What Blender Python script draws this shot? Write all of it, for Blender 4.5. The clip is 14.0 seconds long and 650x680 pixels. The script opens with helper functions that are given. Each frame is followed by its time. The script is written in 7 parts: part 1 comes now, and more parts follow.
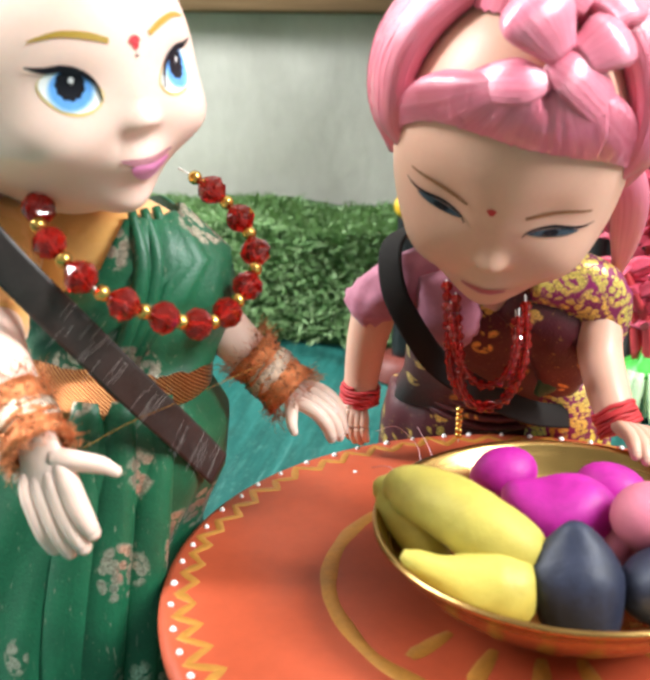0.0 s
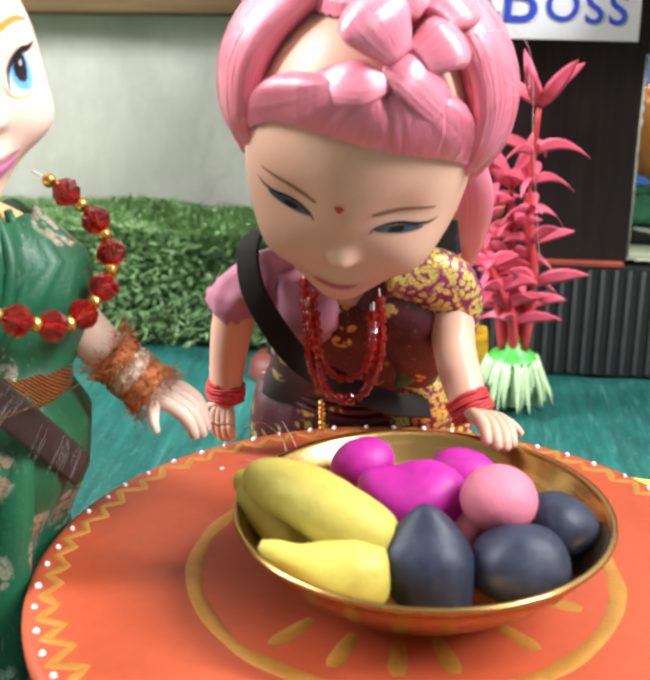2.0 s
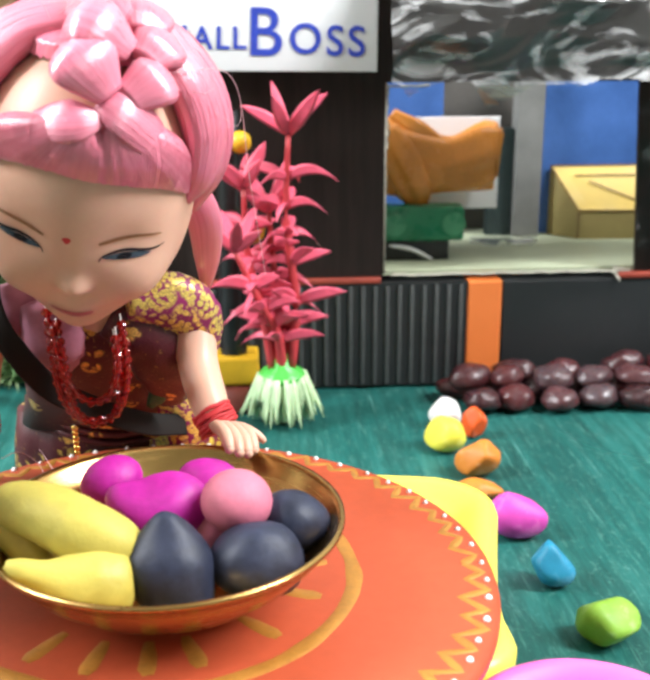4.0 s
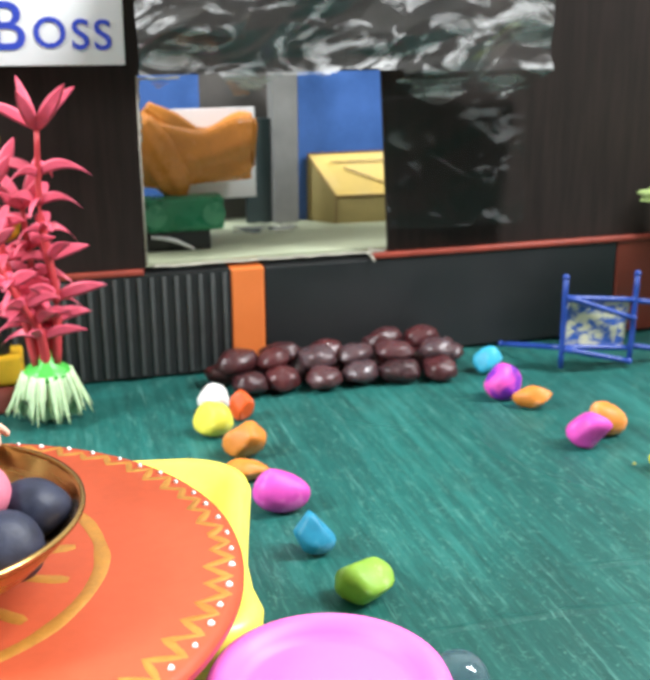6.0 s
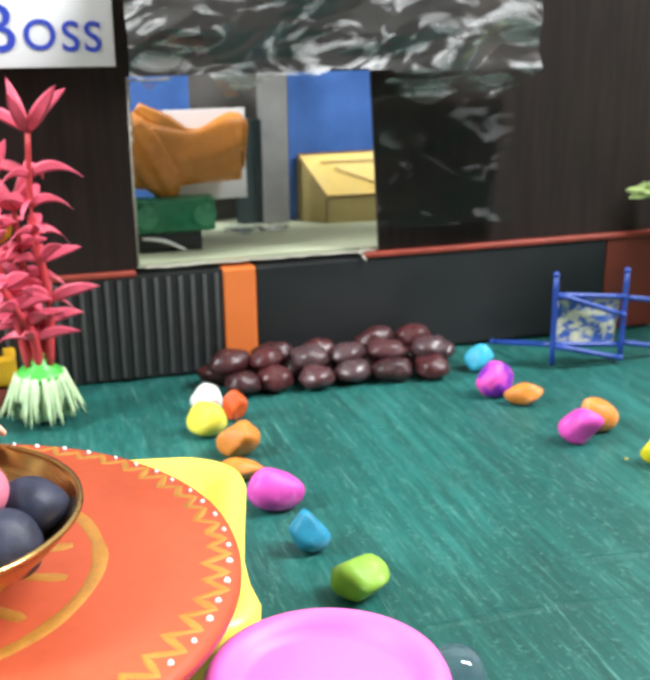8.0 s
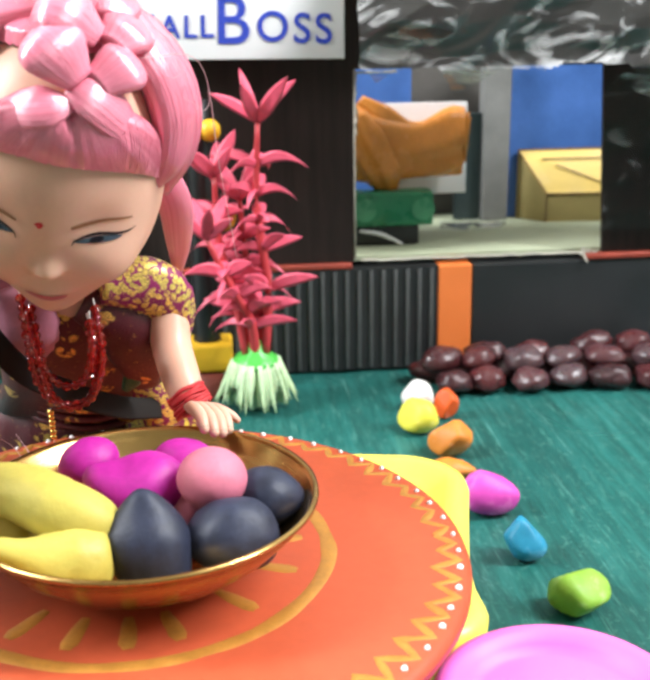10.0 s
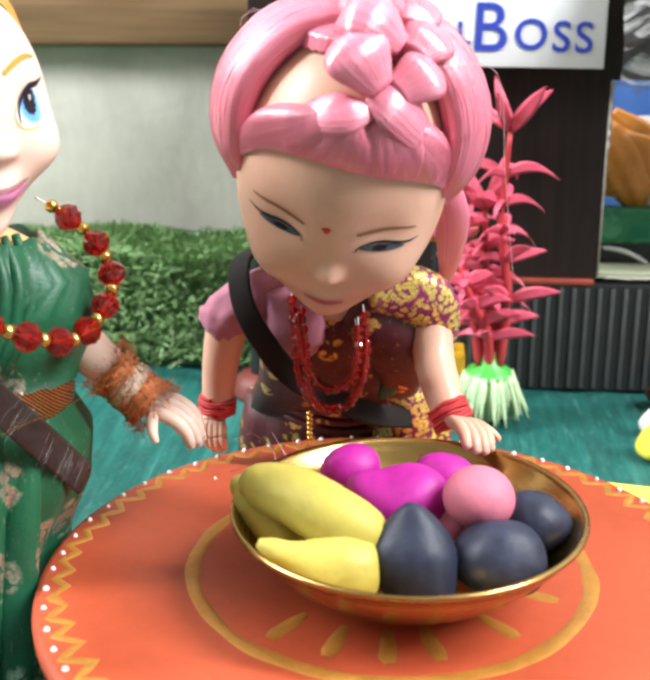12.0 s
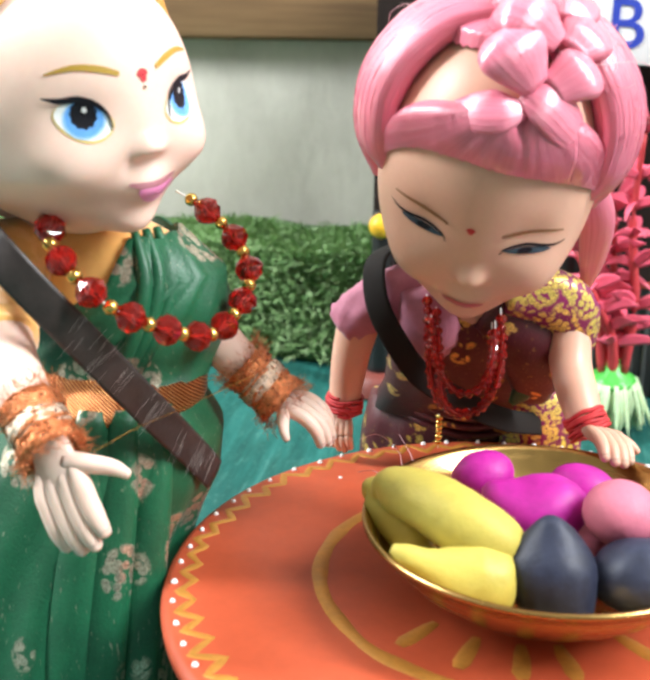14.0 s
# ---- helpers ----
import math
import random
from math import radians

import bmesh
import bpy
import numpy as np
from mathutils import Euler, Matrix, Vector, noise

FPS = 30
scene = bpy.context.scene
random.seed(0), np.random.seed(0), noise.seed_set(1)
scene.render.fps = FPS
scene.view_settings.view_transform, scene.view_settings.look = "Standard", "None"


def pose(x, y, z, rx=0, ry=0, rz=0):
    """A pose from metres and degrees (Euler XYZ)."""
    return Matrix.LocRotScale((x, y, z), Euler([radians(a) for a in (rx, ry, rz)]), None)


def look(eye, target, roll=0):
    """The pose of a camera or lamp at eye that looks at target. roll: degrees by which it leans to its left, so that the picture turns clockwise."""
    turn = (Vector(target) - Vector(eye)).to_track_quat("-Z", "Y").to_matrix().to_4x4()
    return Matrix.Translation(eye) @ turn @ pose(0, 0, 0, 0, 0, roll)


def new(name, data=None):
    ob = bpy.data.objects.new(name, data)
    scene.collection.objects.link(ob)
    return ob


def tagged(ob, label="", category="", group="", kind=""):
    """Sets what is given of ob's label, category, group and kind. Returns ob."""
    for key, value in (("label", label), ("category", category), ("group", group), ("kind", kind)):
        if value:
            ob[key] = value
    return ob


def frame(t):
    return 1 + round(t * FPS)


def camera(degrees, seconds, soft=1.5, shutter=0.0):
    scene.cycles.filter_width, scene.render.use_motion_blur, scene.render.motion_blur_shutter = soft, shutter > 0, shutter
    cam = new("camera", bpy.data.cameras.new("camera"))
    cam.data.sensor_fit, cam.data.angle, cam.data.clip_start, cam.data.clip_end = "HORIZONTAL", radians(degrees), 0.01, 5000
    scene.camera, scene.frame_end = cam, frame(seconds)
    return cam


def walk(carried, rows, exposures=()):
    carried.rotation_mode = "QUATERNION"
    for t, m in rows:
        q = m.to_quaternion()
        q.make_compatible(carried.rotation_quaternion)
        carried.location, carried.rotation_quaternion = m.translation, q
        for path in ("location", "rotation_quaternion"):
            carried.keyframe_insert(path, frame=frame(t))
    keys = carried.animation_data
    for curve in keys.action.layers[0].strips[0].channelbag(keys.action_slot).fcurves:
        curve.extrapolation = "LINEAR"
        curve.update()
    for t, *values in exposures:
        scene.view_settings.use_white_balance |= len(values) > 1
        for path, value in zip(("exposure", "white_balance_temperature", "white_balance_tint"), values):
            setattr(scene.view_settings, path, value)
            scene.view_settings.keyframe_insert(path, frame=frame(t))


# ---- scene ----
cam = camera(33.39, 14.0, soft=3.2)
PATH = [
    (0, pose(-0.0146, 0.0167, 0.1969, 71.13, -0.05, 12.37)),
    (0.5, pose(-0.0146, 0.0167, 0.1969, 71.14, -0.11, 12.41)),
    (1, pose(-0.0144, 0.0171, 0.1970, 71.04, -0.15, 12.10)),
    (1.5, pose(-0.0097, 0.0155, 0.1973, 71.11, -0.37, 8.73)),
    (2, pose(-0.0065, 0.0127, 0.1976, 71.21, -0.34, 6.32)),
    (2.5, pose(-0.0039, 0.0109, 0.1984, 71.31, -0.29, 4.97)),
    (3, pose(0.0015, 0.0040, 0.1997, 72.18, -0.13, 1.33)),
    (3.5, pose(0.0065, -0.0017, 0.2006, 72.65, 0.01, -2.36)),
    (4, pose(0.0099, -0.0035, 0.2003, 72.71, 0.15, -4.69)),
    (4.2, pose(0.0118, -0.0053, 0.2002, 72.74, 0.29, -6.03)),
    (6.3, pose(0.0235, -0.0181, 0.2004, 72.45, 0.32, -17.64)),
    (6.5, pose(0.0232, -0.0187, 0.1976, 72.78, 0.46, -18.74)),
    (7, pose(0.0246, -0.0205, 0.1982, 72.65, 0.52, -20.12)),
    (7.5, pose(0.0237, -0.0229, 0.2016, 72.29, 0.65, -19.81)),
    (8, pose(0.0215, -0.0187, 0.1998, 72.41, 0.59, -16.67)),
    (8.2, pose(0.0203, -0.0208, 0.2026, 72.52, 0.55, -15.49)),
    (10.3, pose(0.0066, -0.0076, 0.1987, 72.16, 0.49, -4.55)),
    (10.5, pose(0.0038, -0.0067, 0.1986, 72.14, 0.23, -3.31)),
    (11, pose(-0.0003, -0.0051, 0.1990, 72.30, 0.13, -0.35)),
    (11.5, pose(-0.0038, -0.0047, 0.1996, 72.35, 0.06, 1.96)),
    (12, pose(-0.0078, -0.0039, 0.2002, 72.49, 0.01, 4.87)),
    (12.5, pose(-0.0103, -0.0033, 0.2005, 72.59, -0.10, 6.60)),
    (13, pose(-0.0129, -0.0022, 0.2004, 72.50, -0.11, 8.28)),
    (13.5, pose(-0.0142, -0.0029, 0.2008, 72.67, -0.24, 8.99)),
    (13.7, pose(-0.0154, -0.0016, 0.2005, 72.48, -0.27, 9.82)),
    (14, pose(-0.0168, -0.0003, 0.2001, 72.21, -0.30, 10.56)),
]
walk(cam, PATH)
cam.data.dof.use_dof, cam.data.dof.focus_distance, cam.data.dof.aperture_fstop = True, 0.30, 31.0


# ---------------------------------------------------------------- light
def area_lamp(name, eye, target, sx, sy, watts, colour):
    d = bpy.data.lights.new(name, "AREA")
    d.shape, d.size, d.size_y, d.energy, d.color = "RECTANGLE", sx, sy, watts, colour
    ob = new(name, d)
    ob.matrix_world = look(eye, target)
    return ob


area_lamp("tube_light", (1.20, -0.05, 1.38), (0.0, 0.25, 0.0), 0.20, 1.0, 66.0, (0.95, 0.975, 1.0))
area_lamp("wall_light", (-1.50, 0.14, 1.24), (0.0, 0.30, 0.0), 0.35, 1.1, 68.0, (0.93, 0.97, 1.0))
world = bpy.data.worlds.new("room_air")
scene.world = world
world.use_nodes = True
world.node_tree.nodes["Background"].inputs[0].default_value = (0.75, 0.72, 0.68, 1)
world.node_tree.nodes["Background"].inputs[1].default_value = 0.05


# ---------------------------------------------------------------- materials
def nodes_of(name):
    m = bpy.data.materials.new(name)
    m.use_nodes = True
    nt = m.node_tree
    return m, nt, nt.nodes["Principled BSDF"]


def node(nt, kind, **vals):
    n = nt.nodes.new(kind)
    for k, v in vals.items():
        n.inputs[k].default_value = v
    return n


def coords(nt, scale=(1, 1, 1), rot=0.0):
    tc = nt.nodes.new("ShaderNodeTexCoord")
    mp = nt.nodes.new("ShaderNodeMapping")
    mp.inputs["Scale"].default_value = scale
    mp.inputs["Rotation"].default_value = (0, 0, rot)
    nt.links.new(tc.outputs["Object"], mp.inputs["Vector"])
    return mp.outputs["Vector"]


def ramp(nt, fac, stops):
    r = nt.nodes.new("ShaderNodeValToRGB")
    el = r.color_ramp.elements
    while len(el) < len(stops):
        el.new(0.5)
    for e, (p, c) in zip(el, stops):
        e.position, e.color = p, (*c, 1)
    nt.links.new(fac, r.inputs["Fac"])
    return r.outputs["Color"]


def mix(nt, fac, a, b, mode="MIX"):
    m = nt.nodes.new("ShaderNodeMix")
    m.data_type, m.blend_type = "RGBA", mode
    for sock, v in ((m.inputs[0], fac), (m.inputs[6], a), (m.inputs[7], b)):
        if isinstance(v, (int, float)):
            sock.default_value = v
        elif isinstance(v, tuple):
            sock.default_value = (*v, 1)
        else:
            nt.links.new(v, sock)
    return m.outputs[2]


def bump(nt, bsdf, height, strength, distance):
    b = nt.nodes.new("ShaderNodeBump")
    b.inputs["Strength"].default_value, b.inputs["Distance"].default_value = strength, distance
    nt.links.new(height, b.inputs["Height"])
    nt.links.new(b.outputs["Normal"], bsdf.inputs["Normal"])


def noise_tex(nt, vec, scale, detail=4.0, rough=0.55):
    n = node(nt, "ShaderNodeTexNoise", Scale=scale, Detail=detail, Roughness=rough)
    nt.links.new(vec, n.inputs["Vector"])
    return n.outputs["Fac"]


def shade(c, k):
    return tuple(min(1.0, v * k) for v in c)


def surface(name, colour, rough=0.5, metal=0.0, vary=0.18, big=60, fine=900, bumps=0.15, depth=0.0004,
            sss=0.0, coat=0.0, stretch=(1, 1, 1), rnd=0.0, spec=0.5, sheen=0.0):
    """Paint, clay, plastic, cloth: colour at two scales, gloss that varies, fine relief."""
    m, nt, b = nodes_of(name)
    v = coords(nt, stretch)
    n1, n2 = noise_tex(nt, v, big), noise_tex(nt, v, fine, 3)
    c = ramp(nt, n1, [(0.3, shade(colour, 1 - vary)), (0.7, shade(colour, 1 + vary * 0.6))])
    c = mix(nt, 0.25, c, ramp(nt, n2, [(0.35, shade(colour, 1 - vary)), (0.65, shade(colour, 1 + vary))]))
    if rnd:
        oi = nt.nodes.new("ShaderNodeObjectInfo")
        c = mix(nt, 1.0, c, ramp(nt, oi.outputs["Random"], [(0, (1 - rnd,) * 3), (1, (1.0, 1.0, 1.0))]), "MULTIPLY")
    nt.links.new(c, b.inputs["Base Color"])
    rr = ramp(nt, n1, [(0.3, (max(0.02, rough - 0.08),) * 3), (0.7, (min(1, rough + 0.08),) * 3)])
    nt.links.new(rr, b.inputs["Roughness"])
    b.inputs["Metallic"].default_value = metal
    b.inputs["Specular IOR Level"].default_value = spec
    if sss:
        b.inputs["Subsurface Weight"].default_value = sss
        b.inputs["Subsurface Radius"].default_value = (1.0, 0.45, 0.3)
        b.inputs["Subsurface Scale"].default_value = 0.004
    if coat:
        b.inputs["Coat Weight"].default_value, b.inputs["Coat Roughness"].default_value = coat, 0.12
    if sheen:
        b.inputs["Sheen Weight"].default_value = sheen
    if bumps:
        bump(nt, b, mix(nt, 0.4, n1, n2), bumps, depth)
    return m


SKIN = surface("doll_vinyl", (0.86, 0.61, 0.505), 0.40, vary=0.04, big=40, bumps=0.03, sss=0.18, spec=0.4)
SKIN_WARM = surface("tan_doll_vinyl", (0.69, 0.405, 0.295), 0.42, vary=0.05, big=40, bumps=0.03, sss=0.18, spec=0.4)
BROWN_BROW = surface("brow_paint", (0.27, 0.12, 0.05), 0.5, vary=0.1)
GOLD_BROW = surface("gold_brow_paint", (0.42, 0.26, 0.03), 0.5, vary=0.1)
EYE_WHITE = surface("eye_white", (0.85, 0.86, 0.84), 0.3, vary=0.03)
EYE_BLUE = surface("eye_blue", (0.12, 0.36, 0.80), 0.5, vary=0.2, big=500)
EYE_PALE = surface("eye_pale_blue", (0.35, 0.60, 0.88), 0.5, vary=0.2, big=500)
EYE_DARK = surface("eye_dark", (0.008, 0.008, 0.012), 0.55, vary=0.1, spec=0.2)
EYE_GREY = surface("eye_slate", (0.055, 0.080, 0.105), 0.55, vary=0.3, big=400, spec=0.2)
EYE_YELLOW = surface("eye_rim_yellow", (0.75, 0.55, 0.16), 0.5, vary=0.1)
LIP_PINK = surface("lip_pink", (0.86, 0.30, 0.56), 0.35, vary=0.06)
LIP_ROSE = surface("lip_rose", (0.48, 0.11, 0.14), 0.4, vary=0.06)
BINDI = surface("bindi_red", (0.55, 0.02, 0.03), 0.45, vary=0.2, big=800)
CLAY_YELLOW = surface("clay_yellow", (0.52, 0.43, 0.085), 0.52, vary=0.14, big=110, fine=450, bumps=0.45, depth=0.0011, spec=0.35, sss=0.08)
CLAY_MAGENTA = surface("clay_magenta", (0.47, 0.015, 0.30), 0.52, vary=0.25, big=130, fine=450, bumps=0.5, depth=0.0007, spec=0.4)
CLAY_PINK = surface("clay_pink", (0.62, 0.17, 0.25), 0.6, vary=0.12, big=130, fine=800, bumps=0.3, depth=0.0011)
CLAY_NAVY = surface("clay_navy", (0.023, 0.028, 0.054), 0.50, vary=0.5, big=120, fine=420, bumps=0.55, depth=0.0007, spec=0.35)
ORANGE_PAINT = surface("orange_lacquer", (0.47, 0.080, 0.032), 0.46, vary=0.16, big=25, fine=300, bumps=0.12, depth=0.0003, spec=0.3)
RED_EDGE = surface("red_edge_paint", (0.42, 0.05, 0.02), 0.45, vary=0.2)
GOLD_PAINT = surface("gold_paint", (0.52, 0.23, 0.04), 0.42, vary=0.25, big=180, metal=0.25, bumps=0.35)
WHITE_PAINT = surface("white_paint", (0.85, 0.82, 0.80), 0.35, vary=0.05)
YELLOW_PLASTIC = surface("yellow_plastic", (0.88, 0.75, 0.11), 0.34, vary=0.04, bumps=0.03, sss=0.08)
PINK_PLASTIC = surface("pink_plastic", (0.84, 0.15, 0.54), 0.45, vary=0.03, bumps=0.02, sss=0.06)
BLUE_PAINT = surface("blue_wire_paint", (0.014, 0.05, 0.27), 0.4, vary=0.2, bumps=0.2)
BLACK_TOY = surface("black_plastic", (0.012, 0.012, 0.013), 0.38, vary=0.2)
YELLOW_BALL = surface("yellow_bead", (0.80, 0.45, 0.02), 0.45, vary=0.12, big=150)
BASE_BROWN = surface("red_brown_base", (0.16, 0.03, 0.02), 0.55, vary=0.25)
STRAP_BLACK = surface("black_ribbon", (0.012, 0.010, 0.009), 0.8, vary=0.3, stretch=(1, 1, 6), bumps=0.3, spec=0.2)
BLOUSE_PINK = surface("pink_cotton", (0.43, 0.15, 0.22), 0.75, vary=0.14, bumps=0.3, sheen=0.2)
BLOUSE_ORANGE = surface("orange_satin", (1.0, 0.52, 0.15), 0.28, vary=0.10, big=90, bumps=0.25, sheen=0.6)
RED_THREAD = surface("red_thread", (0.50, 0.025, 0.03), 0.6, vary=0.3, stretch=(1, 1, 8), bumps=0.6)
COPPER_THREAD = surface("copper_thread", (0.66, 0.23, 0.09), 0.30, metal=0.75, vary=0.5, big=700, fine=2600, bumps=0.9, depth=0.0008)
SILVER_THREAD = surface("silver_thread", (0.72, 0.55, 0.42), 0.30, metal=0.8, vary=0.5, big=900, fine=2600, bumps=1.0, depth=0.0008)
GOLD_BEAD = surface("gold_bead", (0.72, 0.46, 0.12), 0.22, metal=1.0, vary=0.1)
NYLON = surface("nylon_thread", (0.8, 0.78, 0.74), 0.3, vary=0.05, bumps=0)
BLOND = surface("blond_hair", (0.62, 0.30, 0.06), 0.4, vary=0.3, big=400, stretch=(6, 6, 1), bumps=0.4)
HAIR_LOOSE = surface("pink_strand", (0.75, 0.45, 0.48), 0.35, vary=0.1, bumps=0)
LEAF_RED = surface("red_plastic_leaf", (0.86, 0.11, 0.19), 0.46, vary=0.25, big=120, bumps=0.2, sss=0.1, rnd=0.25)
STEM_RED = surface("red_plastic_stem", (0.50, 0.04, 0.05), 0.45, vary=0.25)
COLLAR_GREEN = surface("green_plastic_collar", (0.07, 0.45, 0.06), 0.4, vary=0.2)
ROOT_PALE = surface("pale_root_plastic", (0.52, 0.68, 0.40), 0.45, vary=0.2, big=200, sss=0.1)
LEAF_LIME = surface("lime_toy_leaf", (0.28, 0.37, 0.13), 0.5, vary=0.2, big=200)
TRUNK_RED = surface("toy_trunk", (0.20, 0.035, 0.02), 0.45, vary=0.3)
CARD_WHITE = surface("white_card", (0.78, 0.79, 0.80), 0.7, vary=0.04, big=30, bumps=0.05)
INK_BLUE = surface("blue_ink", (0.02, 0.05, 0.42), 0.6, vary=0.2, big=300)
CUT_PAPER = surface("raw_cut_paper", (0.46, 0.43, 0.36), 0.8, vary=0.25, big=200)
MAUVE = surface("mouth_mauve", (0.42, 0.17, 0.20), 0.5, vary=0.1)
BOX_BLACK = surface("black_card", (0.015, 0.016, 0.017), 0.5, vary=0.25, big=20, bumps=0.08)
BOX_ORANGE = surface("orange_card", (0.80, 0.20, 0.045), 0.45, vary=0.06, bumps=0.05)
BOX_RUST = surface("rust_card", (0.20, 0.034, 0.016), 0.5, vary=0.12, bumps=0.05)
RED_LEDGE = surface("red_ledge_tape", (0.30, 0.045, 0.025), 0.5, vary=0.3, big=80)
INNER_FLOOR = surface("pale_inner_floor", (0.44, 0.48, 0.33), 0.55, vary=0.08, big=30)
INNER_WALL = surface("inner_card", (0.10, 0.09, 0.08), 0.7, vary=0.25)
GREY_CARD = surface("grey_card", (0.20, 0.20, 0.19), 0.6, vary=0.2)
BLUE_CARD = surface("blue_card", (0.055, 0.14, 0.40), 0.4, vary=0.25, big=50, bumps=0.15)
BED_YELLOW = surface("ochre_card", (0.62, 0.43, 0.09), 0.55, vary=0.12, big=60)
# the bed's ochre darkened, so its sides look shaded below the lit top
BED_SIDE = surface("shaded_ochre_card", (0.34, 0.27, 0.10), 0.6, vary=0.15, big=60)
LINE_DARK = surface("dark_line", (0.12, 0.05, 0.02), 0.6, vary=0.2)
ORANGE_FOIL = surface("orange_satin_cloth", (0.74, 0.27, 0.05), 0.26, vary=0.22, big=45, bumps=0.25, depth=0.002)
GREEN_GLASS = surface("green_packet", (0.02, 0.22, 0.10), 0.3, vary=0.3, big=80)
GREEN_LIGHT = surface("green_round", (0.08, 0.32, 0.17), 0.3, vary=0.2)
OCHRE_BAND = surface("ochre_band_paint", (0.66, 0.35, 0.05), 0.55, vary=0.15)
HILL_GREEN = surface("hill_paint", (0.03, 0.16, 0.10), 0.6, vary=0.2)
BOARD_WHITE = surface("white_board_paint", (0.76, 0.75, 0.70), 0.6, vary=0.05, big=20)
ROOM_PAINT = surface("room_paint", (0.40, 0.39, 0.37), 0.8, vary=0.05, big=2)
CEILING_PAINT = surface("ceiling_paint", (0.78, 0.77, 0.74), 0.85, vary=0.03, big=2)
FLOOR_TILE = surface("floor_stone", (0.22, 0.20, 0.17), 0.4, vary=0.15, big=6)


def brass():
    m, nt, b = nodes_of("brass")
    v = coords(nt, (1, 1, 14))
    n1 = noise_tex(nt, v, 60)
    n2 = noise_tex(nt, coords(nt), 35)
    nt.links.new(ramp(nt, n2, [(0.3, (0.36, 0.21, 0.07)), (0.7, (0.50, 0.32, 0.11))]), b.inputs["Base Color"])
    nt.links.new(ramp(nt, n1, [(0.3, (0.19,) * 3), (0.7, (0.30,) * 3)]), b.inputs["Roughness"])
    b.inputs["Metallic"].default_value = 1.0
    bump(nt, b, n1, 0.08, 0.0003)
    return m


def hair_material():
    m, nt, b = nodes_of("pink_hair_fibre")
    at = nt.nodes.new("ShaderNodeUVMap")
    mp = nt.nodes.new("ShaderNodeMapping")
    mp.inputs["Scale"].default_value = (90, 0.5, 1)
    nt.links.new(at.outputs["UV"], mp.inputs["Vector"])
    n1 = noise_tex(nt, mp.outputs["Vector"], 1.0, 5, 0.65)
    mp2 = nt.nodes.new("ShaderNodeMapping")
    mp2.inputs["Scale"].default_value = (14, 0.8, 1)
    nt.links.new(at.outputs["UV"], mp2.inputs["Vector"])
    n2 = noise_tex(nt, mp2.outputs["Vector"], 1.0, 3)
    c = ramp(nt, n1, [(0.25, (0.70, 0.13, 0.20)), (0.5, (0.83, 0.215, 0.31)), (0.75, (0.93, 0.36, 0.46))])
    c = mix(nt, 0.35, c, ramp(nt, n2, [(0.3, (0.50, 0.08, 0.14)), (0.7, (0.82, 0.26, 0.36))]))
    nt.links.new(c, b.inputs["Base Color"])
    b.inputs["Roughness"].default_value = 0.34
    b.inputs["Specular IOR Level"].default_value = 1.0
    # gloss that runs across the fibres
    b.inputs["Anisotropic"].default_value = 0.8
    b.inputs["Coat Weight"].default_value, b.inputs["Coat Roughness"].default_value = 0.5, 0.25
    tg = nt.nodes.new("ShaderNodeTangent")
    tg.direction_type, tg.uv_map = "UV_MAP", "UVMap"
    nt.links.new(tg.outputs["Tangent"], b.inputs["Tangent"])
    bump(nt, b, mix(nt, 0.4, n1, n2), 0.5, 0.0004)
    return m


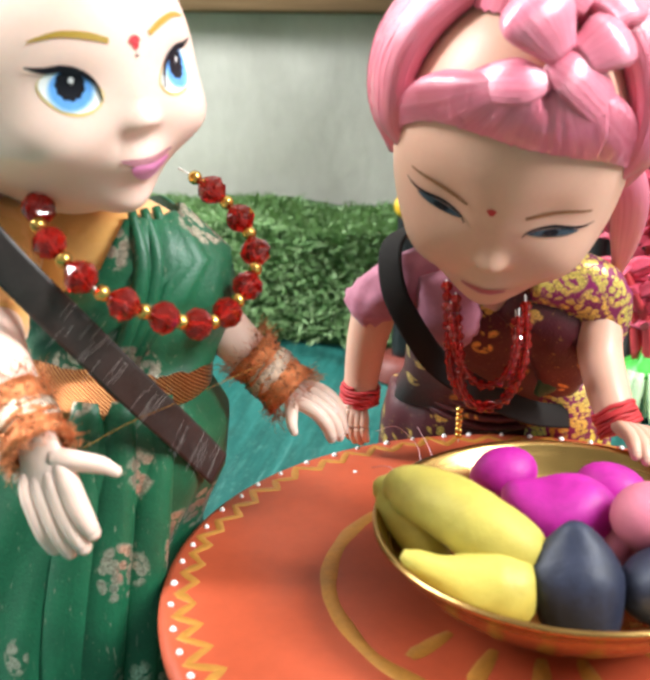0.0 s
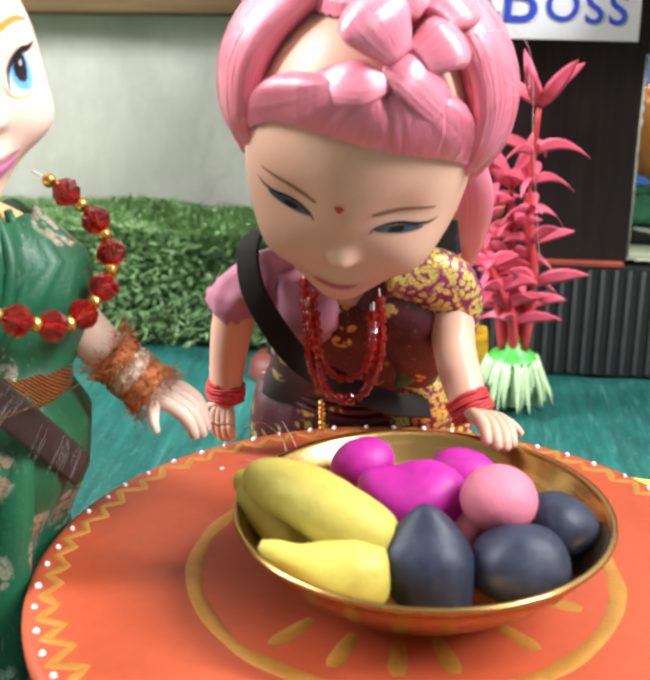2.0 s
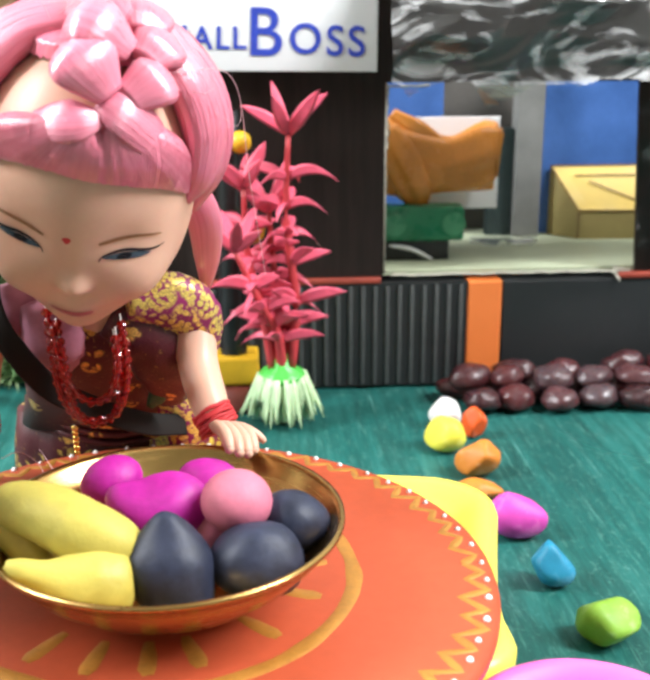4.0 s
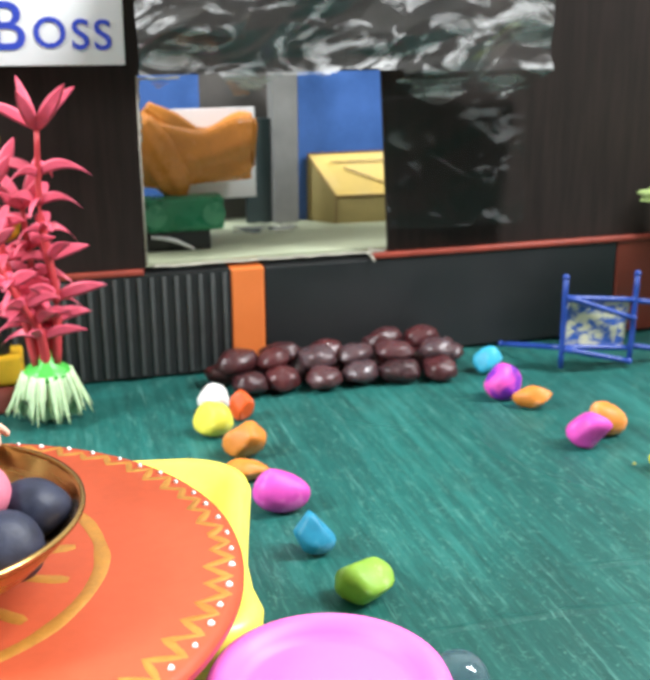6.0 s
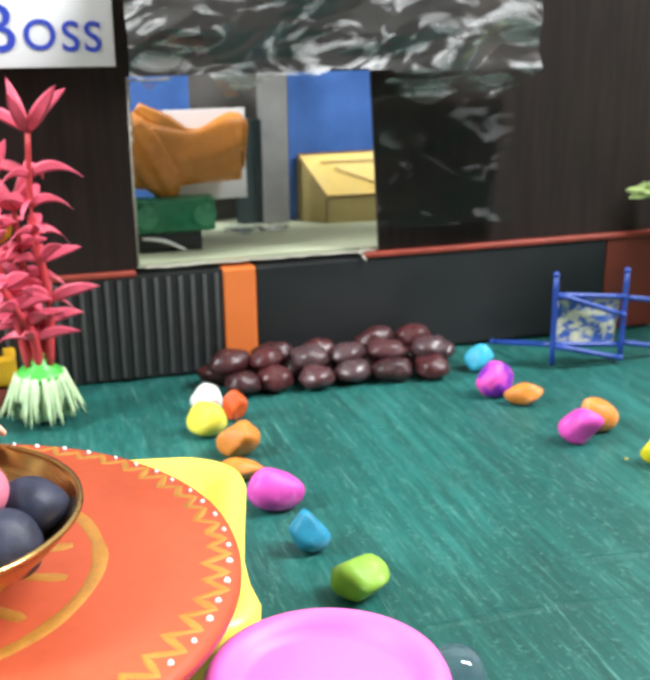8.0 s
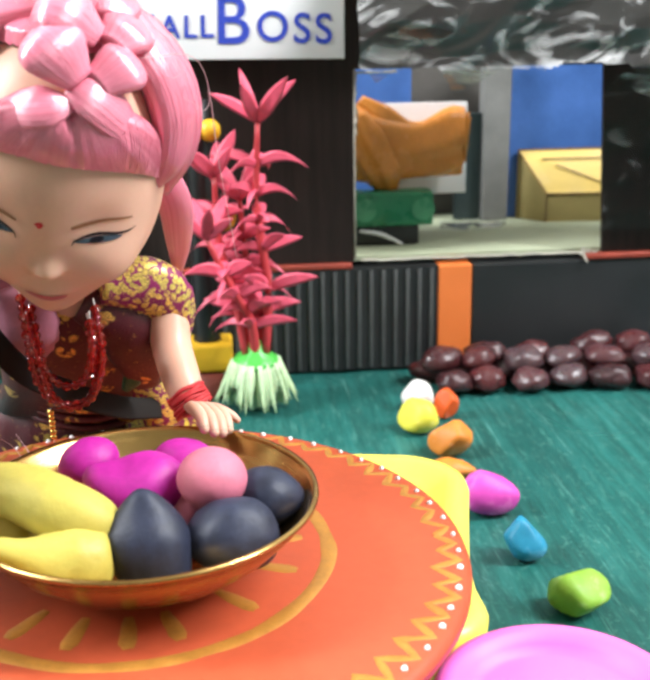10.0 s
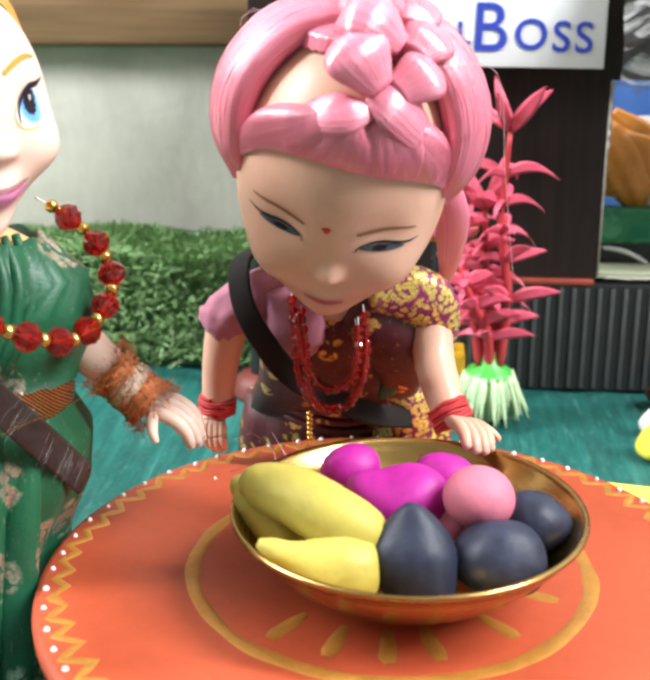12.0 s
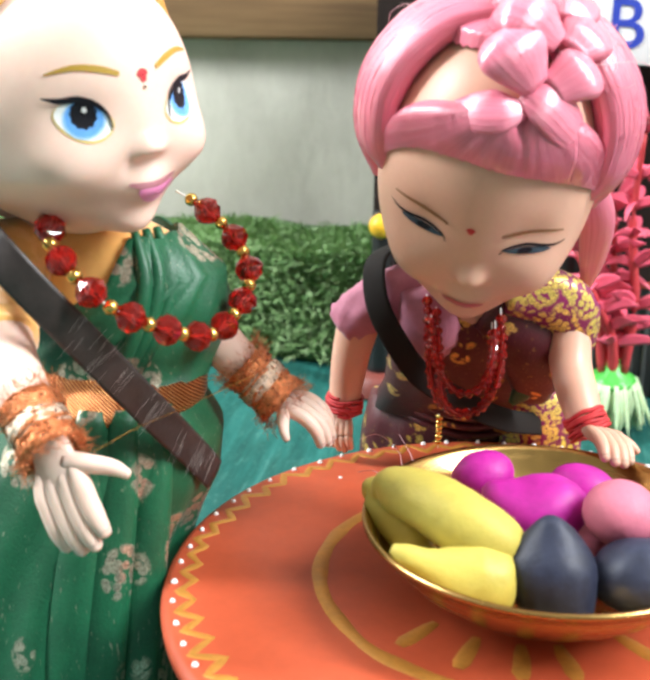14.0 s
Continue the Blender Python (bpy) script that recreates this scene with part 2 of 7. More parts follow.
def brocade(name, ground, thread, scale, lo, hi, weave=1400.0, pet=6.5, shine=0.75):
    """Cloth with woven metallic motifs: rosettes broken up by the weave."""
    m, nt, b = nodes_of(name)
    v = coords(nt)
    vo = node(nt, "ShaderNodeTexVoronoi", Scale=scale, Randomness=0.75)
    nt.links.new(v, vo.inputs["Vector"])
    petals = node(nt, "ShaderNodeTexVoronoi", Scale=scale * pet, Randomness=1.0)
    petals.feature = "F1"
    nt.links.new(v, petals.inputs["Vector"])
    inside = ramp(nt, vo.outputs["Distance"], [(lo, (1, 1, 1)), (hi, (0, 0, 0))])
    pet = ramp(nt, petals.outputs["Distance"], [(0.50, (1, 1, 1)), (0.64, (0, 0, 0))])
    mask = mix(nt, 1.0, inside, pet, "MULTIPLY")
    # single metal threads caught here and there in the weave
    fleck = noise_tex(nt, coords(nt, (1.0, 1.0, 0.25)), weave * 0.8, 2)
    mask = mix(nt, 1.0, mask, ramp(nt, fleck, [(0.66, (0, 0, 0)), (0.72, (0.35, 0.35, 0.35))]), "LIGHTEN")
    n1 = noise_tex(nt, v, 70)
    n2 = noise_tex(nt, v, weave, 2)
    cloth = ramp(nt, n1, [(0.3, shade(ground, 0.65)), (0.7, shade(ground, 1.25))])
    cloth = mix(nt, 0.3, cloth, ramp(nt, n2, [(0.3, shade(ground, 0.6)), (0.7, shade(ground, 1.3))]))
    gold = ramp(nt, n2, [(0.3, shade(thread, 0.45)), (0.7, shade(thread, 1.2))])
    nt.links.new(mix(nt, mask, cloth, gold), b.inputs["Base Color"])
    nt.links.new(mix(nt, mask, (0.0, 0.0, 0.0), (shine, shine, shine)), b.inputs["Metallic"])
    nt.links.new(mix(nt, mask, (0.48, 0.48, 0.48), (0.28, 0.28, 0.28)), b.inputs["Roughness"])
    b.inputs["Sheen Weight"].default_value = 0.02
    bump(nt, b, mix(nt, 0.55, n1, n2), 0.5, 0.0005)
    return m


def turquoise_sheet():
    m, nt, b = nodes_of("turquoise_painted_sheet")
    v = coords(nt, (1.0, 0.07, 1), radians(33))
    n1 = noise_tex(nt, v, 150, 6, 0.7)
    n3 = noise_tex(nt, coords(nt, (1.0, 0.025, 1), radians(36)), 420, 3, 0.7)
    n2 = noise_tex(nt, coords(nt, (1.0, 0.35, 1), radians(38)), 13, 4)
    n4 = noise_tex(nt, coords(nt, (1, 1, 1), radians(33)), 420, 3)
    n5 = noise_tex(nt, coords(nt, (1.0, 0.14, 1), radians(-52)), 520, 3, 0.6)
    n6 = noise_tex(nt, coords(nt, (1.0, 0.5, 1), radians(20)), 34, 5, 0.65)
    c = ramp(nt, n1, [(0.30, (0.0035, 0.048, 0.041)), (0.5, (0.009, 0.092, 0.079)), (0.70, (0.024, 0.150, 0.132))])
    c = mix(nt, ramp(nt, n2, [(0.42, (0, 0, 0)), (0.66, (0.8, 0.8, 0.8))]), c, (0.005, 0.060, 0.052))
    c = mix(nt, ramp(nt, n2, [(0.28, (0.5, 0.5, 0.5)), (0.42, (0, 0, 0))]), c, (0.040, 0.190, 0.165))
    c = mix(nt, ramp(nt, n6, [(0.30, (0.55, 0.55, 0.55)), (0.46, (0, 0, 0))]), c, (0.012, 0.062, 0.052))
    c = mix(nt, ramp(nt, n3, [(0.62, (0, 0, 0)), (0.76, (0.6, 0.6, 0.6))]), c, (0.12, 0.31, 0.27))
    c = mix(nt, ramp(nt, n5, [(0.56, (0, 0, 0)), (0.74, (0.45, 0.45, 0.45))]), c, (0.075, 0.23, 0.19))
    c = mix(nt, ramp(nt, n4, [(0.58, (0, 0, 0)), (0.76, (0.5, 0.5, 0.5))]), c, (0.10, 0.25, 0.21))
    nt.links.new(c, b.inputs["Base Color"])
    nt.links.new(ramp(nt, n1, [(0.3, (0.58,) * 3), (0.7, (0.42,) * 3)]), b.inputs["Roughness"])
    b.inputs["Specular IOR Level"].default_value = 0.35
    bump(nt, b, mix(nt, 0.5, mix(nt, 0.5, n1, n3), mix(nt, 0.5, n4, n5)), 0.55, 0.0006)
    return m


def dark_wood_vinyl():
    m, nt, b = nodes_of("dark_wood_vinyl")
    n1 = noise_tex(nt, coords(nt, (1, 1, 0.06)), 260, 6, 0.7)
    n2 = noise_tex(nt, coords(nt), 14, 3)
    c = ramp(nt, n1, [(0.3, (0.011, 0.0070, 0.0060)), (0.7, (0.032, 0.021, 0.0175))])
    c = mix(nt, 0.3, c, ramp(nt, n2, [(0.3, (0.009, 0.006, 0.005)), (0.7, (0.025, 0.017, 0.014))]))
    nt.links.new(c, b.inputs["Base Color"])
    b.inputs["Roughness"].default_value = 0.6
    b.inputs["Specular IOR Level"].default_value = 0.22
    bump(nt, b, n1, 0.25, 0.0003)
    return m


def wood_board():
    m, nt, b = nodes_of("brown_wood_board")
    n1 = noise_tex(nt, coords(nt, (0.05, 1, 1)), 120, 6, 0.6)
    c = ramp(nt, n1, [(0.3, (0.10, 0.055, 0.025)), (0.55, (0.19, 0.11, 0.05)), (0.75, (0.27, 0.17, 0.085))])
    nt.links.new(c, b.inputs["Base Color"])
    b.inputs["Roughness"].default_value = 0.45
    bump(nt, b, n1, 0.2, 0.0005)
    return m


def plaster():
    m, nt, b = nodes_of("cream_plaster")
    v = coords(nt)
    n1, n2 = noise_tex(nt, v, 7, 6, 0.6), noise_tex(nt, v, 45, 5, 0.65)
    w = noise_tex(nt, coords(nt, (1, 1, 0.35), 0.4), 16, 5, 0.7)
    c = ramp(nt, n1, [(0.3, (0.52, 0.505, 0.445)), (0.7, (0.72, 0.70, 0.62))])
    c = mix(nt, 0.4, c, ramp(nt, w, [(0.35, (0.36, 0.345, 0.295)), (0.65, (0.78, 0.76, 0.68))]))
    c = mix(nt, 0.2, c, ramp(nt, n2, [(0.3, (0.34, 0.33, 0.28)), (0.7, (0.62, 0.60, 0.53))]))
    nt.links.new(c, b.inputs["Base Color"])
    b.inputs["Roughness"].default_value = 0.7
    bump(nt, b, mix(nt, 0.5, w, n2), 0.6, 0.003)
    return m


def clear_film(name, ior, haze_amount, gloss, glare_from=0.5, glare=0.3):
    m = bpy.data.materials.new(name)
    m.use_nodes = True
    nt = m.node_tree
    nt.nodes.clear()
    out = nt.nodes.new("ShaderNodeOutputMaterial")
    tr = node(nt, "ShaderNodeBsdfTransparent", Color=(0.95, 0.95, 0.95, 1))
    gl = node(nt, "ShaderNodeBsdfGlossy", Color=(1, 1, 1, 1), Roughness=gloss)
    mx = nt.nodes.new("ShaderNodeMixShader")
    fr = node(nt, "ShaderNodeFresnel", IOR=ior)
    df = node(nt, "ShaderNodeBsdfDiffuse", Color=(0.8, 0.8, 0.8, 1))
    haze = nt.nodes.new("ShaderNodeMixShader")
    # pale diffuse patches painted in for the room's reflections on the creases
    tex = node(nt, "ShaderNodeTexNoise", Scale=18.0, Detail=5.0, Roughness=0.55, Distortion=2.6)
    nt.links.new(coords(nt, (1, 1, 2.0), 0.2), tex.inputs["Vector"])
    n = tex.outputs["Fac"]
    nt.links.new(ramp(nt, n, [(glare_from, (haze_amount,) * 3), (glare_from + 0.05, (glare * 0.5,) * 3), (glare_from + 0.14, (glare,) * 3)]), haze.inputs[0])
    nt.links.new(fr.outputs[0], mx.inputs[0])
    nt.links.new(tr.outputs[0], haze.inputs[1])
    nt.links.new(df.outputs[0], haze.inputs[2])
    nt.links.new(haze.outputs[0], mx.inputs[1])
    nt.links.new(gl.outputs[0], mx.inputs[2])
    nt.links.new(mx.outputs[0], out.inputs[0])
    return m


def date_stone():
    """Dark glassy red-brown skin, some grey, some redder."""
    m, nt, b = nodes_of("date_skin_glossy")
    oi = nt.nodes.new("ShaderNodeObjectInfo")
    v = coords(nt)
    n1, n2 = noise_tex(nt, v, 110, 4), noise_tex(nt, v, 600, 3)
    c = ramp(nt, oi.outputs["Random"], [(0, (0.016, 0.010, 0.012)), (0.35, (0.036, 0.010, 0.013)), (0.7, (0.090, 0.018, 0.020)), (1, (0.062, 0.048, 0.055))])
    c = mix(nt, ramp(nt, n1, [(0.35, (0, 0, 0)), (0.7, (0.7, 0.7, 0.7))]), c, (0.065, 0.018, 0.019))
    c = mix(nt, ramp(nt, n2, [(0.66, (0, 0, 0)), (0.78, (0.4, 0.4, 0.4))]), c, (0.30, 0.20, 0.20))
    nt.links.new(c, b.inputs["Base Color"])
    nt.links.new(ramp(nt, n1, [(0.3, (0.20,) * 3), (0.7, (0.50,) * 3)]), b.inputs["Roughness"])
    b.inputs["Subsurface Weight"].default_value = 0.25
    b.inputs["Subsurface Scale"].default_value = 0.004
    bump(nt, b, mix(nt, 0.5, n1, noise_tex(nt, coords(nt, (0.35, 1, 1)), 320, 3)), 0.9, 0.0010)
    return m


def red_crystal():
    m, nt, b = nodes_of("red_crystal")
    b.inputs["Base Color"].default_value = (0.42, 0.012, 0.010, 1)
    n = noise_tex(nt, coords(nt), 250)
    nt.links.new(ramp(nt, n, [(0.3, (0.40, 0.006, 0.004)), (0.7, (0.70, 0.02, 0.012))]), b.inputs["Base Color"])
    b.inputs["Roughness"].default_value = 0.06
    b.inputs["Transmission Weight"].default_value = 0.8
    b.inputs["IOR"].default_value = 1.55
    return m


def stone_coat(name, colour, second=None):
    m, nt, b = nodes_of(name)
    v = coords(nt)
    n1, n2 = noise_tex(nt, v, 110, 4), noise_tex(nt, v, 700, 3)
    hi = tuple(min(1, c + 0.22) for c in colour)
    c = ramp(nt, n1, [(0.3, shade(colour, 0.8)), (0.55, colour), (0.78, hi)])
    if second:
        c = mix(nt, ramp(nt, noise_tex(nt, v, 60, 2), [(0.45, (0, 0, 0)), (0.55, (1, 1, 1))]), c, second)
    c = mix(nt, ramp(nt, n2, [(0.66, (0, 0, 0)), (0.8, (0.5, 0.5, 0.5))]), c, hi)
    nt.links.new(c, b.inputs["Base Color"])
    b.inputs["Roughness"].default_value = 0.5
    b.inputs["Specular IOR Level"].default_value = 0.35
    b.inputs["Subsurface Weight"].default_value = 0.05
    b.inputs["Subsurface Scale"].default_value = 0.003
    bump(nt, b, n1, 0.25, 0.0006)
    return m


BRASS = brass()
HAIR_PINK = hair_material()
SARI_GREEN = brocade("green_sari_silk", (0.006, 0.096, 0.040), (0.52, 0.47, 0.36), 46, 0.33, 0.37, 1400.0, 9.0)
SARI_MAROON = brocade("maroon_brocade", (0.072, 0.007, 0.012), (0.80, 0.50, 0.12), 120, 0.30, 0.38, 1600.0, 3.5, 0.5)
BORDER_GOLD = brocade("magenta_gold_border", (0.22, 0.010, 0.09), (0.95, 0.66, 0.16), 170, 0.60, 0.72, 1800.0, 3.4, 0.45)


def ribbed_lame():
    """Copper and gold cloth woven in fine slanting ribs."""
    m, nt, b = nodes_of("copper_gold_belt")
    w = node(nt, "ShaderNodeTexWave", Scale=620.0, Distortion=1.2, Detail=2.0)
    w.bands_direction = "DIAGONAL"
    nt.links.new(coords(nt, (1.0, 0.4, 1.0)), w.inputs["Vector"])
    n = noise_tex(nt, coords(nt), 1500, 2)
    c = ramp(nt, w.outputs["Fac"], [(0.25, (0.30, 0.050, 0.012)), (0.6, (0.66, 0.16, 0.04)), (0.9, (1.0, 0.58, 0.24))])
    c = mix(nt, 0.3, c, ramp(nt, n, [(0.35, (0.36, 0.06, 0.015)), (0.65, (0.80, 0.28, 0.08))]))
    nt.links.new(c, b.inputs["Base Color"])
    b.inputs["Metallic"].default_value, b.inputs["Roughness"].default_value = 0.75, 0.28
    bump(nt, b, w.outputs["Fac"], 0.9, 0.0006)
    return m


BELT_GOLD = ribbed_lame()
SHEET = turquoise_sheet()
VINYL = dark_wood_vinyl()
WOOD = wood_board()
PLASTER = plaster()
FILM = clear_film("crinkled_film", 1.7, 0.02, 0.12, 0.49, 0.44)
FILM_THIN = clear_film("thin_clear_film", 1.25, 0.002, 0.06, 0.57, 0.13)
FILM_MILK = clear_film("milky_wrap", 1.15, 0.05, 0.2, 0.5, 0.14)
DATE_GLOSS = date_stone()
CRYSTAL = red_crystal()
RIBBON_WOOD = surface("dark_brown_ribbon", (0.032, 0.024, 0.022), 0.45, vary=0.35, big=260, fine=900, bumps=0.4)


def glass_marble():
    m, nt, b = nodes_of("grey_blue_glass")
    b.inputs["Base Color"].default_value = (0.26, 0.42, 0.50, 1)
    b.inputs["Roughness"].default_value = 0.04
    b.inputs["Transmission Weight"].default_value = 0.85
    return m


MARBLE = glass_marble()


def grass_material():
    m, nt, b = nodes_of("artificial_grass")
    g = nt.nodes.new("ShaderNodeNewGeometry")
    c = ramp(nt, g.outputs["Random Per Island"], [(0, (0.15, 0.30, 0.10)), (0.5, (0.31, 0.50, 0.20)), (1, (0.55, 0.70, 0.40))])
    n = noise_tex(nt, coords(nt), 30)
    c = mix(nt, 0.4, c, ramp(nt, n, [(0.3, (0.11, 0.25, 0.08)), (0.7, (0.34, 0.52, 0.26))]))
    nt.links.new(c, b.inputs["Base Color"])
    b.inputs["Roughness"].default_value = 0.5
    return m


GRASS = grass_material()


# ---------------------------------------------------------------- mesh tools
def link_mesh(name, bm, materials, smooth=True):
    me = bpy.data.meshes.new(name)
    bm.normal_update()
    bm.to_mesh(me)
    bm.free()
    for m in materials if isinstance(materials, (list, tuple)) else [materials]:
        me.materials.append(m)
    if smooth:
        for p in me.polygons:
            p.use_smooth = True
    return new(name, me)


def part(name, bm, material, parent, label="", smooth=True):
    ob = link_mesh(name, bm, material, smooth)
    ob.parent = parent
    if label:
        ob["label"] = label
    return ob


def thing(name, loc, label, category, group="", kind=""):
    e = new(name)
    e.empty_display_size = 0.01
    e.location = loc
    return tagged(e, label, category, group, kind)


def solid(name, bm, material, label, category, group="", kind="", smooth=True):
    return tagged(link_mesh(name, bm, material, smooth), label, category, group, kind)


def add_box(bm, lo, hi, bevel=0.0, m=None, mi=0):
    r = bmesh.ops.create_cube(bm, size=1)
    vs = r["verts"]
    for v in vs:
        v.co = Vector([lo[k] + (v.co[k] + 0.5) * (hi[k] - lo[k]) for k in range(3)])
    faces = list({f for v in vs for f in v.link_faces})
    for f in faces:
        f.material_index = mi
    if bevel:
        r = bmesh.ops.bevel(bm, geom=list({e for f in faces for e in f.edges}), offset=bevel, segments=2, affect="EDGES", profile=0.6)
        vs = list({v for f in r["faces"] for v in f.verts} | {v for v in vs if v.is_valid})
    if m:
        bmesh.ops.transform(bm, matrix=m, verts=vs)
    return vs


def ring_faces(bm, rings, mi=0, close_u=True, cap=(True, True), uv=None):
    """Joins rows of vertices to a skin."""
    out = []
    n = len(rings[0])
    for a in range(len(rings) - 1):
        for k in range(n if close_u else n - 1):
            k2 = (k + 1) % n
            try:
                f = bm.faces.new((rings[a][k], rings[a][k2], rings[a + 1][k2], rings[a + 1][k]))
            except ValueError:
                continue
            f.material_index = mi
            if uv:
                for lp, (u, v) in zip(f.loops, ((k, a), (k + 1, a), (k + 1, a + 1), (k, a + 1))):
                    lp[uv].uv = (u / n, v / (len(rings) - 1))
            out.append(f)
    for end, row in ((0, rings[0][::-1]), (1, rings[-1])):
        if cap[end] and close_u:
            f = bm.faces.new(row)
            f.material_index = mi
            out.append(f)
    return out


def lathe(bm, profile, seg=64, centre=(0, 0, 0), mi=0, cap=(False, False)):
    rings = []
    for r, z in profile:
        rings.append([bm.verts.new((centre[0] + r * math.cos(2 * math.pi * k / seg), centre[1] + r * math.sin(2 * math.pi * k / seg), centre[2] + z)) for k in range(seg)])
    return ring_faces(bm, rings, mi, True, cap)


def spline(pts, n):
    """Catmull-Rom through pts, n steps a span."""
    P = [Vector(p) for p in pts]
    P = [2 * P[0] - P[1]] + P + [2 * P[-1] - P[-2]]
    out = []
    for i in range(1, len(P) - 2):
        for s in range(n):
            t = s / n
            a, b, c, d = P[i - 1], P[i], P[i + 1], P[i + 2]
            out.append(0.5 * (2 * b + (c - a) * t + (2 * a - 5 * b + 4 * c - d) * t * t + (3 * b - a - 3 * c + d) * t ** 3))
    out.append(P[-2].copy())
    return out


def tube(bm, pts, radii, seg=12, steps=5, mi=0, flat=1.0, up=(0, 0, 1), uv=None, cap=True, wob=0.0):
    """A round or flattened limb along a smooth line; radii a point, flat: thickness over width."""
    line = spline(pts, steps)
    rad = [v.x for v in spline([(r, 0, 0) for r in radii], steps)]
    rings, up = [], Vector(up)
    for i, p in enumerate(line):
        t = (line[min(i + 1, len(line) - 1)] - line[max(i - 1, 0)]).normalized()
        s = t.cross(up)
        if s.length < 1e-4:
            s = t.cross(Vector((1, 0.3, 0)))
        s.normalize()
        n = s.cross(t).normalized()
        row = []
        for k in range(seg):
            a = 2 * math.pi * k / seg
            r = rad[i]
            if wob:
                r *= 1 + wob * noise.noise(Vector((p.x * 300, p.y * 300 + k, p.z * 300)))
            row.append(bm.verts.new(p + s * (math.cos(a) * r) + n * (math.sin(a) * r * flat)))
        rings.append(row)
    return ring_faces(bm, rings, mi, True, (cap, cap), uv)


def blob(bm, centre, radii, rot=(0, 0, 0), mi=0, seg=28, rough=0.0, freq=80.0, seed=0.0, shape=None, uv=None):
    """A rounded lump: an ellipsoid, shaped and made uneven."""
    m = Matrix.Translation(centre) @ Euler([radians(a) for a in rot]).to_matrix().to_4x4()
    rings = []
    rows = seg // 2
    for i in range(1, rows):
        el = -math.pi / 2 + math.pi * i / rows
        row = []
        for k in range(seg):
            a = 2 * math.pi * k / seg
            d = Vector((math.cos(el) * math.cos(a), math.cos(el) * math.sin(a), math.sin(el)))
            if shape:
                d = shape(d)
            p = Vector((d.x * radii[0], d.y * radii[1], d.z * radii[2]))
            if rough:
                p *= 1 + rough * noise.noise((p + Vector((seed, seed * 1.7, seed * 0.3))) * freq)
            row.append(bm.verts.new(m @ p))
        rings.append(row)
    return ring_faces(bm, rings, mi, True, (True, True), uv)


def ribbon(bm, pts, ups, width, thick, mi=0, steps=8):
    """A flat band with thickness along a line; ups: the way its face looks at each point."""
    line = spline(pts, steps)
    nor = spline(ups, steps)
    rings = []
    for i, p in enumerate(line):
        t = (line[min(i + 1, len(line) - 1)] - line[max(i - 1, 0)]).normalized()
        n = (nor[i] - t * nor[i].dot(t)).normalized()
        s = t.cross(n)
        w = width if not callable(width) else width(i / (len(line) - 1))
        rings.append([bm.verts.new(p + s * a * w / 2 + n * b * thick / 2) for a, b in ((-1, -1), (1, -1), (1, 0.6), (0.8, 1), (-0.8, 1), (-1, 0.6))])
    return ring_faces(bm, rings, mi)


def loft(bm, rows, seg=48, mi=0, pleat=0.0, count=11, cap=(True, True), phase=0.0, uv=None):
    """Rows of (x, y, z, rx, ry): a body or skirt; pleat: depth of the folds, growing downwards."""
    rings = []
    for j, (x, y, z, rx, ry) in enumerate(rows):
        k0 = 1 - j / (len(rows) - 1)
        row = []
        for k in range(seg):
            a = 2 * math.pi * k / seg
            w = 1 + pleat * k0 * (math.sin(count * a + phase + 1.3 * math.sin(2 * a)) + 0.5 * math.sin((count + 6) * a + 2.1))
            row.append(bm.verts.new((x + rx * w * math.cos(a), y + ry * w * math.sin(a), z)))
        rings.append(row)
    return ring_faces(bm, rings, mi, True, cap, uv)


# ---------------------------------------------------------------- setting
def setting(name, bm, material, label, smooth=False):
    return tagged(link_mesh(name, bm, material, smooth), label, name.split("_")[0], "", "structure")


bm = bmesh.new()
add_box(bm, (-1.9, -2.2, -0.06), (1.6, 0.80, -0.006))
setting("floor", bm, FLOOR_TILE, "plain stone floor of the room")
bm = bmesh.new()
add_box(bm, (-1.9, -2.2, 2.3), (1.6, 0.80, 2.36))
setting("ceiling", bm, CEILING_PAINT, "plain white painted ceiling")
bm = bmesh.new()
add_box(bm, (-1.9, 0.70, -0.006), (1.6, 0.80, 2.3))
setting("wall_north", bm, PLASTER, "uneven cream plastered wall behind the grass bank")
bm = bmesh.new()
add_box(bm, (-1.9, -2.3, -0.006), (1.6, -2.2, 2.3))
setting("wall_south", bm, ROOM_PAINT, "plain painted wall of the room")
bm = bmesh.new()
add_box(bm, (-2.0, -2.2, -0.006), (-1.9, 0.70, 2.3))
setting("wall_west", bm, ROOM_PAINT, "plain painted wall of the room")
bm = bmesh.new()
add_box(bm, (1.6, -2.2, -0.006), (1.7, 0.70, 2.3))
setting("wall_east", bm, ROOM_PAINT, "plain painted wall of the room")

# painted sheet that covers the ground of the set
bm = bmesh.new()
nx, ny = 300, 220
rows = []


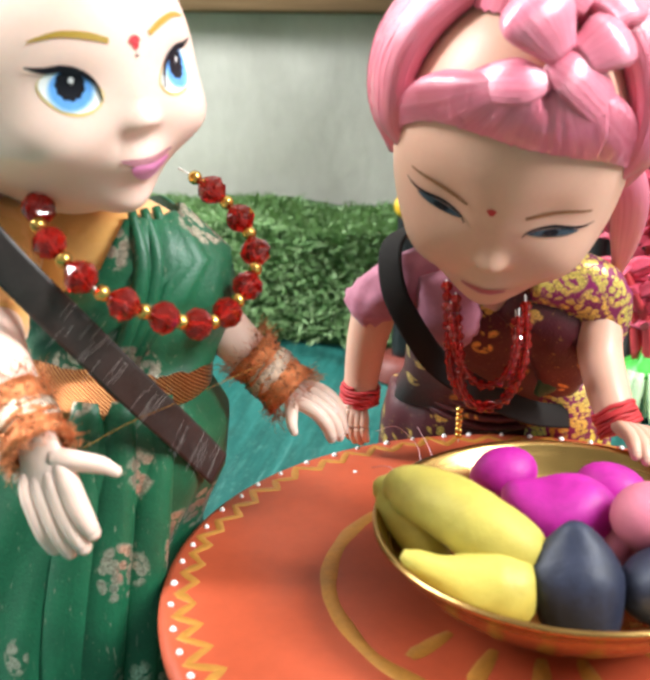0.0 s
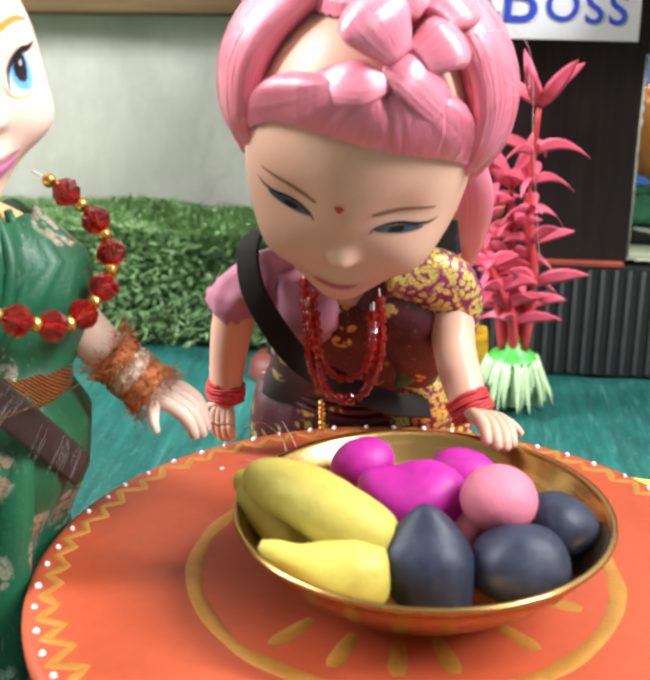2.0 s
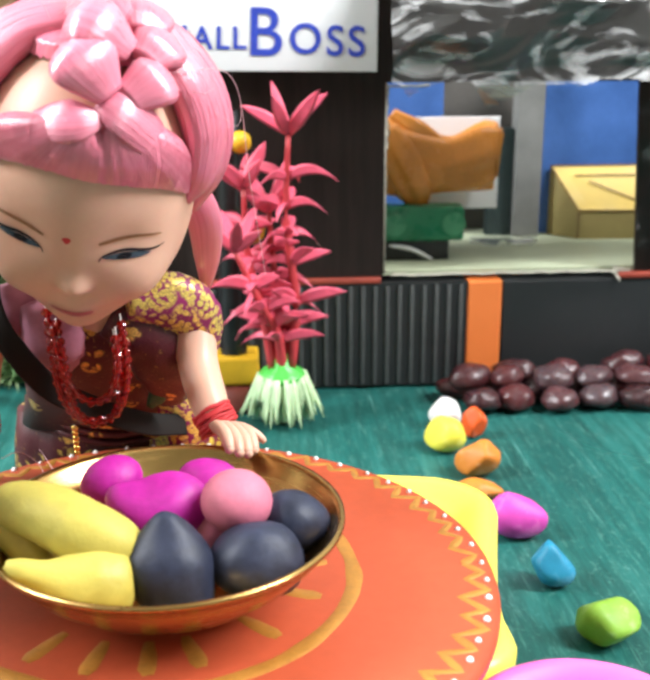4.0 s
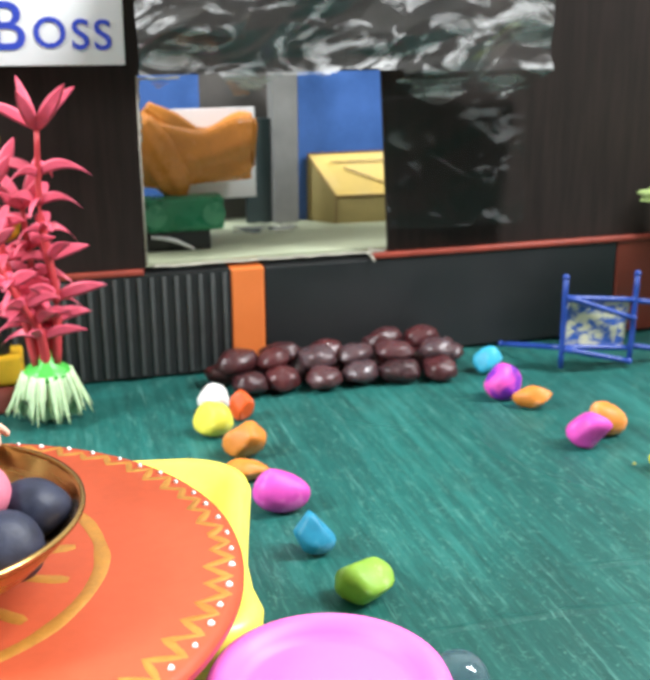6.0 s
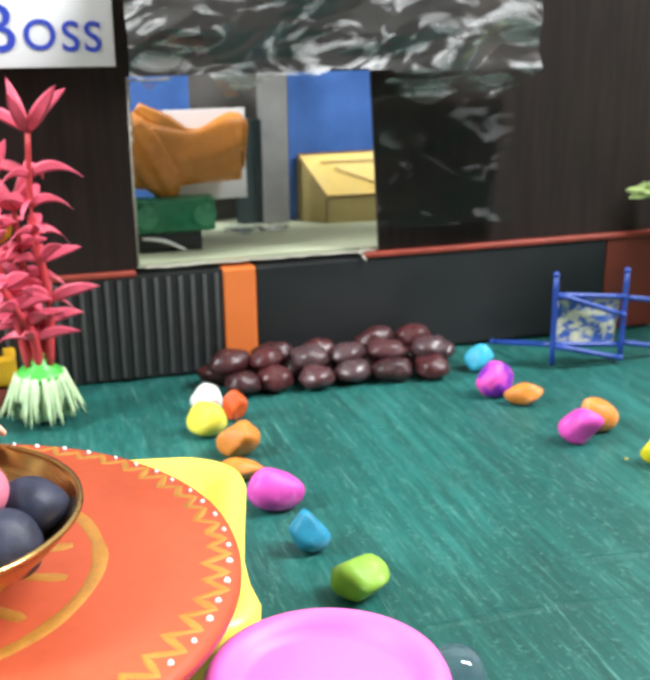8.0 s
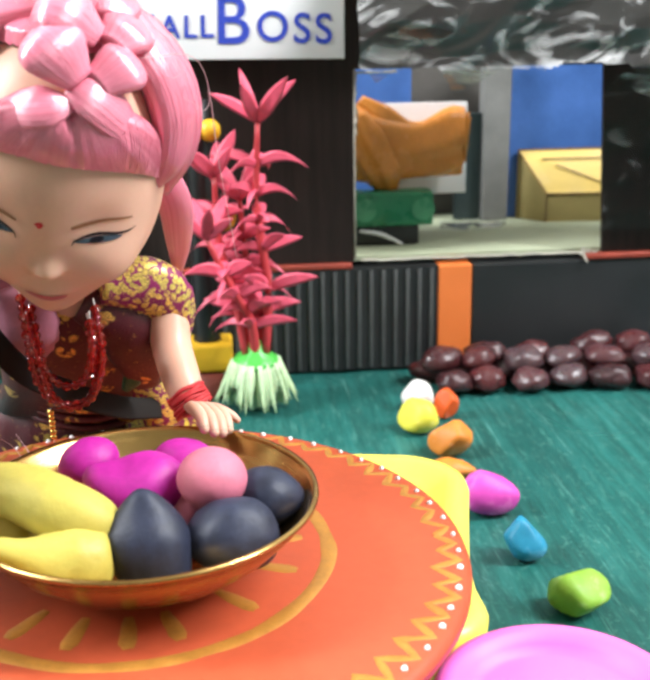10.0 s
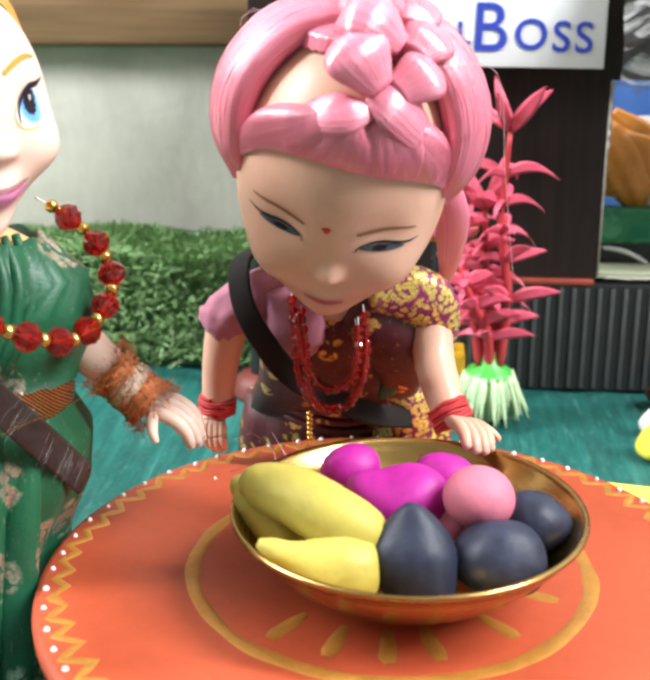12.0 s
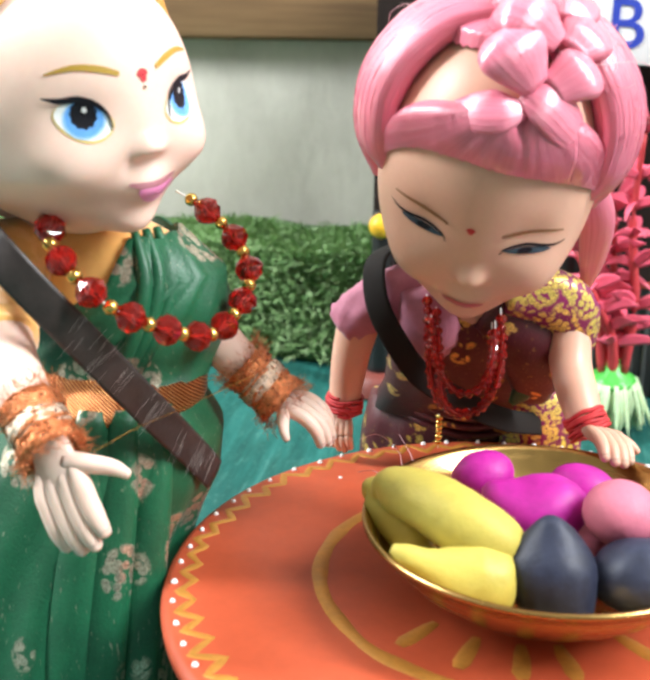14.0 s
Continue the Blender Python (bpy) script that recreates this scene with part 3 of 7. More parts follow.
def sheet_height(x, y):
    """The sheet's surface: slow waves with slack slanting wrinkles between them."""
    z = -0.0012 + 0.0010 * noise.noise(Vector((x * 9 + y * 5, y * 4, 0.3))) + 0.0005 * noise.noise(Vector((x * 30, y * 22, 4)))
    u, v = x * 0.80 + y * 0.60, -x * 0.60 + y * 0.80
    soft = noise.noise(Vector((u * 26, v * 6, 1.7)))
    z -= 0.0030 * max(0.0, 1 - abs(soft) * 5) * max(0.0, noise.noise(Vector((x * 7, y * 7, 9))) + 0.25)
    return min(z, -0.0002)



for j in range(ny + 1):
    row = []
    for i in range(nx + 1):
        x, y = -0.75 + 1.55 * i / nx, -0.45 + 1.14 * j / ny
        row.append(bm.verts.new((x, y, sheet_height(x, y))))
    rows.append(row)
ring_faces(bm, rows, 0, False)
# turned-down edge so that the sheet has thickness
r = bmesh.ops.extrude_edge_only(bm, edges=[e for e in bm.edges if e.is_boundary])
for v in [g for g in r["geom"] if isinstance(g, bmesh.types.BMVert)]:
    v.co.z = -0.006
sheet = tagged(link_mesh("ground", bm, SHEET), "turquoise painted sheet with brushed streaks and creases", "ground", "", "structure")

# folds pressed into the sheet
for line in (((0.2231, 0.4819), (0.2234, 0.4416), (0.2262, 0.3969), (0.2427, 0.3647), (0.2611, 0.3409)),
             ((0.1361, 0.2739), (0.1603, 0.2747), (0.1935, 0.2741), (0.226, 0.2696)),
             ((0.2047, 0.3016), (0.2343, 0.2976), (0.269, 0.2937)),
             ((0.1612, 0.4924), (0.1729, 0.4615), (0.1922, 0.4446), (0.2115, 0.4527))):
    bm = bmesh.new()
    pts = spline([(x, y, 0) for x, y in line], 12)
    rows = []
    for i, p in enumerate(pts):
        d = (pts[min(i + 1, len(pts) - 1)] - pts[max(i - 1, 0)]).normalized()
        e = math.sin(math.pi * i / (len(pts) - 1)) ** 0.5
        side = Vector((-d.y, d.x, 0)) * (0.0022 + 0.0010 * noise.noise(p * 60))
        gz = sheet_height(p.x, p.y) - 0.0001
        rows.append([bm.verts.new(p + side * a + Vector((0, 0, gz + h * e))) for a, h in ((-1.6, 0), (-0.7, 0.0004), (-0.1, 0.0006), (0.5, 0.0004), (1.3, 0.0))])
    ring_faces(bm, rows, 0, False)
    part("crease", bm, SHEET, sheet, "pressed fold in the sheet")

# wooden board along the wall
bm = bmesh.new()
add_box(bm, (-1.2, 0.688, 0.171), (1.3, 0.70, 0.214), 0.003)
add_box(bm, (-1.2, 0.686, 0.219), (1.3, 0.70, 0.300), 0.003)
setting("trim", bm, WOOD, "brown wooden boards along the wall", True)

# ---------------------------------------------------------------- cardboard house
FY = 0.555   # plane of the front


def card_house():
    h = thing("cardboard_house", (0.15, FY, 0), "toy house of dark wood-grain vinyl on a black and orange box", "toy house")

    def put(name, bm, mat, label="", smooth=False):
        ob = part(name, bm, mat, h, label, smooth)
        ob.matrix_parent_inverse = h.matrix_basis.inverted()
        return ob
    # front with the window cut out
    bm = bmesh.new()
    x0, x1, wx0, wx1, z0, z1, wz0, wz1 = -0.094, 0.4085, 0.0865, 0.2245, 0.0605, 0.225, 0.0625, 0.1615
    t = 0.003
    outer = [(x0, z0), (wx0, z0), (wx0, wz1), (wx1 - 0.0055, wz1), (wx1, z0), (x1, z0), (x1, z1), (x0, z1)]
    f0 = [bm.verts.new((x, FY, z)) for x, z in outer]
    f1 = [bm.verts.new((x, FY + t, z)) for x, z in outer]
    ring_faces(bm, [f0, f1])
    put("front_wall", bm, VINYL, "dark brown wood-grain front with a cut window")
    for nm, lo, hi in (("side_wall", (x0, FY + t, z0), (x0 + t, 0.665, z1)), ("side_wall", (x1 - t, FY + t, z0), (x1, 0.665, z1))):
        bm = bmesh.new()
        add_box(bm, lo, hi)
        put(nm, bm, VINYL)
    bm = bmesh.new()
    add_box(bm, (x0, 0.665, z0), (x1, 0.668, z1))
    put("back_wall", bm, INNER_WALL)
    bm = bmesh.new()
    add_box(bm, (x0 + t, FY + t, z0), (x1 - t, 0.665, 0.0628))
    put("inner_floor", bm, INNER_FLOOR, "pale green-white card floor")
    # raw cut edges round the window
    bm = bmesh.new()
    add_box(bm, (wx0, FY - 0.0006, wz0), (wx0 + 0.0010, FY + t, wz1))
    pts = [(wx0 + 0.004 + 0.131 * k / 24, FY - 0.0006, 0.0612 + 0.0011 * noise.noise(Vector((k * 1.3, 2, 0)))) for k in range(25)]
    tube(bm, pts, [0.0008] * 25, 6, 2)
    top = [(wx0 + 0.022 * k / 8, FY - 0.0010, wz1 - 0.0016 + 0.0014 * noise.noise(Vector((k * 1.7, 5, 0)))) for k in range(9)]
    tube(bm, top, [0.0016 + 0.0009 * noise.noise(Vector((k * 2.3, 0, 3))) for k in range(9)], 7, 2, flat=0.4)
    side = [(wx0 + 0.0012 + 0.0010 * noise.noise(Vector((k * 1.9, 9, 0))), FY - 0.0009, 0.128 + 0.032 * k / 10) for k in range(11)]
    tube(bm, side, [0.0013 + 0.0010 * noise.noise(Vector((k * 2.1, 0, 6))) for k in range(11)], 7, 2, flat=0.4)
    put("cut_edge", bm, CUT_PAPER, "frayed pale paper edge", True)
    # base box: ribbed part, orange stripe, smooth part, rust end
    for nm, xa, xb, mat, lab in (("ribbed_panel", x0, 0.1318, BOX_BLACK, "black ribbed card"), ("orange_stripe", 0.1321, 0.1510, BOX_ORANGE, "bright orange stripe"),
                                 ("black_panel", 0.1513, 0.3700, BOX_BLACK, "smooth black card"), ("rust_panel", 0.3703, 0.4085, BOX_RUST, "rust-red card end")):
        bm = bmesh.new()
        add_box(bm, (xa, FY - 0.003, 0), (xb, 0.67, 0.0575), 0.0012 if nm != "ribbed_panel" else 0)
        put(nm, bm, mat, lab, False)
    n = 34
    rib = bmesh.new()
    add_box(rib, (-0.0011, -0.0004, 0.0), (0.0011, 0.0004, 0.055), 0.00035)
    rib_ob = put("rib", rib, surface("grey_rib_card", (0.066, 0.070, 0.069), 0.55, vary=0.3), "", True)
    step = (0.1318 - x0) / n
    rib_ob.matrix_basis = Matrix.Translation((x0 + step / 2, FY - 0.0034, 0.001))
    for k in range(1, n):
        o = rib_ob.copy()
        scene.collection.objects.link(o)
        o.matrix_basis = Matrix.Translation((x0 + step * (k + 0.5), FY - 0.0034, 0.001))
    bm = bmesh.new()
    add_box(bm, (x0, FY - 0.0036, 0.0575), (0.0850, FY + 0.004, 0.0604), 0.0006)
    put("red_ledge", bm, RED_LEDGE, "rust-red paper tape along the top of the base", True)
    bm = bmesh.new()
    add_box(bm, (0.2140, FY - 0.0042, 0.0575), (0.4100, FY + 0.004, 0.0606), 0.0008)
    put("red_ledge", bm, RED_LEDGE, "rust-red paper tape along the top of the base", True)
    bm = bmesh.new()
    for a in ((0.0, 0.001, 0.004), (0.002, -0.002, -0.004), (-0.003, -0.0015, 0.001), (0.003, -0.001, 0.003)):
        tube(bm, [(0.2125, FY - 0.002, 0.0606), (0.2125 + a[0], FY - 0.004 + a[1], 0.0606 + a[2])], [0.0011, 0.0004], 6, 3)
    put("torn_paper", bm, CUT_PAPER, "torn scrap of pale paper", True)
    return h


card_house()


def film_sheet():
    """Crumpled clear film taped over the front, above and beside the window."""
    f = thing("plastic_film", (0.20, FY, 0.16), "crumpled clear plastic film taped on the house front", "film")
    nx, nz = 230, 190
    x0, x1, z0, z1 = 0.084, 0.304, 0.0745, 0.25
    rnd = random.Random(17)
    folds = []
    for wave, deep in ((0.085, 0.0115), (0.060, 0.0085), (0.047, 0.0058), (0.034, 0.0040), (0.024, 0.0022), (0.017, 0.0011)):
        a = rnd.choice((1.15, 1.45, 1.75, 2.05)) + rnd.uniform(-0.25, 0.25)
        folds.append((math.cos(a) / wave, math.sin(a) / wave, rnd.random(), deep))

    def tri(u):
        return abs((u % 1.0) - 0.5) * 2

    def crumple(x, z):
        # flat facets that meet in sharp folds
        wx = x + 0.010 * noise.noise(Vector((x * 30, z * 30, 3)))
        wz = z + 0.010 * noise.noise(Vector((x * 24, z * 24, 8)))
        return sum(deep * tri(a * wx + b * wz + p) for a, b, p, deep in folds)

    def edge(x):
        # lower hem of the upper sheet; a torn flap hangs into the window
        return 0.1640 + 0.0045 * noise.noise(Vector((x * 38, 0, 1))) + 0.0018 * noise.noise(Vector((x * 110, 0, 5))) - 0.017 * math.exp(-((x - 0.141) / 0.011) ** 2) - 0.006 * math.exp(-((x - 0.094) / 0.006) ** 2)
    grids = {}
    for name in ("upper_sheet", "side_sheet"):
        bm = bmesh.new()
        rows = []
        for j in range(nz + 1):
            row = []
            for i in range(nx + 1):
                x, z = x0 + (x1 - x0) * i / nx, z0 + (z1 - z0) * j / nz
                high = min(1.0, max(0.0, (z - 0.150) / 0.012))
                crease = max(0.0, 1 - abs(noise.noise(Vector((x * 26 + 3, 0.5, z * 23 + 1)))) * 9)
                y = FY - 0.0012 - 0.0008 - high * crumple(x, z) - (1 - high) * (0.08 * crumple(x, z) + 0.0010 * crease)
                # it hangs away from the wall towards its lower edges
                y -= 0.024 * high * max(0.0, 1 - (z - 0.158) / 0.085) + 0.004 * (1 - high) * max(0.0, 1 - (z - z0) / 0.085)
                row.append(bm.verts.new((x, y, z + (0.0016 * noise.noise(Vector((x * 60, 3, 0))) if j == 0 else 0))))
            rows.append(row)
        grids[name] = (bm, rows)
    for j in range(nz):
        for i in range(nx):
            x, z = x0 + (x1 - x0) * (i + 0.5) / nx, z0 + (z1 - z0) * (j + 0.5) / nz
            if x < 0.2225 - 0.055 * (z - 0.0625) and z < edge(x):
                continue
            name = "upper_sheet" if x < 0.2225 - 0.055 * (z - 0.0625) or z > 0.148 + 0.020 * noise.noise(Vector((x * 34, 2, 0))) else "side_sheet"
            bm, rows = grids[name]
            bm.faces.new((rows[j][i], rows[j][i + 1], rows[j + 1][i + 1], rows[j + 1][i]))
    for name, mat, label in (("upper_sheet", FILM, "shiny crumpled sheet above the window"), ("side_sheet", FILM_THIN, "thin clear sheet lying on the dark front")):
        bm = grids[name][0]
        bmesh.ops.delete(bm, geom=[v for v in bm.verts if not v.link_faces], context="VERTS")
        o = part(name, bm, mat, f, label)
        o.matrix_parent_inverse = Matrix.Translation((-0.20, -FY, -0.16))
    return f


film_sheet()


def sign_board():
    s = thing("sign_board", (0.02, FY - 0.006, 0.168), "white card sign with blue hand-painted capitals", "sign")
    bm = bmesh.new()
    add_box(bm, (-0.0605, -0.0008, 0.0), (0.0605, 0.0008, 0.052), 0.0004)
    part("card", bm, CARD_WHITE, s)
    x = 0.0
    made = []
    for ch, size, z in (("S", 0.0265, 0.0105), ("M", 0.0150, 0.0110), ("A", 0.0150, 0.0108), ("L", 0.0150, 0.0108), ("L", 0.0150, 0.0108),
                        ("B", 0.0330, 0.0078), ("O", 0.0205, 0.0085), ("S", 0.0205, 0.0080), ("S", 0.0205, 0.0076)):
        cu = bpy.data.curves.new("lettering", "FONT")
        cu.body, cu.size, cu.extrude, cu.offset = ch, size, 0.0002, size * (0.004 if size > 0.03 else 0.012)
        ob = new("lettering", cu)
        dg = bpy.context.evaluated_depsgraph_get()
        me = bpy.data.meshes.new_from_object(ob.evaluated_get(dg))
        bpy.data.objects.remove(ob)
        w = max(v.co.x for v in me.vertices) - min(v.co.x for v in me.vertices)
        o = new("letter", me)
        me.materials.append(INK_BLUE)
        o.parent = s
        o["label"] = "blue painted capital " + ch
        made.append((o, x - min(v.co.x for v in me.vertices), z))
        x += w + size * 0.13
    k = 0.1105 / (x - 0.003)
    for o, px, z in made:
        o.matrix_basis = Matrix.Translation((-0.0566 + px * k, -0.00105, z)) @ pose(0, 0, 0, 90, 0, 0) @ pose(0, 0, 0, 0, 0, random.uniform(-4, 3)) @ Matrix.Diagonal((k, 1, 1, 1))
    s.matrix_basis = Matrix.Translation((0.0205, FY - 0.0075, 0.168)) @ pose(0, 0, 0, -3, 0.6, 0)
    return s


sign_board()

# ---------------------------------------------------------------- things in the house
bm = bmesh.new()
add_box(bm, (0.1960, 0.6475, 0.063), (0.2720, 0.6490, 0.160), 0.0003)
solid("blue_card", bm, BLUE_CARD, "blue printed card standing at the back of the house", "card", smooth=False)
bm = bmesh.new()
add_box(bm, (0.0980, 0.652, 0.063), (0.1350, 0.654, 0.158), 0.0003)
solid("blue_card", bm, BLUE_CARD, "darker blue card behind the orange cloth", "card", smooth=False)
bm = bmesh.new()
add_box(bm, (0.1780, 0.640, 0.0628), (0.1940, 0.655, 0.162), 0.0008)
solid("grey_pillar", bm, GREY_CARD, "grey card pillar beside the blue panel", "pillar", smooth=False)
bm = bmesh.new()
add_box(bm, (0.1620, 0.645, 0.0628), (0.1775, 0.652, 0.128), 0.0006)
solid("dark_pillar", bm, surface("dark_green_card", (0.018, 0.032, 0.032), 0.5, vary=0.3), "dark green-black card strip beside the pillar", "pillar", smooth=False)


def toy_bed():
    b = thing("toy_bed", (0.2380, 0.635, 0.063), "yellow ochre card bed with dark drawn edges", "toy bed")
    inv = Matrix.Translation((-0.2380, -0.635, -0.063))

    def put(name, bm, mat, label=""):
        o = part(name, bm, mat, b, label, False)
        o.matrix_parent_inverse = inv
    # a slanted top on a box body
    bm = bmesh.new()
    pts = [(0.2150, 0.629), (0.2720, 0.625), (0.2720, 0.646), (0.2010, 0.646)]
    zs = (0.0790, 0.0790, 0.1035, 0.1035)
    lo = [bm.verts.new((x, y, 0.0628)) for x, y in pts]
    hi = [bm.verts.new((x, y, z)) for (x, y), z in zip(pts, zs)]
    ring_faces(bm, [lo, hi], 0, True, (True, False))
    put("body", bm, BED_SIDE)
    bm = bmesh.new()
    a = [bm.verts.new((x, y, z + 0.0004)) for (x, y), z in zip(pts, zs)]
    c = [bm.verts.new((x, y, z + 0.0012)) for (x, y), z in zip(pts, zs)]
    ring_faces(bm, [a, c], 0, True)
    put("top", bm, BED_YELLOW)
    bm = bmesh.new()
    for q in (((0.2010, 0.6455, 0.1052), (0.2720, 0.6455, 0.1052)), ((0.2150, 0.6286, 0.0803), (0.2720, 0.6246, 0.0803)), ((0.2010, 0.6455, 0.1050), (0.2150, 0.6288, 0.0806)),
              ((0.2150, 0.6284, 0.0790), (0.2150, 0.6284, 0.0632)), ((0.2230, 0.638, 0.0965), (0.2500, 0.630, 0.0860)), ((0.2150, 0.6410, 0.0998), (0.2720, 0.6405, 0.0998))):
        tube(bm, q, [0.0004, 0.0004], 5, 1)
    put("drawn_edge", bm, LINE_DARK, "dark painted edge lines")
    return b


toy_bed()


def crumpled_cloth():
    bm = bmesh.new()

    def drum(pts, radii, turn):
        # a soft roll of cloth with long shallow folds
        line, rad = spline(pts, 10), [v.x for v in spline([(r, 0, 0) for r in radii], 10)]
        rings = []
        for i, p in enumerate(line):
            t = (line[min(i + 1, len(line) - 1)] - line[max(i - 1, 0)]).normalized()
            up = Vector((0, 1, 0)).cross(t).normalized()
            row = []
            for k in range(56):
                a = 2 * math.pi * k / 56
                w = 1 + 0.07 * math.sin(3 * a + turn + i * 0.10) + 0.05 * math.sin(7 * a - i * 0.07) + 0.07 * noise.noise(Vector((math.cos(a) * 1.5, math.sin(a) * 1.5, i * 0.09)))
                row.append(bm.verts.new(p + up * math.sin(a) * rad[i] * w + Vector((0, 0.6, 0)) * math.cos(a) * rad[i] * w))
            rings.append(row)
        ring_faces(bm, rings)
    drum([(0.0900, 0.600, 0.1180), (0.1080, 0.599, 0.1150), (0.1300, 0.600, 0.1140), (0.1500, 0.601, 0.1180), (0.1535, 0.601, 0.1185), (0.1520, 0.601, 0.1182)], [0.020, 0.0185, 0.0155, 0.0180, 0.0160, 0.0060], 0.4)
    drum([(0.0930, 0.594, 0.1340), (0.1010, 0.592, 0.1180), (0.1090, 0.592, 0.1010), (0.1120, 0.594, 0.0900)], [0.0060, 0.0105, 0.0100, 0.0040], 1.3)
    drum([(0.0960, 0.599, 0.1420), (0.1080, 0.597, 0.1330), (0.1240, 0.597, 0.1260)], [0.0030, 0.0070, 0.0030], 2.0)
    return solid("orange_cloth", bm, ORANGE_FOIL, "crumpled orange satin cloth in the window", "cloth")


crumpled_cloth()
bm = bmesh.new()
vs = add_box(bm, (0.1100, 0.6165, 0.085), (0.1615, 0.6175, 0.138), 0.0003)
solid("white_paper", bm, CARD_WHITE, "sheet of white paper behind the orange cloth", "paper", smooth=False)


def green_packet():
    g = thing("green_packet", (0.1130, 0.588, 0.0628), "dark green packet with pale round prints lying on the floor", "packet")
    bm = bmesh.new()
    add_box(bm, (-0.022, -0.008, 0.011), (0.022, 0.008, 0.030), 0.002)
    part("body", bm, GREEN_GLASS, g)
    for x in (-0.017, 0.016):
        bm = bmesh.new()
        lathe(bm, [(0.0, 0.0005), (0.0065, 0.0005), (0.0065, 0.0)], 20)
        o = part("round_print", bm, GREEN_LIGHT, g, "pale green round print", False)
        o.matrix_basis = Matrix.Translation((x, -0.0082, 0.0205)) @ pose(0, 0, 0, 90, 0, 0)
    bm = bmesh.new()
    add_box(bm, (-0.022, -0.006, 0.0), (0.014, 0.008, 0.0112), 0.001)
    part("black_foot", bm, BLACK_TOY, g, "black plastic foot")
    bm = bmesh.new()
    tube(bm, [(-0.02, -0.0075, 0.009), (-0.008, -0.0085, 0.007), (0.004, -0.008, 0.001)], [0.0009, 0.0013, 0.0009], 6, 4)
    part("silver_edge", bm, CARD_WHITE, g, "bright curved edge")
    return g


green_packet()
bm = bmesh.new()
blob(bm, (0.1680, 0.620, 0.0648), (0.020, 0.012, 0.0022), (0, 0, 0), 0, 30, 0.5, 160, 3)
solid("plastic_wrap", bm, FILM_MILK, "flat scrap of crumpled clear wrap on the inner floor", "wrap")

# ---------------------------------------------------------------- painted board and toys beside the house


def painted_board():
    b = thing("painted_board", (0.60, 0.570, 0), "white painted board with ochre bands and a green hill", "board")
    x0, x1 = 0.4100, 0.95
    inv = Matrix.Translation((-0.60, -0.570, 0))

    def put(name, bm, mat, label=""):
        o = part(name, bm, mat, b, label, False)
        o.matrix_parent_inverse = inv
    bm = bmesh.new()
    add_box(bm, (x0, 0.570, 0.0), (x1, 0.576, 0.1735), 0.001)
    put("panel", bm, BOARD_WHITE)
    for z0, z1 in ((0.1046, 0.1185), (0.0586, 0.0709), (-0.0002, 0.0080)):
        bm = bmesh.new()
        add_box(bm, (x0 + 0.001, 0.5688, max(0.0004, z0)), (x1 - 0.001, 0.5701, z1), 0.0003)
        put("ochre_band", bm, OCHRE_BAND, "ochre yellow painted band")
    bm = bmesh.new()
    n = 40
    lo, hi = [], []
    for k in range(n + 1):
        x = x0 + 0.001 + (x1 - x0 - 0.002) * k / n
        z = 0.0345 - 0.013 * min(1, k / 6) + 0.004 * math.sin(k * 0.9)
        lo.append((x, 0.0082))
        hi.append((x, z))
    f = [[bm.verts.new((x, y, z)) for x, z in row] for y, row in ((0.5693, lo), (0.5693, hi), (0.5701, hi), (0.5701, lo))]
    ring_faces(bm, f, 0, False)
    put("hill", bm, HILL_GREEN, "dark green painted hill")
    return b


painted_board()


def black_peg():
    p = thing("black_peg", (0.4242, 0.5401, 0), "black leaning wooden peg with a round head", "peg")
    bm = bmesh.new()
    tube(bm, [(0, 0, 0.0), (-0.009, 0, 0.045), (-0.0205, 0, 0.092)], [0.0062, 0.0055, 0.0045], 14, 4)
    part("stick", bm, BLACK_TOY, p)
    bm = bmesh.new()
    blob(bm, (-0.0215, 0, 0.0985), (0.0068, 0.0068, 0.006), (0, 0, 0), 0, 20)
    part("head", bm, BLACK_TOY, p)
    return p


black_peg()
bm = bmesh.new()
blob(bm, (0.4530, 0.5660, 0.1105), (0.0068, 0.0045, 0.0078), (0, 0, 0), 0, 20, 0.06, 200)
solid("black_bead", bm, BLACK_TOY, "black bead stuck on the ochre band of the board", "bead")


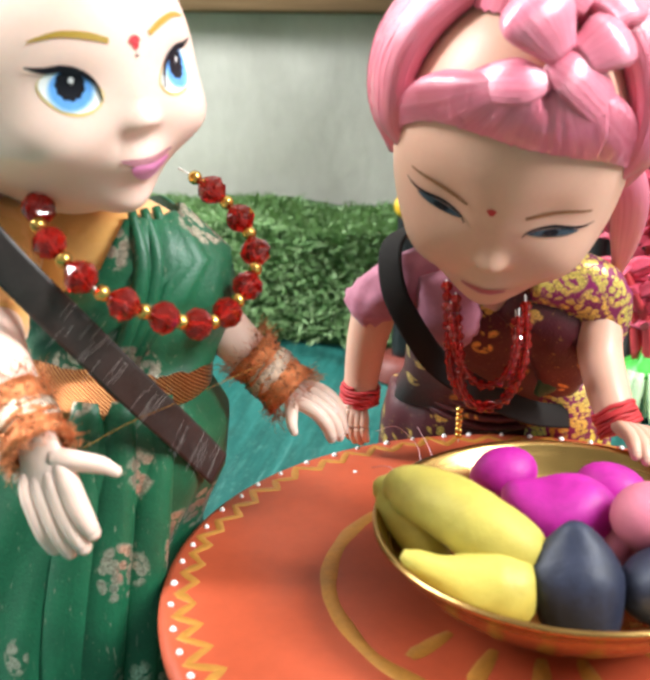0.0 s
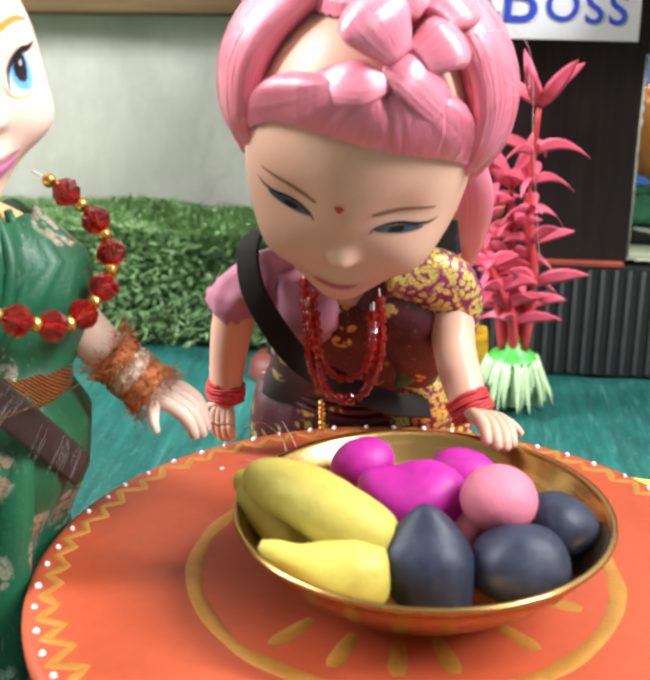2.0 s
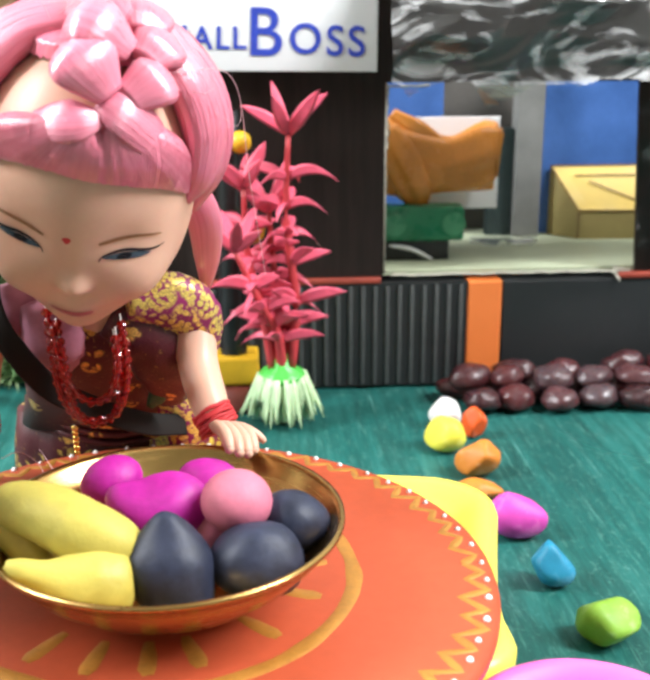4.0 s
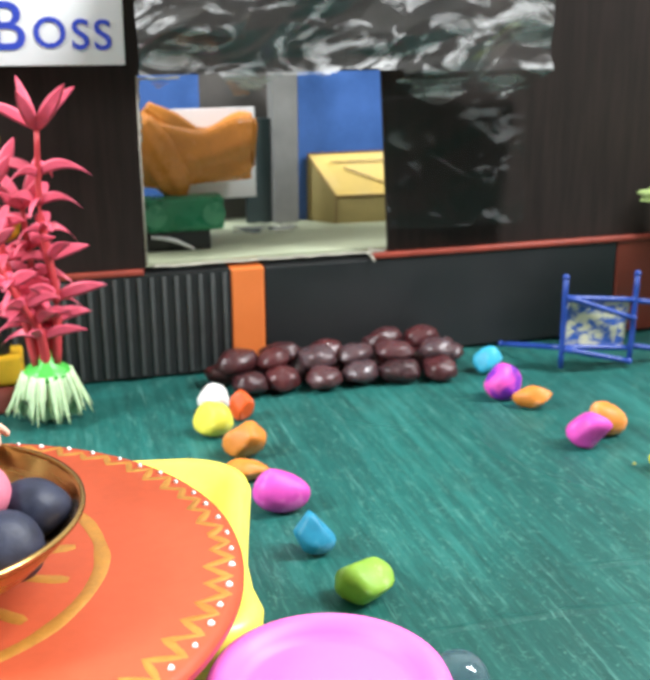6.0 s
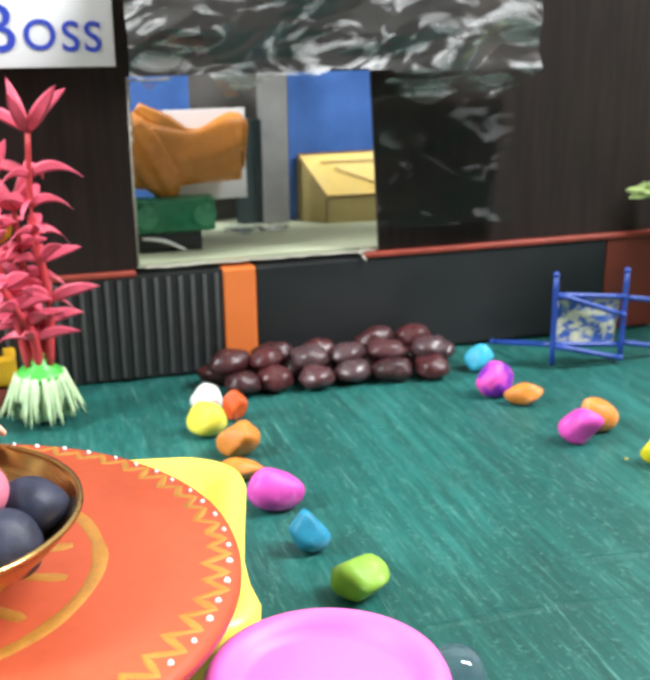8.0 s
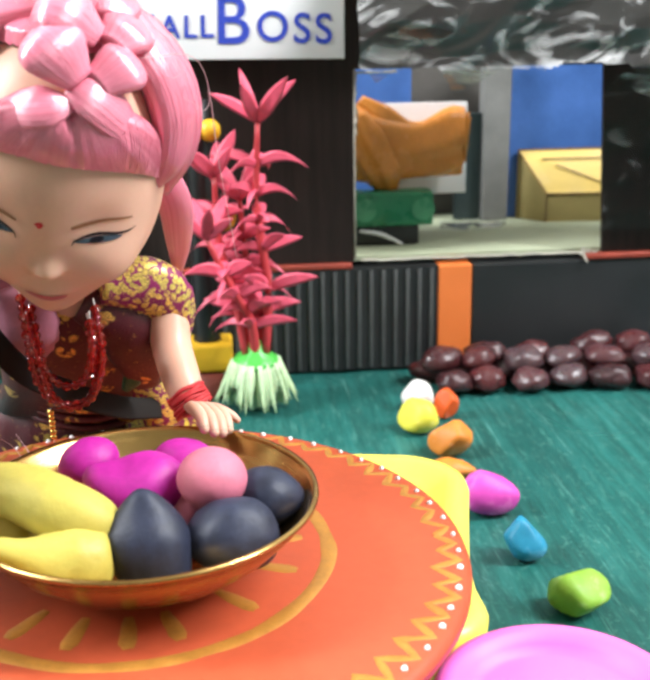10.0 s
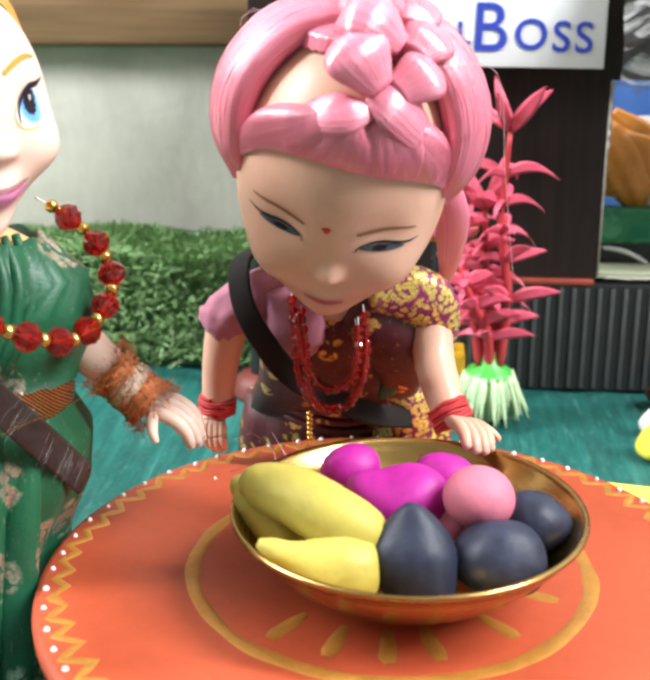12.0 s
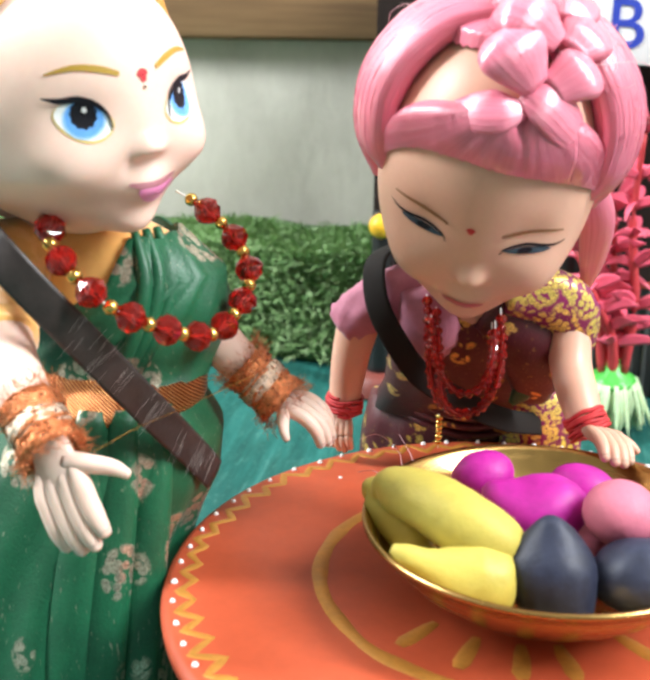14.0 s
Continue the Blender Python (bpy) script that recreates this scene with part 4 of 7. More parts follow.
def toy_tree():
    t = thing("toy_tree", (0.4440, 0.515, 0), "plastic toy tree with a red-brown trunk and flat lime leaves", "toy tree")
    bm = bmesh.new()
    tube(bm, [(0, 0, 0), (-0.004, 0, 0.03), (-0.014, 0, 0.055), (-0.026, 0, 0.080), (-0.0315, 0, 0.1035)], [0.0075, 0.0052, 0.0042, 0.0034, 0.0014], 12, 5, wob=0.15)
    part("trunk", bm, TRUNK_RED, t)
    for pts in (((-0.023, 0, 0.072), (-0.030, 0, 0.079), (-0.0325, 0, 0.088)), ((-0.025, 0, 0.078), (-0.021, 0.002, 0.088), (-0.018, 0.003, 0.094)), ((-0.005, 0, 0.032), (-0.016, 0, 0.036), (-0.024, 0, 0.042))):
        bm = bmesh.new()
        tube(bm, pts, [0.0032, 0.0026, 0.0016], 9, 4)
        part("branch", bm, TRUNK_RED, t)
    bm = bmesh.new()
    lathe(bm, [(0.0, 0.006), (0.010, 0.005), (0.016, 0.002), (0.018, 0.0)], 24)
    part("base", bm, BASE_BROWN, t)

    def spray(cx, cz, w, d, h, seed):
        bm = bmesh.new()
        rnd = random.Random(seed)
        n = int(w * 5200)
        for _ in range(n):
            a, r = rnd.uniform(0, 2 * math.pi), math.sqrt(rnd.random())
            x, y = cx + w * r * math.cos(a), d * r * math.sin(a)
            z = cz + h * (rnd.random() - 0.5) - 0.0015 * r
            s = rnd.uniform(0.0036, 0.0066)
            q = Euler((rnd.uniform(-0.3, 0.3), rnd.uniform(-0.2, 0.2), rnd.uniform(0, 6.3))).to_matrix()
            ring = [bm.verts.new(Vector((x, y, z)) + q @ Vector((s * math.cos(u) * 1.3, s * 0.75 * math.sin(u), 0.0004 * k))) for k in (0,) for u in [v * math.pi / 3 for v in range(6)]]
            top = [bm.verts.new(v.co + q @ Vector((0, 0, 0.0006))) for v in ring]
            ring_faces(bm, [ring, top])
        return part("leaf_layer", bm, LEAF_LIME, t, "ragged layer of lime leaves", False)
    spray(-0.034, 0.093, 0.046, 0.016, 0.0065, 5)
    spray(-0.022, 0.052, 0.036, 0.014, 0.0065, 6)
    spray(0.010, 0.100, 0.030, 0.016, 0.010, 7)
    return t


toy_tree()


def blue_chair():
    c = thing("blue_chair", (0.3293, 0.4979, 0), "tipped-over blue wire toy chair with a flaking cream seat", "toy chair")
    inv = Matrix.Translation((-0.3293, -0.4979, 0))

    def rod(name, a, b, r=0.0016):
        bm = bmesh.new()
        tube(bm, [a, [(a[k] + b[k]) / 2 for k in range(3)], b], [r, r, r * 0.95], 9, 3, wob=0.08)
        blob(bm, b, (r * 1.25,) * 3, (0, 0, 0), 0, 10)
        o = part(name, bm, BLUE_PAINT, c)
        o.matrix_parent_inverse = inv
    Y = 0.4979
    rod("side_rail", (0.3073, Y, 0.0010), (0.3071, Y, 0.0530))
    rod("side_rail", (0.3498, Y - 0.001, 0.0016), (0.3513, Y, 0.0520))
    rod("cross_bar", (0.3078, Y, 0.0415), (0.3498, Y, 0.0370))
    rod("cross_bar", (0.3078, Y, 0.0130), (0.3498, Y, 0.0088))
    rod("brace", (0.3083, Y - 0.001, 0.0420), (0.3483, Y - 0.004, 0.0275))
    rod("brace", (0.3083, Y - 0.001, 0.0120), (0.3478, Y - 0.004, 0.0022))
    rod("leg", (0.3513, Y, 0.0365), (0.3923, Y + 0.004, 0.0285))
    rod("leg", (0.3503, Y, 0.0100), (0.3863, Y + 0.002, 0.0022))
    rod("leg", (0.3078, Y + 0.001, 0.0125), (0.2923, Y + 0.046, 0.0022))
    bm = bmesh.new()
    m = pose(0.3288, Y + 0.0022, 0.0250, 0, 5.5, 0)
    add_box(bm, (-0.0190, -0.0011, -0.0140), (0.0190, 0.0011, 0.0140), 0.0006, m)
    seat = part("seat", bm, flaked_blue(), c, "blue seat with flaked cream print", False)
    seat.matrix_parent_inverse = inv
    return c


def flaked_blue():
    m, nt, b = nodes_of("flaked_blue_paint")
    v = coords(nt, (1, 1, 1.6))
    n = noise_tex(nt, v, 160, 5, 0.7)
    c = ramp(nt, n, [(0.46, (0.03, 0.10, 0.42)), (0.53, (0.62, 0.60, 0.42))])
    nt.links.new(c, b.inputs["Base Color"])
    b.inputs["Roughness"].default_value = 0.5
    bump(nt, b, n, 0.4, 0.0005)
    return m


blue_chair()


# ---------------------------------------------------------------- grass bank
def grass_bank():
    g = thing("grass_bank", (-0.30, 0.62, 0), "thick bank of green artificial grass against the wall", "grass", "", "stuff")
    x0, x1 = -0.75, -0.085

    def top(x):
        return 0.058 + 0.006 * noise.noise(Vector((x * 18, 0, 0)))

    def shape(x, s):
        # s from 0 at the foot to 1 at the back of the top
        y = 0.575 + 0.012 * math.sin(min(s / 0.7, 1) * 1.5) + max(0, s - 0.7) * 0.22
        z = top(x) * min(1, s / 0.7) ** 0.8
        return Vector((x, y + 0.004 * noise.noise(Vector((x * 30, s * 4, 2))), z))
    bm = bmesh.new()
    rows = []
    for j in range(15):
        rows.append([bm.verts.new(shape(x0 + (x1 - x0) * i / 70, j / 14)) for i in range(71)])
    ring_faces(bm, rows, 0, False)
    back = [bm.verts.new((v.co.x, 0.68, v.co.z)) for v in rows[-1]]
    foot = [bm.verts.new((v.co.x, 0.68, 0.0)) for v in rows[-1]]
    ring_faces(bm, [rows[-1], back, foot, rows[0]], 0, False)
    o = part("backing_mat", bm, surface("dark_green_mat", (0.09, 0.19, 0.06), 0.8, vary=0.3), g)
    o.matrix_parent_inverse = Matrix.Translation((0.30, -0.62, 0))
    rnd = random.Random(4)
    verts, faces = [], []
    for _ in range(46000):
        x, s = rnd.uniform(x0, x1 + 0.004), rnd.random() ** 0.8
        p = shape(x, s)
        out = Vector((rnd.uniform(-0.9, 0.9), -1.0 + 0.6 * s + rnd.uniform(-0.5, 0.5), 0.2 + 0.9 * s + rnd.uniform(-0.4, 0.8))).normalized()
        ln = rnd.uniform(0.005, 0.0135)
        side = out.cross(Vector((rnd.uniform(-1, 1), rnd.uniform(-1, 1), 1))).normalized() * rnd.uniform(0.0004, 0.0010)
        bend = Vector((rnd.uniform(-0.3, 0.3), -0.2, -0.35 * rnd.random())) * ln
        k = len(verts)
        a, b, c = p, p + out * ln * 0.55, p + out * ln + bend
        verts += [a - side, a + side, b + side, b - side, c]
        faces += [(k, k + 1, k + 2, k + 3), (k + 3, k + 2, k + 4)]
    me = bpy.data.meshes.new("blades")
    me.from_pydata([tuple(v) for v in verts], [], faces)
    me.materials.append(GRASS)
    o = new("blades", me)
    o.parent = g
    o.matrix_parent_inverse = Matrix.Translation((0.30, -0.62, 0))
    return g


grass_bank()


# ---------------------------------------------------------------- lamp posts by the house
def ball_post(x, y, balls, base, height):
    p = thing("ornament_post", (x, y, 0), "black toy post with yellow ball ornaments on a red-brown base", "toy post", "ornament posts")
    bm = bmesh.new()
    tube(bm, [(0, 0, 0.004), (0, 0, height * 0.5), (0, 0, height)], [0.0075, 0.0065, 0.0055], 14, 4)
    part("post", bm, BLACK_TOY, p)
    bm = bmesh.new()
    lathe(bm, [(0, 0.012), (0.012, 0.011), (0.016, 0.007), (0.017, 0.0)], 28)
    part("base", bm, BASE_BROWN, p)
    if base:
        bm = bmesh.new()
        add_box(bm, (-0.013, -0.011, 0.012), (0.013, 0.011, 0.027), 0.002)
        part("yellow_block", bm, YELLOW_BALL, p, "yellow block above the base")
    for bx, bz, r in balls:
        bm = bmesh.new()
        blob(bm, (bx, -0.008, bz), (r, r, r), (0, 0, 0), 0, 20, 0.05, 300, bx * 99)
        part("ball", bm, YELLOW_BALL, p, "yellow ball ornament")
    return p


ball_post(0.006, 0.535, ((-0.004, 0.135, 0.0062), (0.006, 0.136, 0.0055), (-0.006, 0.092, 0.0070), (0.010, 0.093, 0.0075)), True, 0.150)
ball_post(-0.086, 0.535, ((0.000, 0.0895, 0.0062),), False, 0.095)


# ---------------------------------------------------------------- red plant
def red_plant():
    p = thing("plastic_plant", (0.030, 0.508, 0), "red plastic aquarium plant with a pale green root tuft", "plant")
    rnd = random.Random(11)

    def leaf(base, way, ln, w, droop):
        bm = bmesh.new()
        way = Vector(way).normalized()
        side = way.cross(Vector((0, -1, 0.3))).normalized()
        nrm = side.cross(way)
        rows = []
        n = 8
        for i in range(n + 1):
            t = i / n
            c = Vector(base) + way * ln * t + Vector((0, 0, -droop * ln * t * t))
            ww = w * (math.sin(math.pi * min(1, 0.12 + 0.88 * t)) ** 0.8) * (1 if t < 0.98 else 0.15)
            rows.append([bm.verts.new(c + side * ww * a + nrm * (0.0004 * b + 0.25 * ww * (abs(a) - 0.3))) for a, b in ((-1, 0), (-0.5, 1), (0, 1.4), (0.5, 1), (1, 0), (0.5, -1), (0, -0.6), (-0.5, -1))])
        ring_faces(bm, rows)
        part("leaf", bm, LEAF_RED, p)
    stems = [[(0.004, 0, 0.026), (0.007, 0, 0.060), (0.003, 0.001, 0.100), (0.0045, 0, 0.142)],
             [(-0.004, 0.001, 0.026), (-0.009, 0.002, 0.055), (-0.016, 0.004, 0.085), (-0.017, 0.004, 0.116)],
             [(0.000, -0.001, 0.026), (-0.002, -0.004, 0.045), (-0.010, -0.008, 0.062), (-0.022, -0.008, 0.088)],
             [(0.002, 0.003, 0.026), (0.002, 0.006, 0.05), (-0.003, 0.008, 0.075), (-0.005, 0.008, 0.104)]]
    for k, s in enumerate(stems):
        bm = bmesh.new()
        tube(bm, s, [0.0030, 0.0024, 0.0018, 0.0012], 8, 5)
        part("stem", bm, STEM_RED, p)
        line = spline(s, 6)
        whorls = (6, 9, 11, 13, 15, 18) if k == 0 else (5, 8, 11, 14, 18)
        for j in whorls:
            j = min(j, len(line) - 1)
            top = j >= 17
            n = 4 if not top else 5
            ph = rnd.uniform(0, 6.3)
            for q in range(n):
                a = ph + 2 * math.pi * q / n + rnd.uniform(-0.4, 0.4)
                rise = rnd.uniform(0.55, 1.1) if not top else rnd.uniform(0.6, 1.6)
                leaf(line[j], (math.cos(a), 0.8 * math.sin(a), rise), rnd.uniform(0.021, 0.033) * (1.0 if k == 0 else 0.85), rnd.uniform(0.0025, 0.0038), rnd.uniform(0.25, 0.95) if not top else rnd.uniform(-0.1, 0.25))
    bm = bmesh.new()
    lathe(bm, [(0.0, 0.034), (0.003, 0.034), (0.0045, 0.028), (0.0100, 0.0255), (0.0122, 0.0225), (0.0112, 0.020), (0.0, 0.020)], 26)
    for v in bm.verts:
        v.co.z += 0.0022 * noise.noise(v.co * 400)
    part("collar", bm, COLLAR_GREEN, p, "bright green collar")
    bm = bmesh.new()
    for k in range(190):
        a, r = rnd.uniform(0, 2 * math.pi), rnd.uniform(0.55, 1.0)
        x, y = math.cos(a), math.sin(a)
        ro = 0.013 + 0.010 * r * rnd.random()
        tube(bm, [(x * 0.0115 * r, y * 0.0115 * r, 0.0235), (x * 0.016 * r, y * 0.016 * r, 0.013), (x * ro * max(r, 0.5), y * ro * max(r, 0.5), rnd.uniform(0.0005, 0.005))],
             [0.0015, 0.0013, 0.0003], 5, 3)
    lathe(bm, [(0.0, 0.0008), (0.0085, 0.0008), (0.0105, 0.010), (0.0105, 0.021), (0, 0.021)], 24)
    part("root_tuft", bm, ROOT_PALE, p, "pale green-white root fringe")
    return p


red_plant()


# ---------------------------------------------------------------- pebbles
def pebble(x, y, w, d, h, lean, peak, taper_x, mat, words, seed, rz=-20):
    """A tumbled stone: lean shears its top sideways, peak draws it to a ridge, taper_x thins one end."""
    bm = bmesh.new()
    rr = random.Random(seed)
    cuts = [(Vector((rr.uniform(-1, 1), rr.uniform(-1, 1), rr.uniform(-0.8, 1))).normalized(), rr.uniform(0.62, 0.86)) for _ in range(9)]

    def shape(v):
        for n, lim in cuts:
            o = v.dot(n) - lim
            if o > 0:
                v = v - n * o * 0.85
        t = (v.z + 1) / 2
        k = 1 - peak * t
        q = 1 - taper_x * v.x
        return Vector((v.x * k + lean * t, v.y * k * q, v.z * (q if v.z > 0 else 1.0)))
    blob(bm, (0, 0, 0), (0.01, 0.01, 0.01), (0, 0, 0), 0, 32, 0.05, 130, seed, shape)
    bmesh.ops.smooth_vert(bm, verts=bm.verts, factor=0.5, use_axis_x=True, use_axis_y=True, use_axis_z=True)
    lo = [min(v.co[k] for v in bm.verts) for k in range(3)]
    hi = [max(v.co[k] for v in bm.verts) for k in range(3)]
    for v in bm.verts:
        c = [(v.co[k] - lo[k]) / (hi[k] - lo[k]) for k in range(3)]
        # a stone sits a little into its own flattened underside
        v.co = Vector(((c[0] - 0.5) * w, (c[1] - 0.5) * d, max(0.0, c[2] * 1.06 - 0.06) * h))
    ob = solid("pebble", bm, mat, words, "pebble", "painted pebbles")
    ob.matrix_basis = pose(x, y, -0.0004, 0, 0, rz)
    return ob


PEB = {"white": stone_coat("white_pebble", (0.78, 0.76, 0.72)), "red": stone_coat("vermilion_pebble", (0.72, 0.10, 0.015)),
       "lemon": stone_coat("lemon_pebble", (0.72, 0.65, 0.07)), "orange": stone_coat("orange_pebble", (0.62, 0.21, 0.03)),
       "magenta": stone_coat("magenta_pebble", (0.66, 0.07, 0.42)), "blue": stone_coat("blue_pebble", (0.02, 0.23, 0.38)),
       "green": stone_coat("green_pebble", (0.25, 0.45, 0.05)), "cyan": stone_coat("cyan_pebble", (0.04, 0.38, 0.56)),
       "two": stone_coat("two_tone_pebble", (0.74, 0.08, 0.46), (0.17, 0.02, 0.38)), "yellow": stone_coat("yellow_pebble", (0.70, 0.62, 0.012))}
for i, (x, y, w, d, h, lean, peak, thin, c, words) in enumerate((
        (0.1095, 0.4915, 0.0168, 0.0150, 0.0145, 0.0, 0.20, 0.0, "white", "glossy white tumbled pebble on the turquoise sheet"),
        (0.1212, 0.4774, 0.0125, 0.0120, 0.0148, -0.1, 0.15, 0.0, "red", "small glossy vermilion pebble beside the white one"),
        (0.1044, 0.4633, 0.0203, 0.0175, 0.0158, 0.25, 0.25, 0.0, "lemon", "lemon yellow tumbled pebble on the turquoise sheet"),
        (0.1136, 0.4349, 0.0205, 0.0170, 0.0163, 0.35, 0.35, -0.25, "orange", "angular orange pebble on the turquoise sheet"),
        (0.1090, 0.4081, 0.0200, 0.0140, 0.0088, 0.0, 0.1, 0.0, "orange", "flat orange pebble half behind the magenta one"),
        (0.1166, 0.3758, 0.0237, 0.0190, 0.0178, -0.15, 0.15, 0.38, "magenta", "large pink-magenta tapered pebble"),
        (0.1204, 0.3384, 0.0160, 0.0160, 0.0156, -0.40, 0.10, 0.15, "blue", "glossy blue tumbled pebble"),
        (0.1275, 0.2998, 0.0210, 0.0175, 0.0142, 0.05, 0.10, 0.0, "green", "lime green tumbled pebble near the pink stool"),
        (0.2670, 0.5078, 0.0163, 0.0145, 0.0148, 0.35, 0.50, 0.0, "cyan", "cyan blue pebble at the end of the date pile"),
        (0.2575, 0.4673, 0.0198, 0.0165, 0.0184, -0.1, 0.05, 0.05, "two", "pebble half pink and half purple"),
        (0.2663, 0.4510, 0.0204, 0.0110, 0.0112, 0.1, 0.1, -0.45, "orange", "flat orange pebble lying on the sheet"),
        (0.2689, 0.3981, 0.0209, 0.0170, 0.0172, 0.05, 0.02, -0.05, "magenta", "round glossy magenta pebble"),
        (0.2854, 0.4092, 0.0182, 0.0155, 0.0155, -0.35, 0.25, 0.25, "orange", "orange pebble behind the magenta one"),
        (0.2912, 0.3635, 0.0205, 0.0160, 0.0174, 0.12, 0.62, 0.0, "yellow", "bright yellow wedge-shaped pebble"),
        (0.2873, 0.3182, 0.0180, 0.0160, 0.0200, 0.10, 0.25, 0.0, "magenta", "mottled pink upright pebble"))):
    pebble(x, y, w, d, h, lean, peak, thin, PEB[c], words, 31 + i)
bm = bmesh.new()
blob(bm, (0.2778, 0.3722, 0.0004), (0.0009, 0.0007, 0.0006), seg=8)
solid("crumb", bm, CLAY_YELLOW, "tiny ochre crumb on the sheet", "crumb")
bm = bmesh.new()
blob(bm, (0.1345, 0.2330, 0.0092), (0.0094, 0.0094, 0.0094), seg=32)
solid("glass_marble", bm, MARBLE, "large clear grey-blue glass marble", "marble")


# ---------------------------------------------------------------- heap of dates
def date_heap():
    rnd = random.Random(3)
    meshes = []
    for k in range(5):
        bm = bmesh.new()

        def shape(d, k=k):
            return d * (1 + 0.20 * noise.noise(d * 1.6 + Vector((k * 3, 0, 0)))) * (1 - 0.08 * d.x)
        blob(bm, (0, 0, 0), (0.0112, 0.0084, 0.0064), (0, 0, 0), 0, 24, 0.05, 200, k, shape)
        for v in bm.verts:
            v.co *= 1 + 0.006 * math.sin(5 * math.atan2(v.co.z, v.co.y) + 3 * math.sin(v.co.x * 500 + k))
        me = bpy.data.meshes.new("date")
        bm.normal_update()
        bm.to_mesh(me)
        bm.free()
        me.materials.append(DATE_GLOSS)
        for p in me.polygons:
            p.use_smooth = True
        meshes.append(me)
    spots = [(0.1246, 0.5300, 0), (0.1326, 0.5090, 0), (0.1511, 0.5115, 0), (0.1731, 0.5075, 0), (0.1946, 0.5100, 0), (0.2161, 0.5055, 0), (0.2376, 0.5035, 0),
             (0.1446, 0.5310, 0), (0.1666, 0.5280, 0), (0.1886, 0.5310, 0), (0.2116, 0.5260, 0), (0.2346, 0.5240, 0), (0.2526, 0.5290, 0),
             (0.1301, 0.5260, 1), (0.1486, 0.5235, 1), (0.1556, 0.5315, 1), (0.1726, 0.5195, 1), (0.1806, 0.5300, 1), (0.1946, 0.5215, 1), (0.2166, 0.5185, 1), (0.2416, 0.5155, 1),
             (0.2150, 0.5350, 1.3), (0.2376, 0.5330, 1.3)]
    for i, (x, y, lv) in enumerate(spots):
        o = new("date", meshes[i % 5])
        tagged(o, "dark red-brown glossy wrinkled date in a heap", "date", "heap of dates")
        o.matrix_basis = pose(x, y, 0.0060 + lv * 0.0072, rnd.uniform(-12, 12), rnd.uniform(-10, 10) * lv, rnd.uniform(-28, 28)) @ Matrix.Diagonal((rnd.uniform(0.85, 1.12), rnd.uniform(0.88, 1.15), rnd.uniform(0.82, 1.02), 1))


date_heap()


# ---------------------------------------------------------------- stools and table disc
def yellow_stool():
    s = thing("yellow_stool", (0.0241, 0.2653, 0), "bright yellow plastic toy stool under the round table top", "toy stool")

    def outline(w, grow):
        # square with rounded corners, the corners towards the pink stool bulging
        out = []
        for cx, cy, a0, r in ((w - 0.0225, w - 0.022, 0, 0.022), (-w + 0.022, w - 0.022, 90, 0.022), (-0.0385, -0.0290, 180, 0.0180), (0.0415, -0.0352, 270, 0.0165)):
            for k in range(13):
                a = radians(a0 + 90 * k / 12)
                out.append((cx + (r + grow) * math.cos(a), cy + (r + grow) * math.sin(a)))
        # the side runs in a little above the bulging corner
        out += [(0.0556 + grow, -0.0250), (0.0544 + grow, -0.0120), (0.0552 + grow, 0.0120)]
        return out
    bm = bmesh.new()
    rings = []
    for grow, z in ((-0.0020, 0.0440), (-0.0003, 0.0458), (0.0, 0.0515), (-0.0010, 0.0540), (-0.0035, 0.0552), (-0.0075, 0.0548), (-0.0110, 0.0520), (-0.0150, 0.0512)):
        rings.append([bm.verts.new((x, y, z)) for x, y in outline(0.0568, grow)])
    ring_faces(bm, rings)
    part("seat", bm, YELLOW_PLASTIC, s)
    for sx, sy in ((1, 1), (-1, 1), (-1, -1), (1, -1)):
        bm = bmesh.new()
        line = [(0.0380, 0.0380, 0.0460), (0.0385, 0.0385, 0.025), (0.0390, 0.0390, 0.006), (0.0395, 0.0395, 0.0)]
        tube(bm, [(sx * x, sy * y, z) for x, y, z in line], [0.0095, 0.0085, 0.0080, 0.0082], 20, 5)
        part("leg", bm, YELLOW_PLASTIC, s)
    s.rotation_euler = (0, 0, radians(-11))
    return s


yellow_stool()


def pink_stool():
    s = thing("pink_stool", (0.0806, 0.1820, 0), "bright pink plastic toy stool with a rounded raised rim", "toy stool")
    bm = bmesh.new()
    lathe(bm, [(0.0, 0.0515), (0.0185, 0.0515), (0.0200, 0.0519), (0.0214, 0.0536), (0.0232, 0.0555), (0.0252, 0.0561), (0.0270, 0.0552), (0.0281, 0.0530), (0.0280, 0.0506), (0.0265, 0.0492), (0.0, 0.0492)], 72)
    part("seat", bm, PINK_PLASTIC, s)
    bm = bmesh.new()
    lathe(bm, [(0.015, 0.0492), (0.012, 0.034), (0.013, 0.012), (0.019, 0.002), (0.020, 0.0)], 48)
    part("pedestal", bm, PINK_PLASTIC, s)
    return s


pink_stool()

TX, TY, TZ = -0.0133, 0.2326, 0.0678


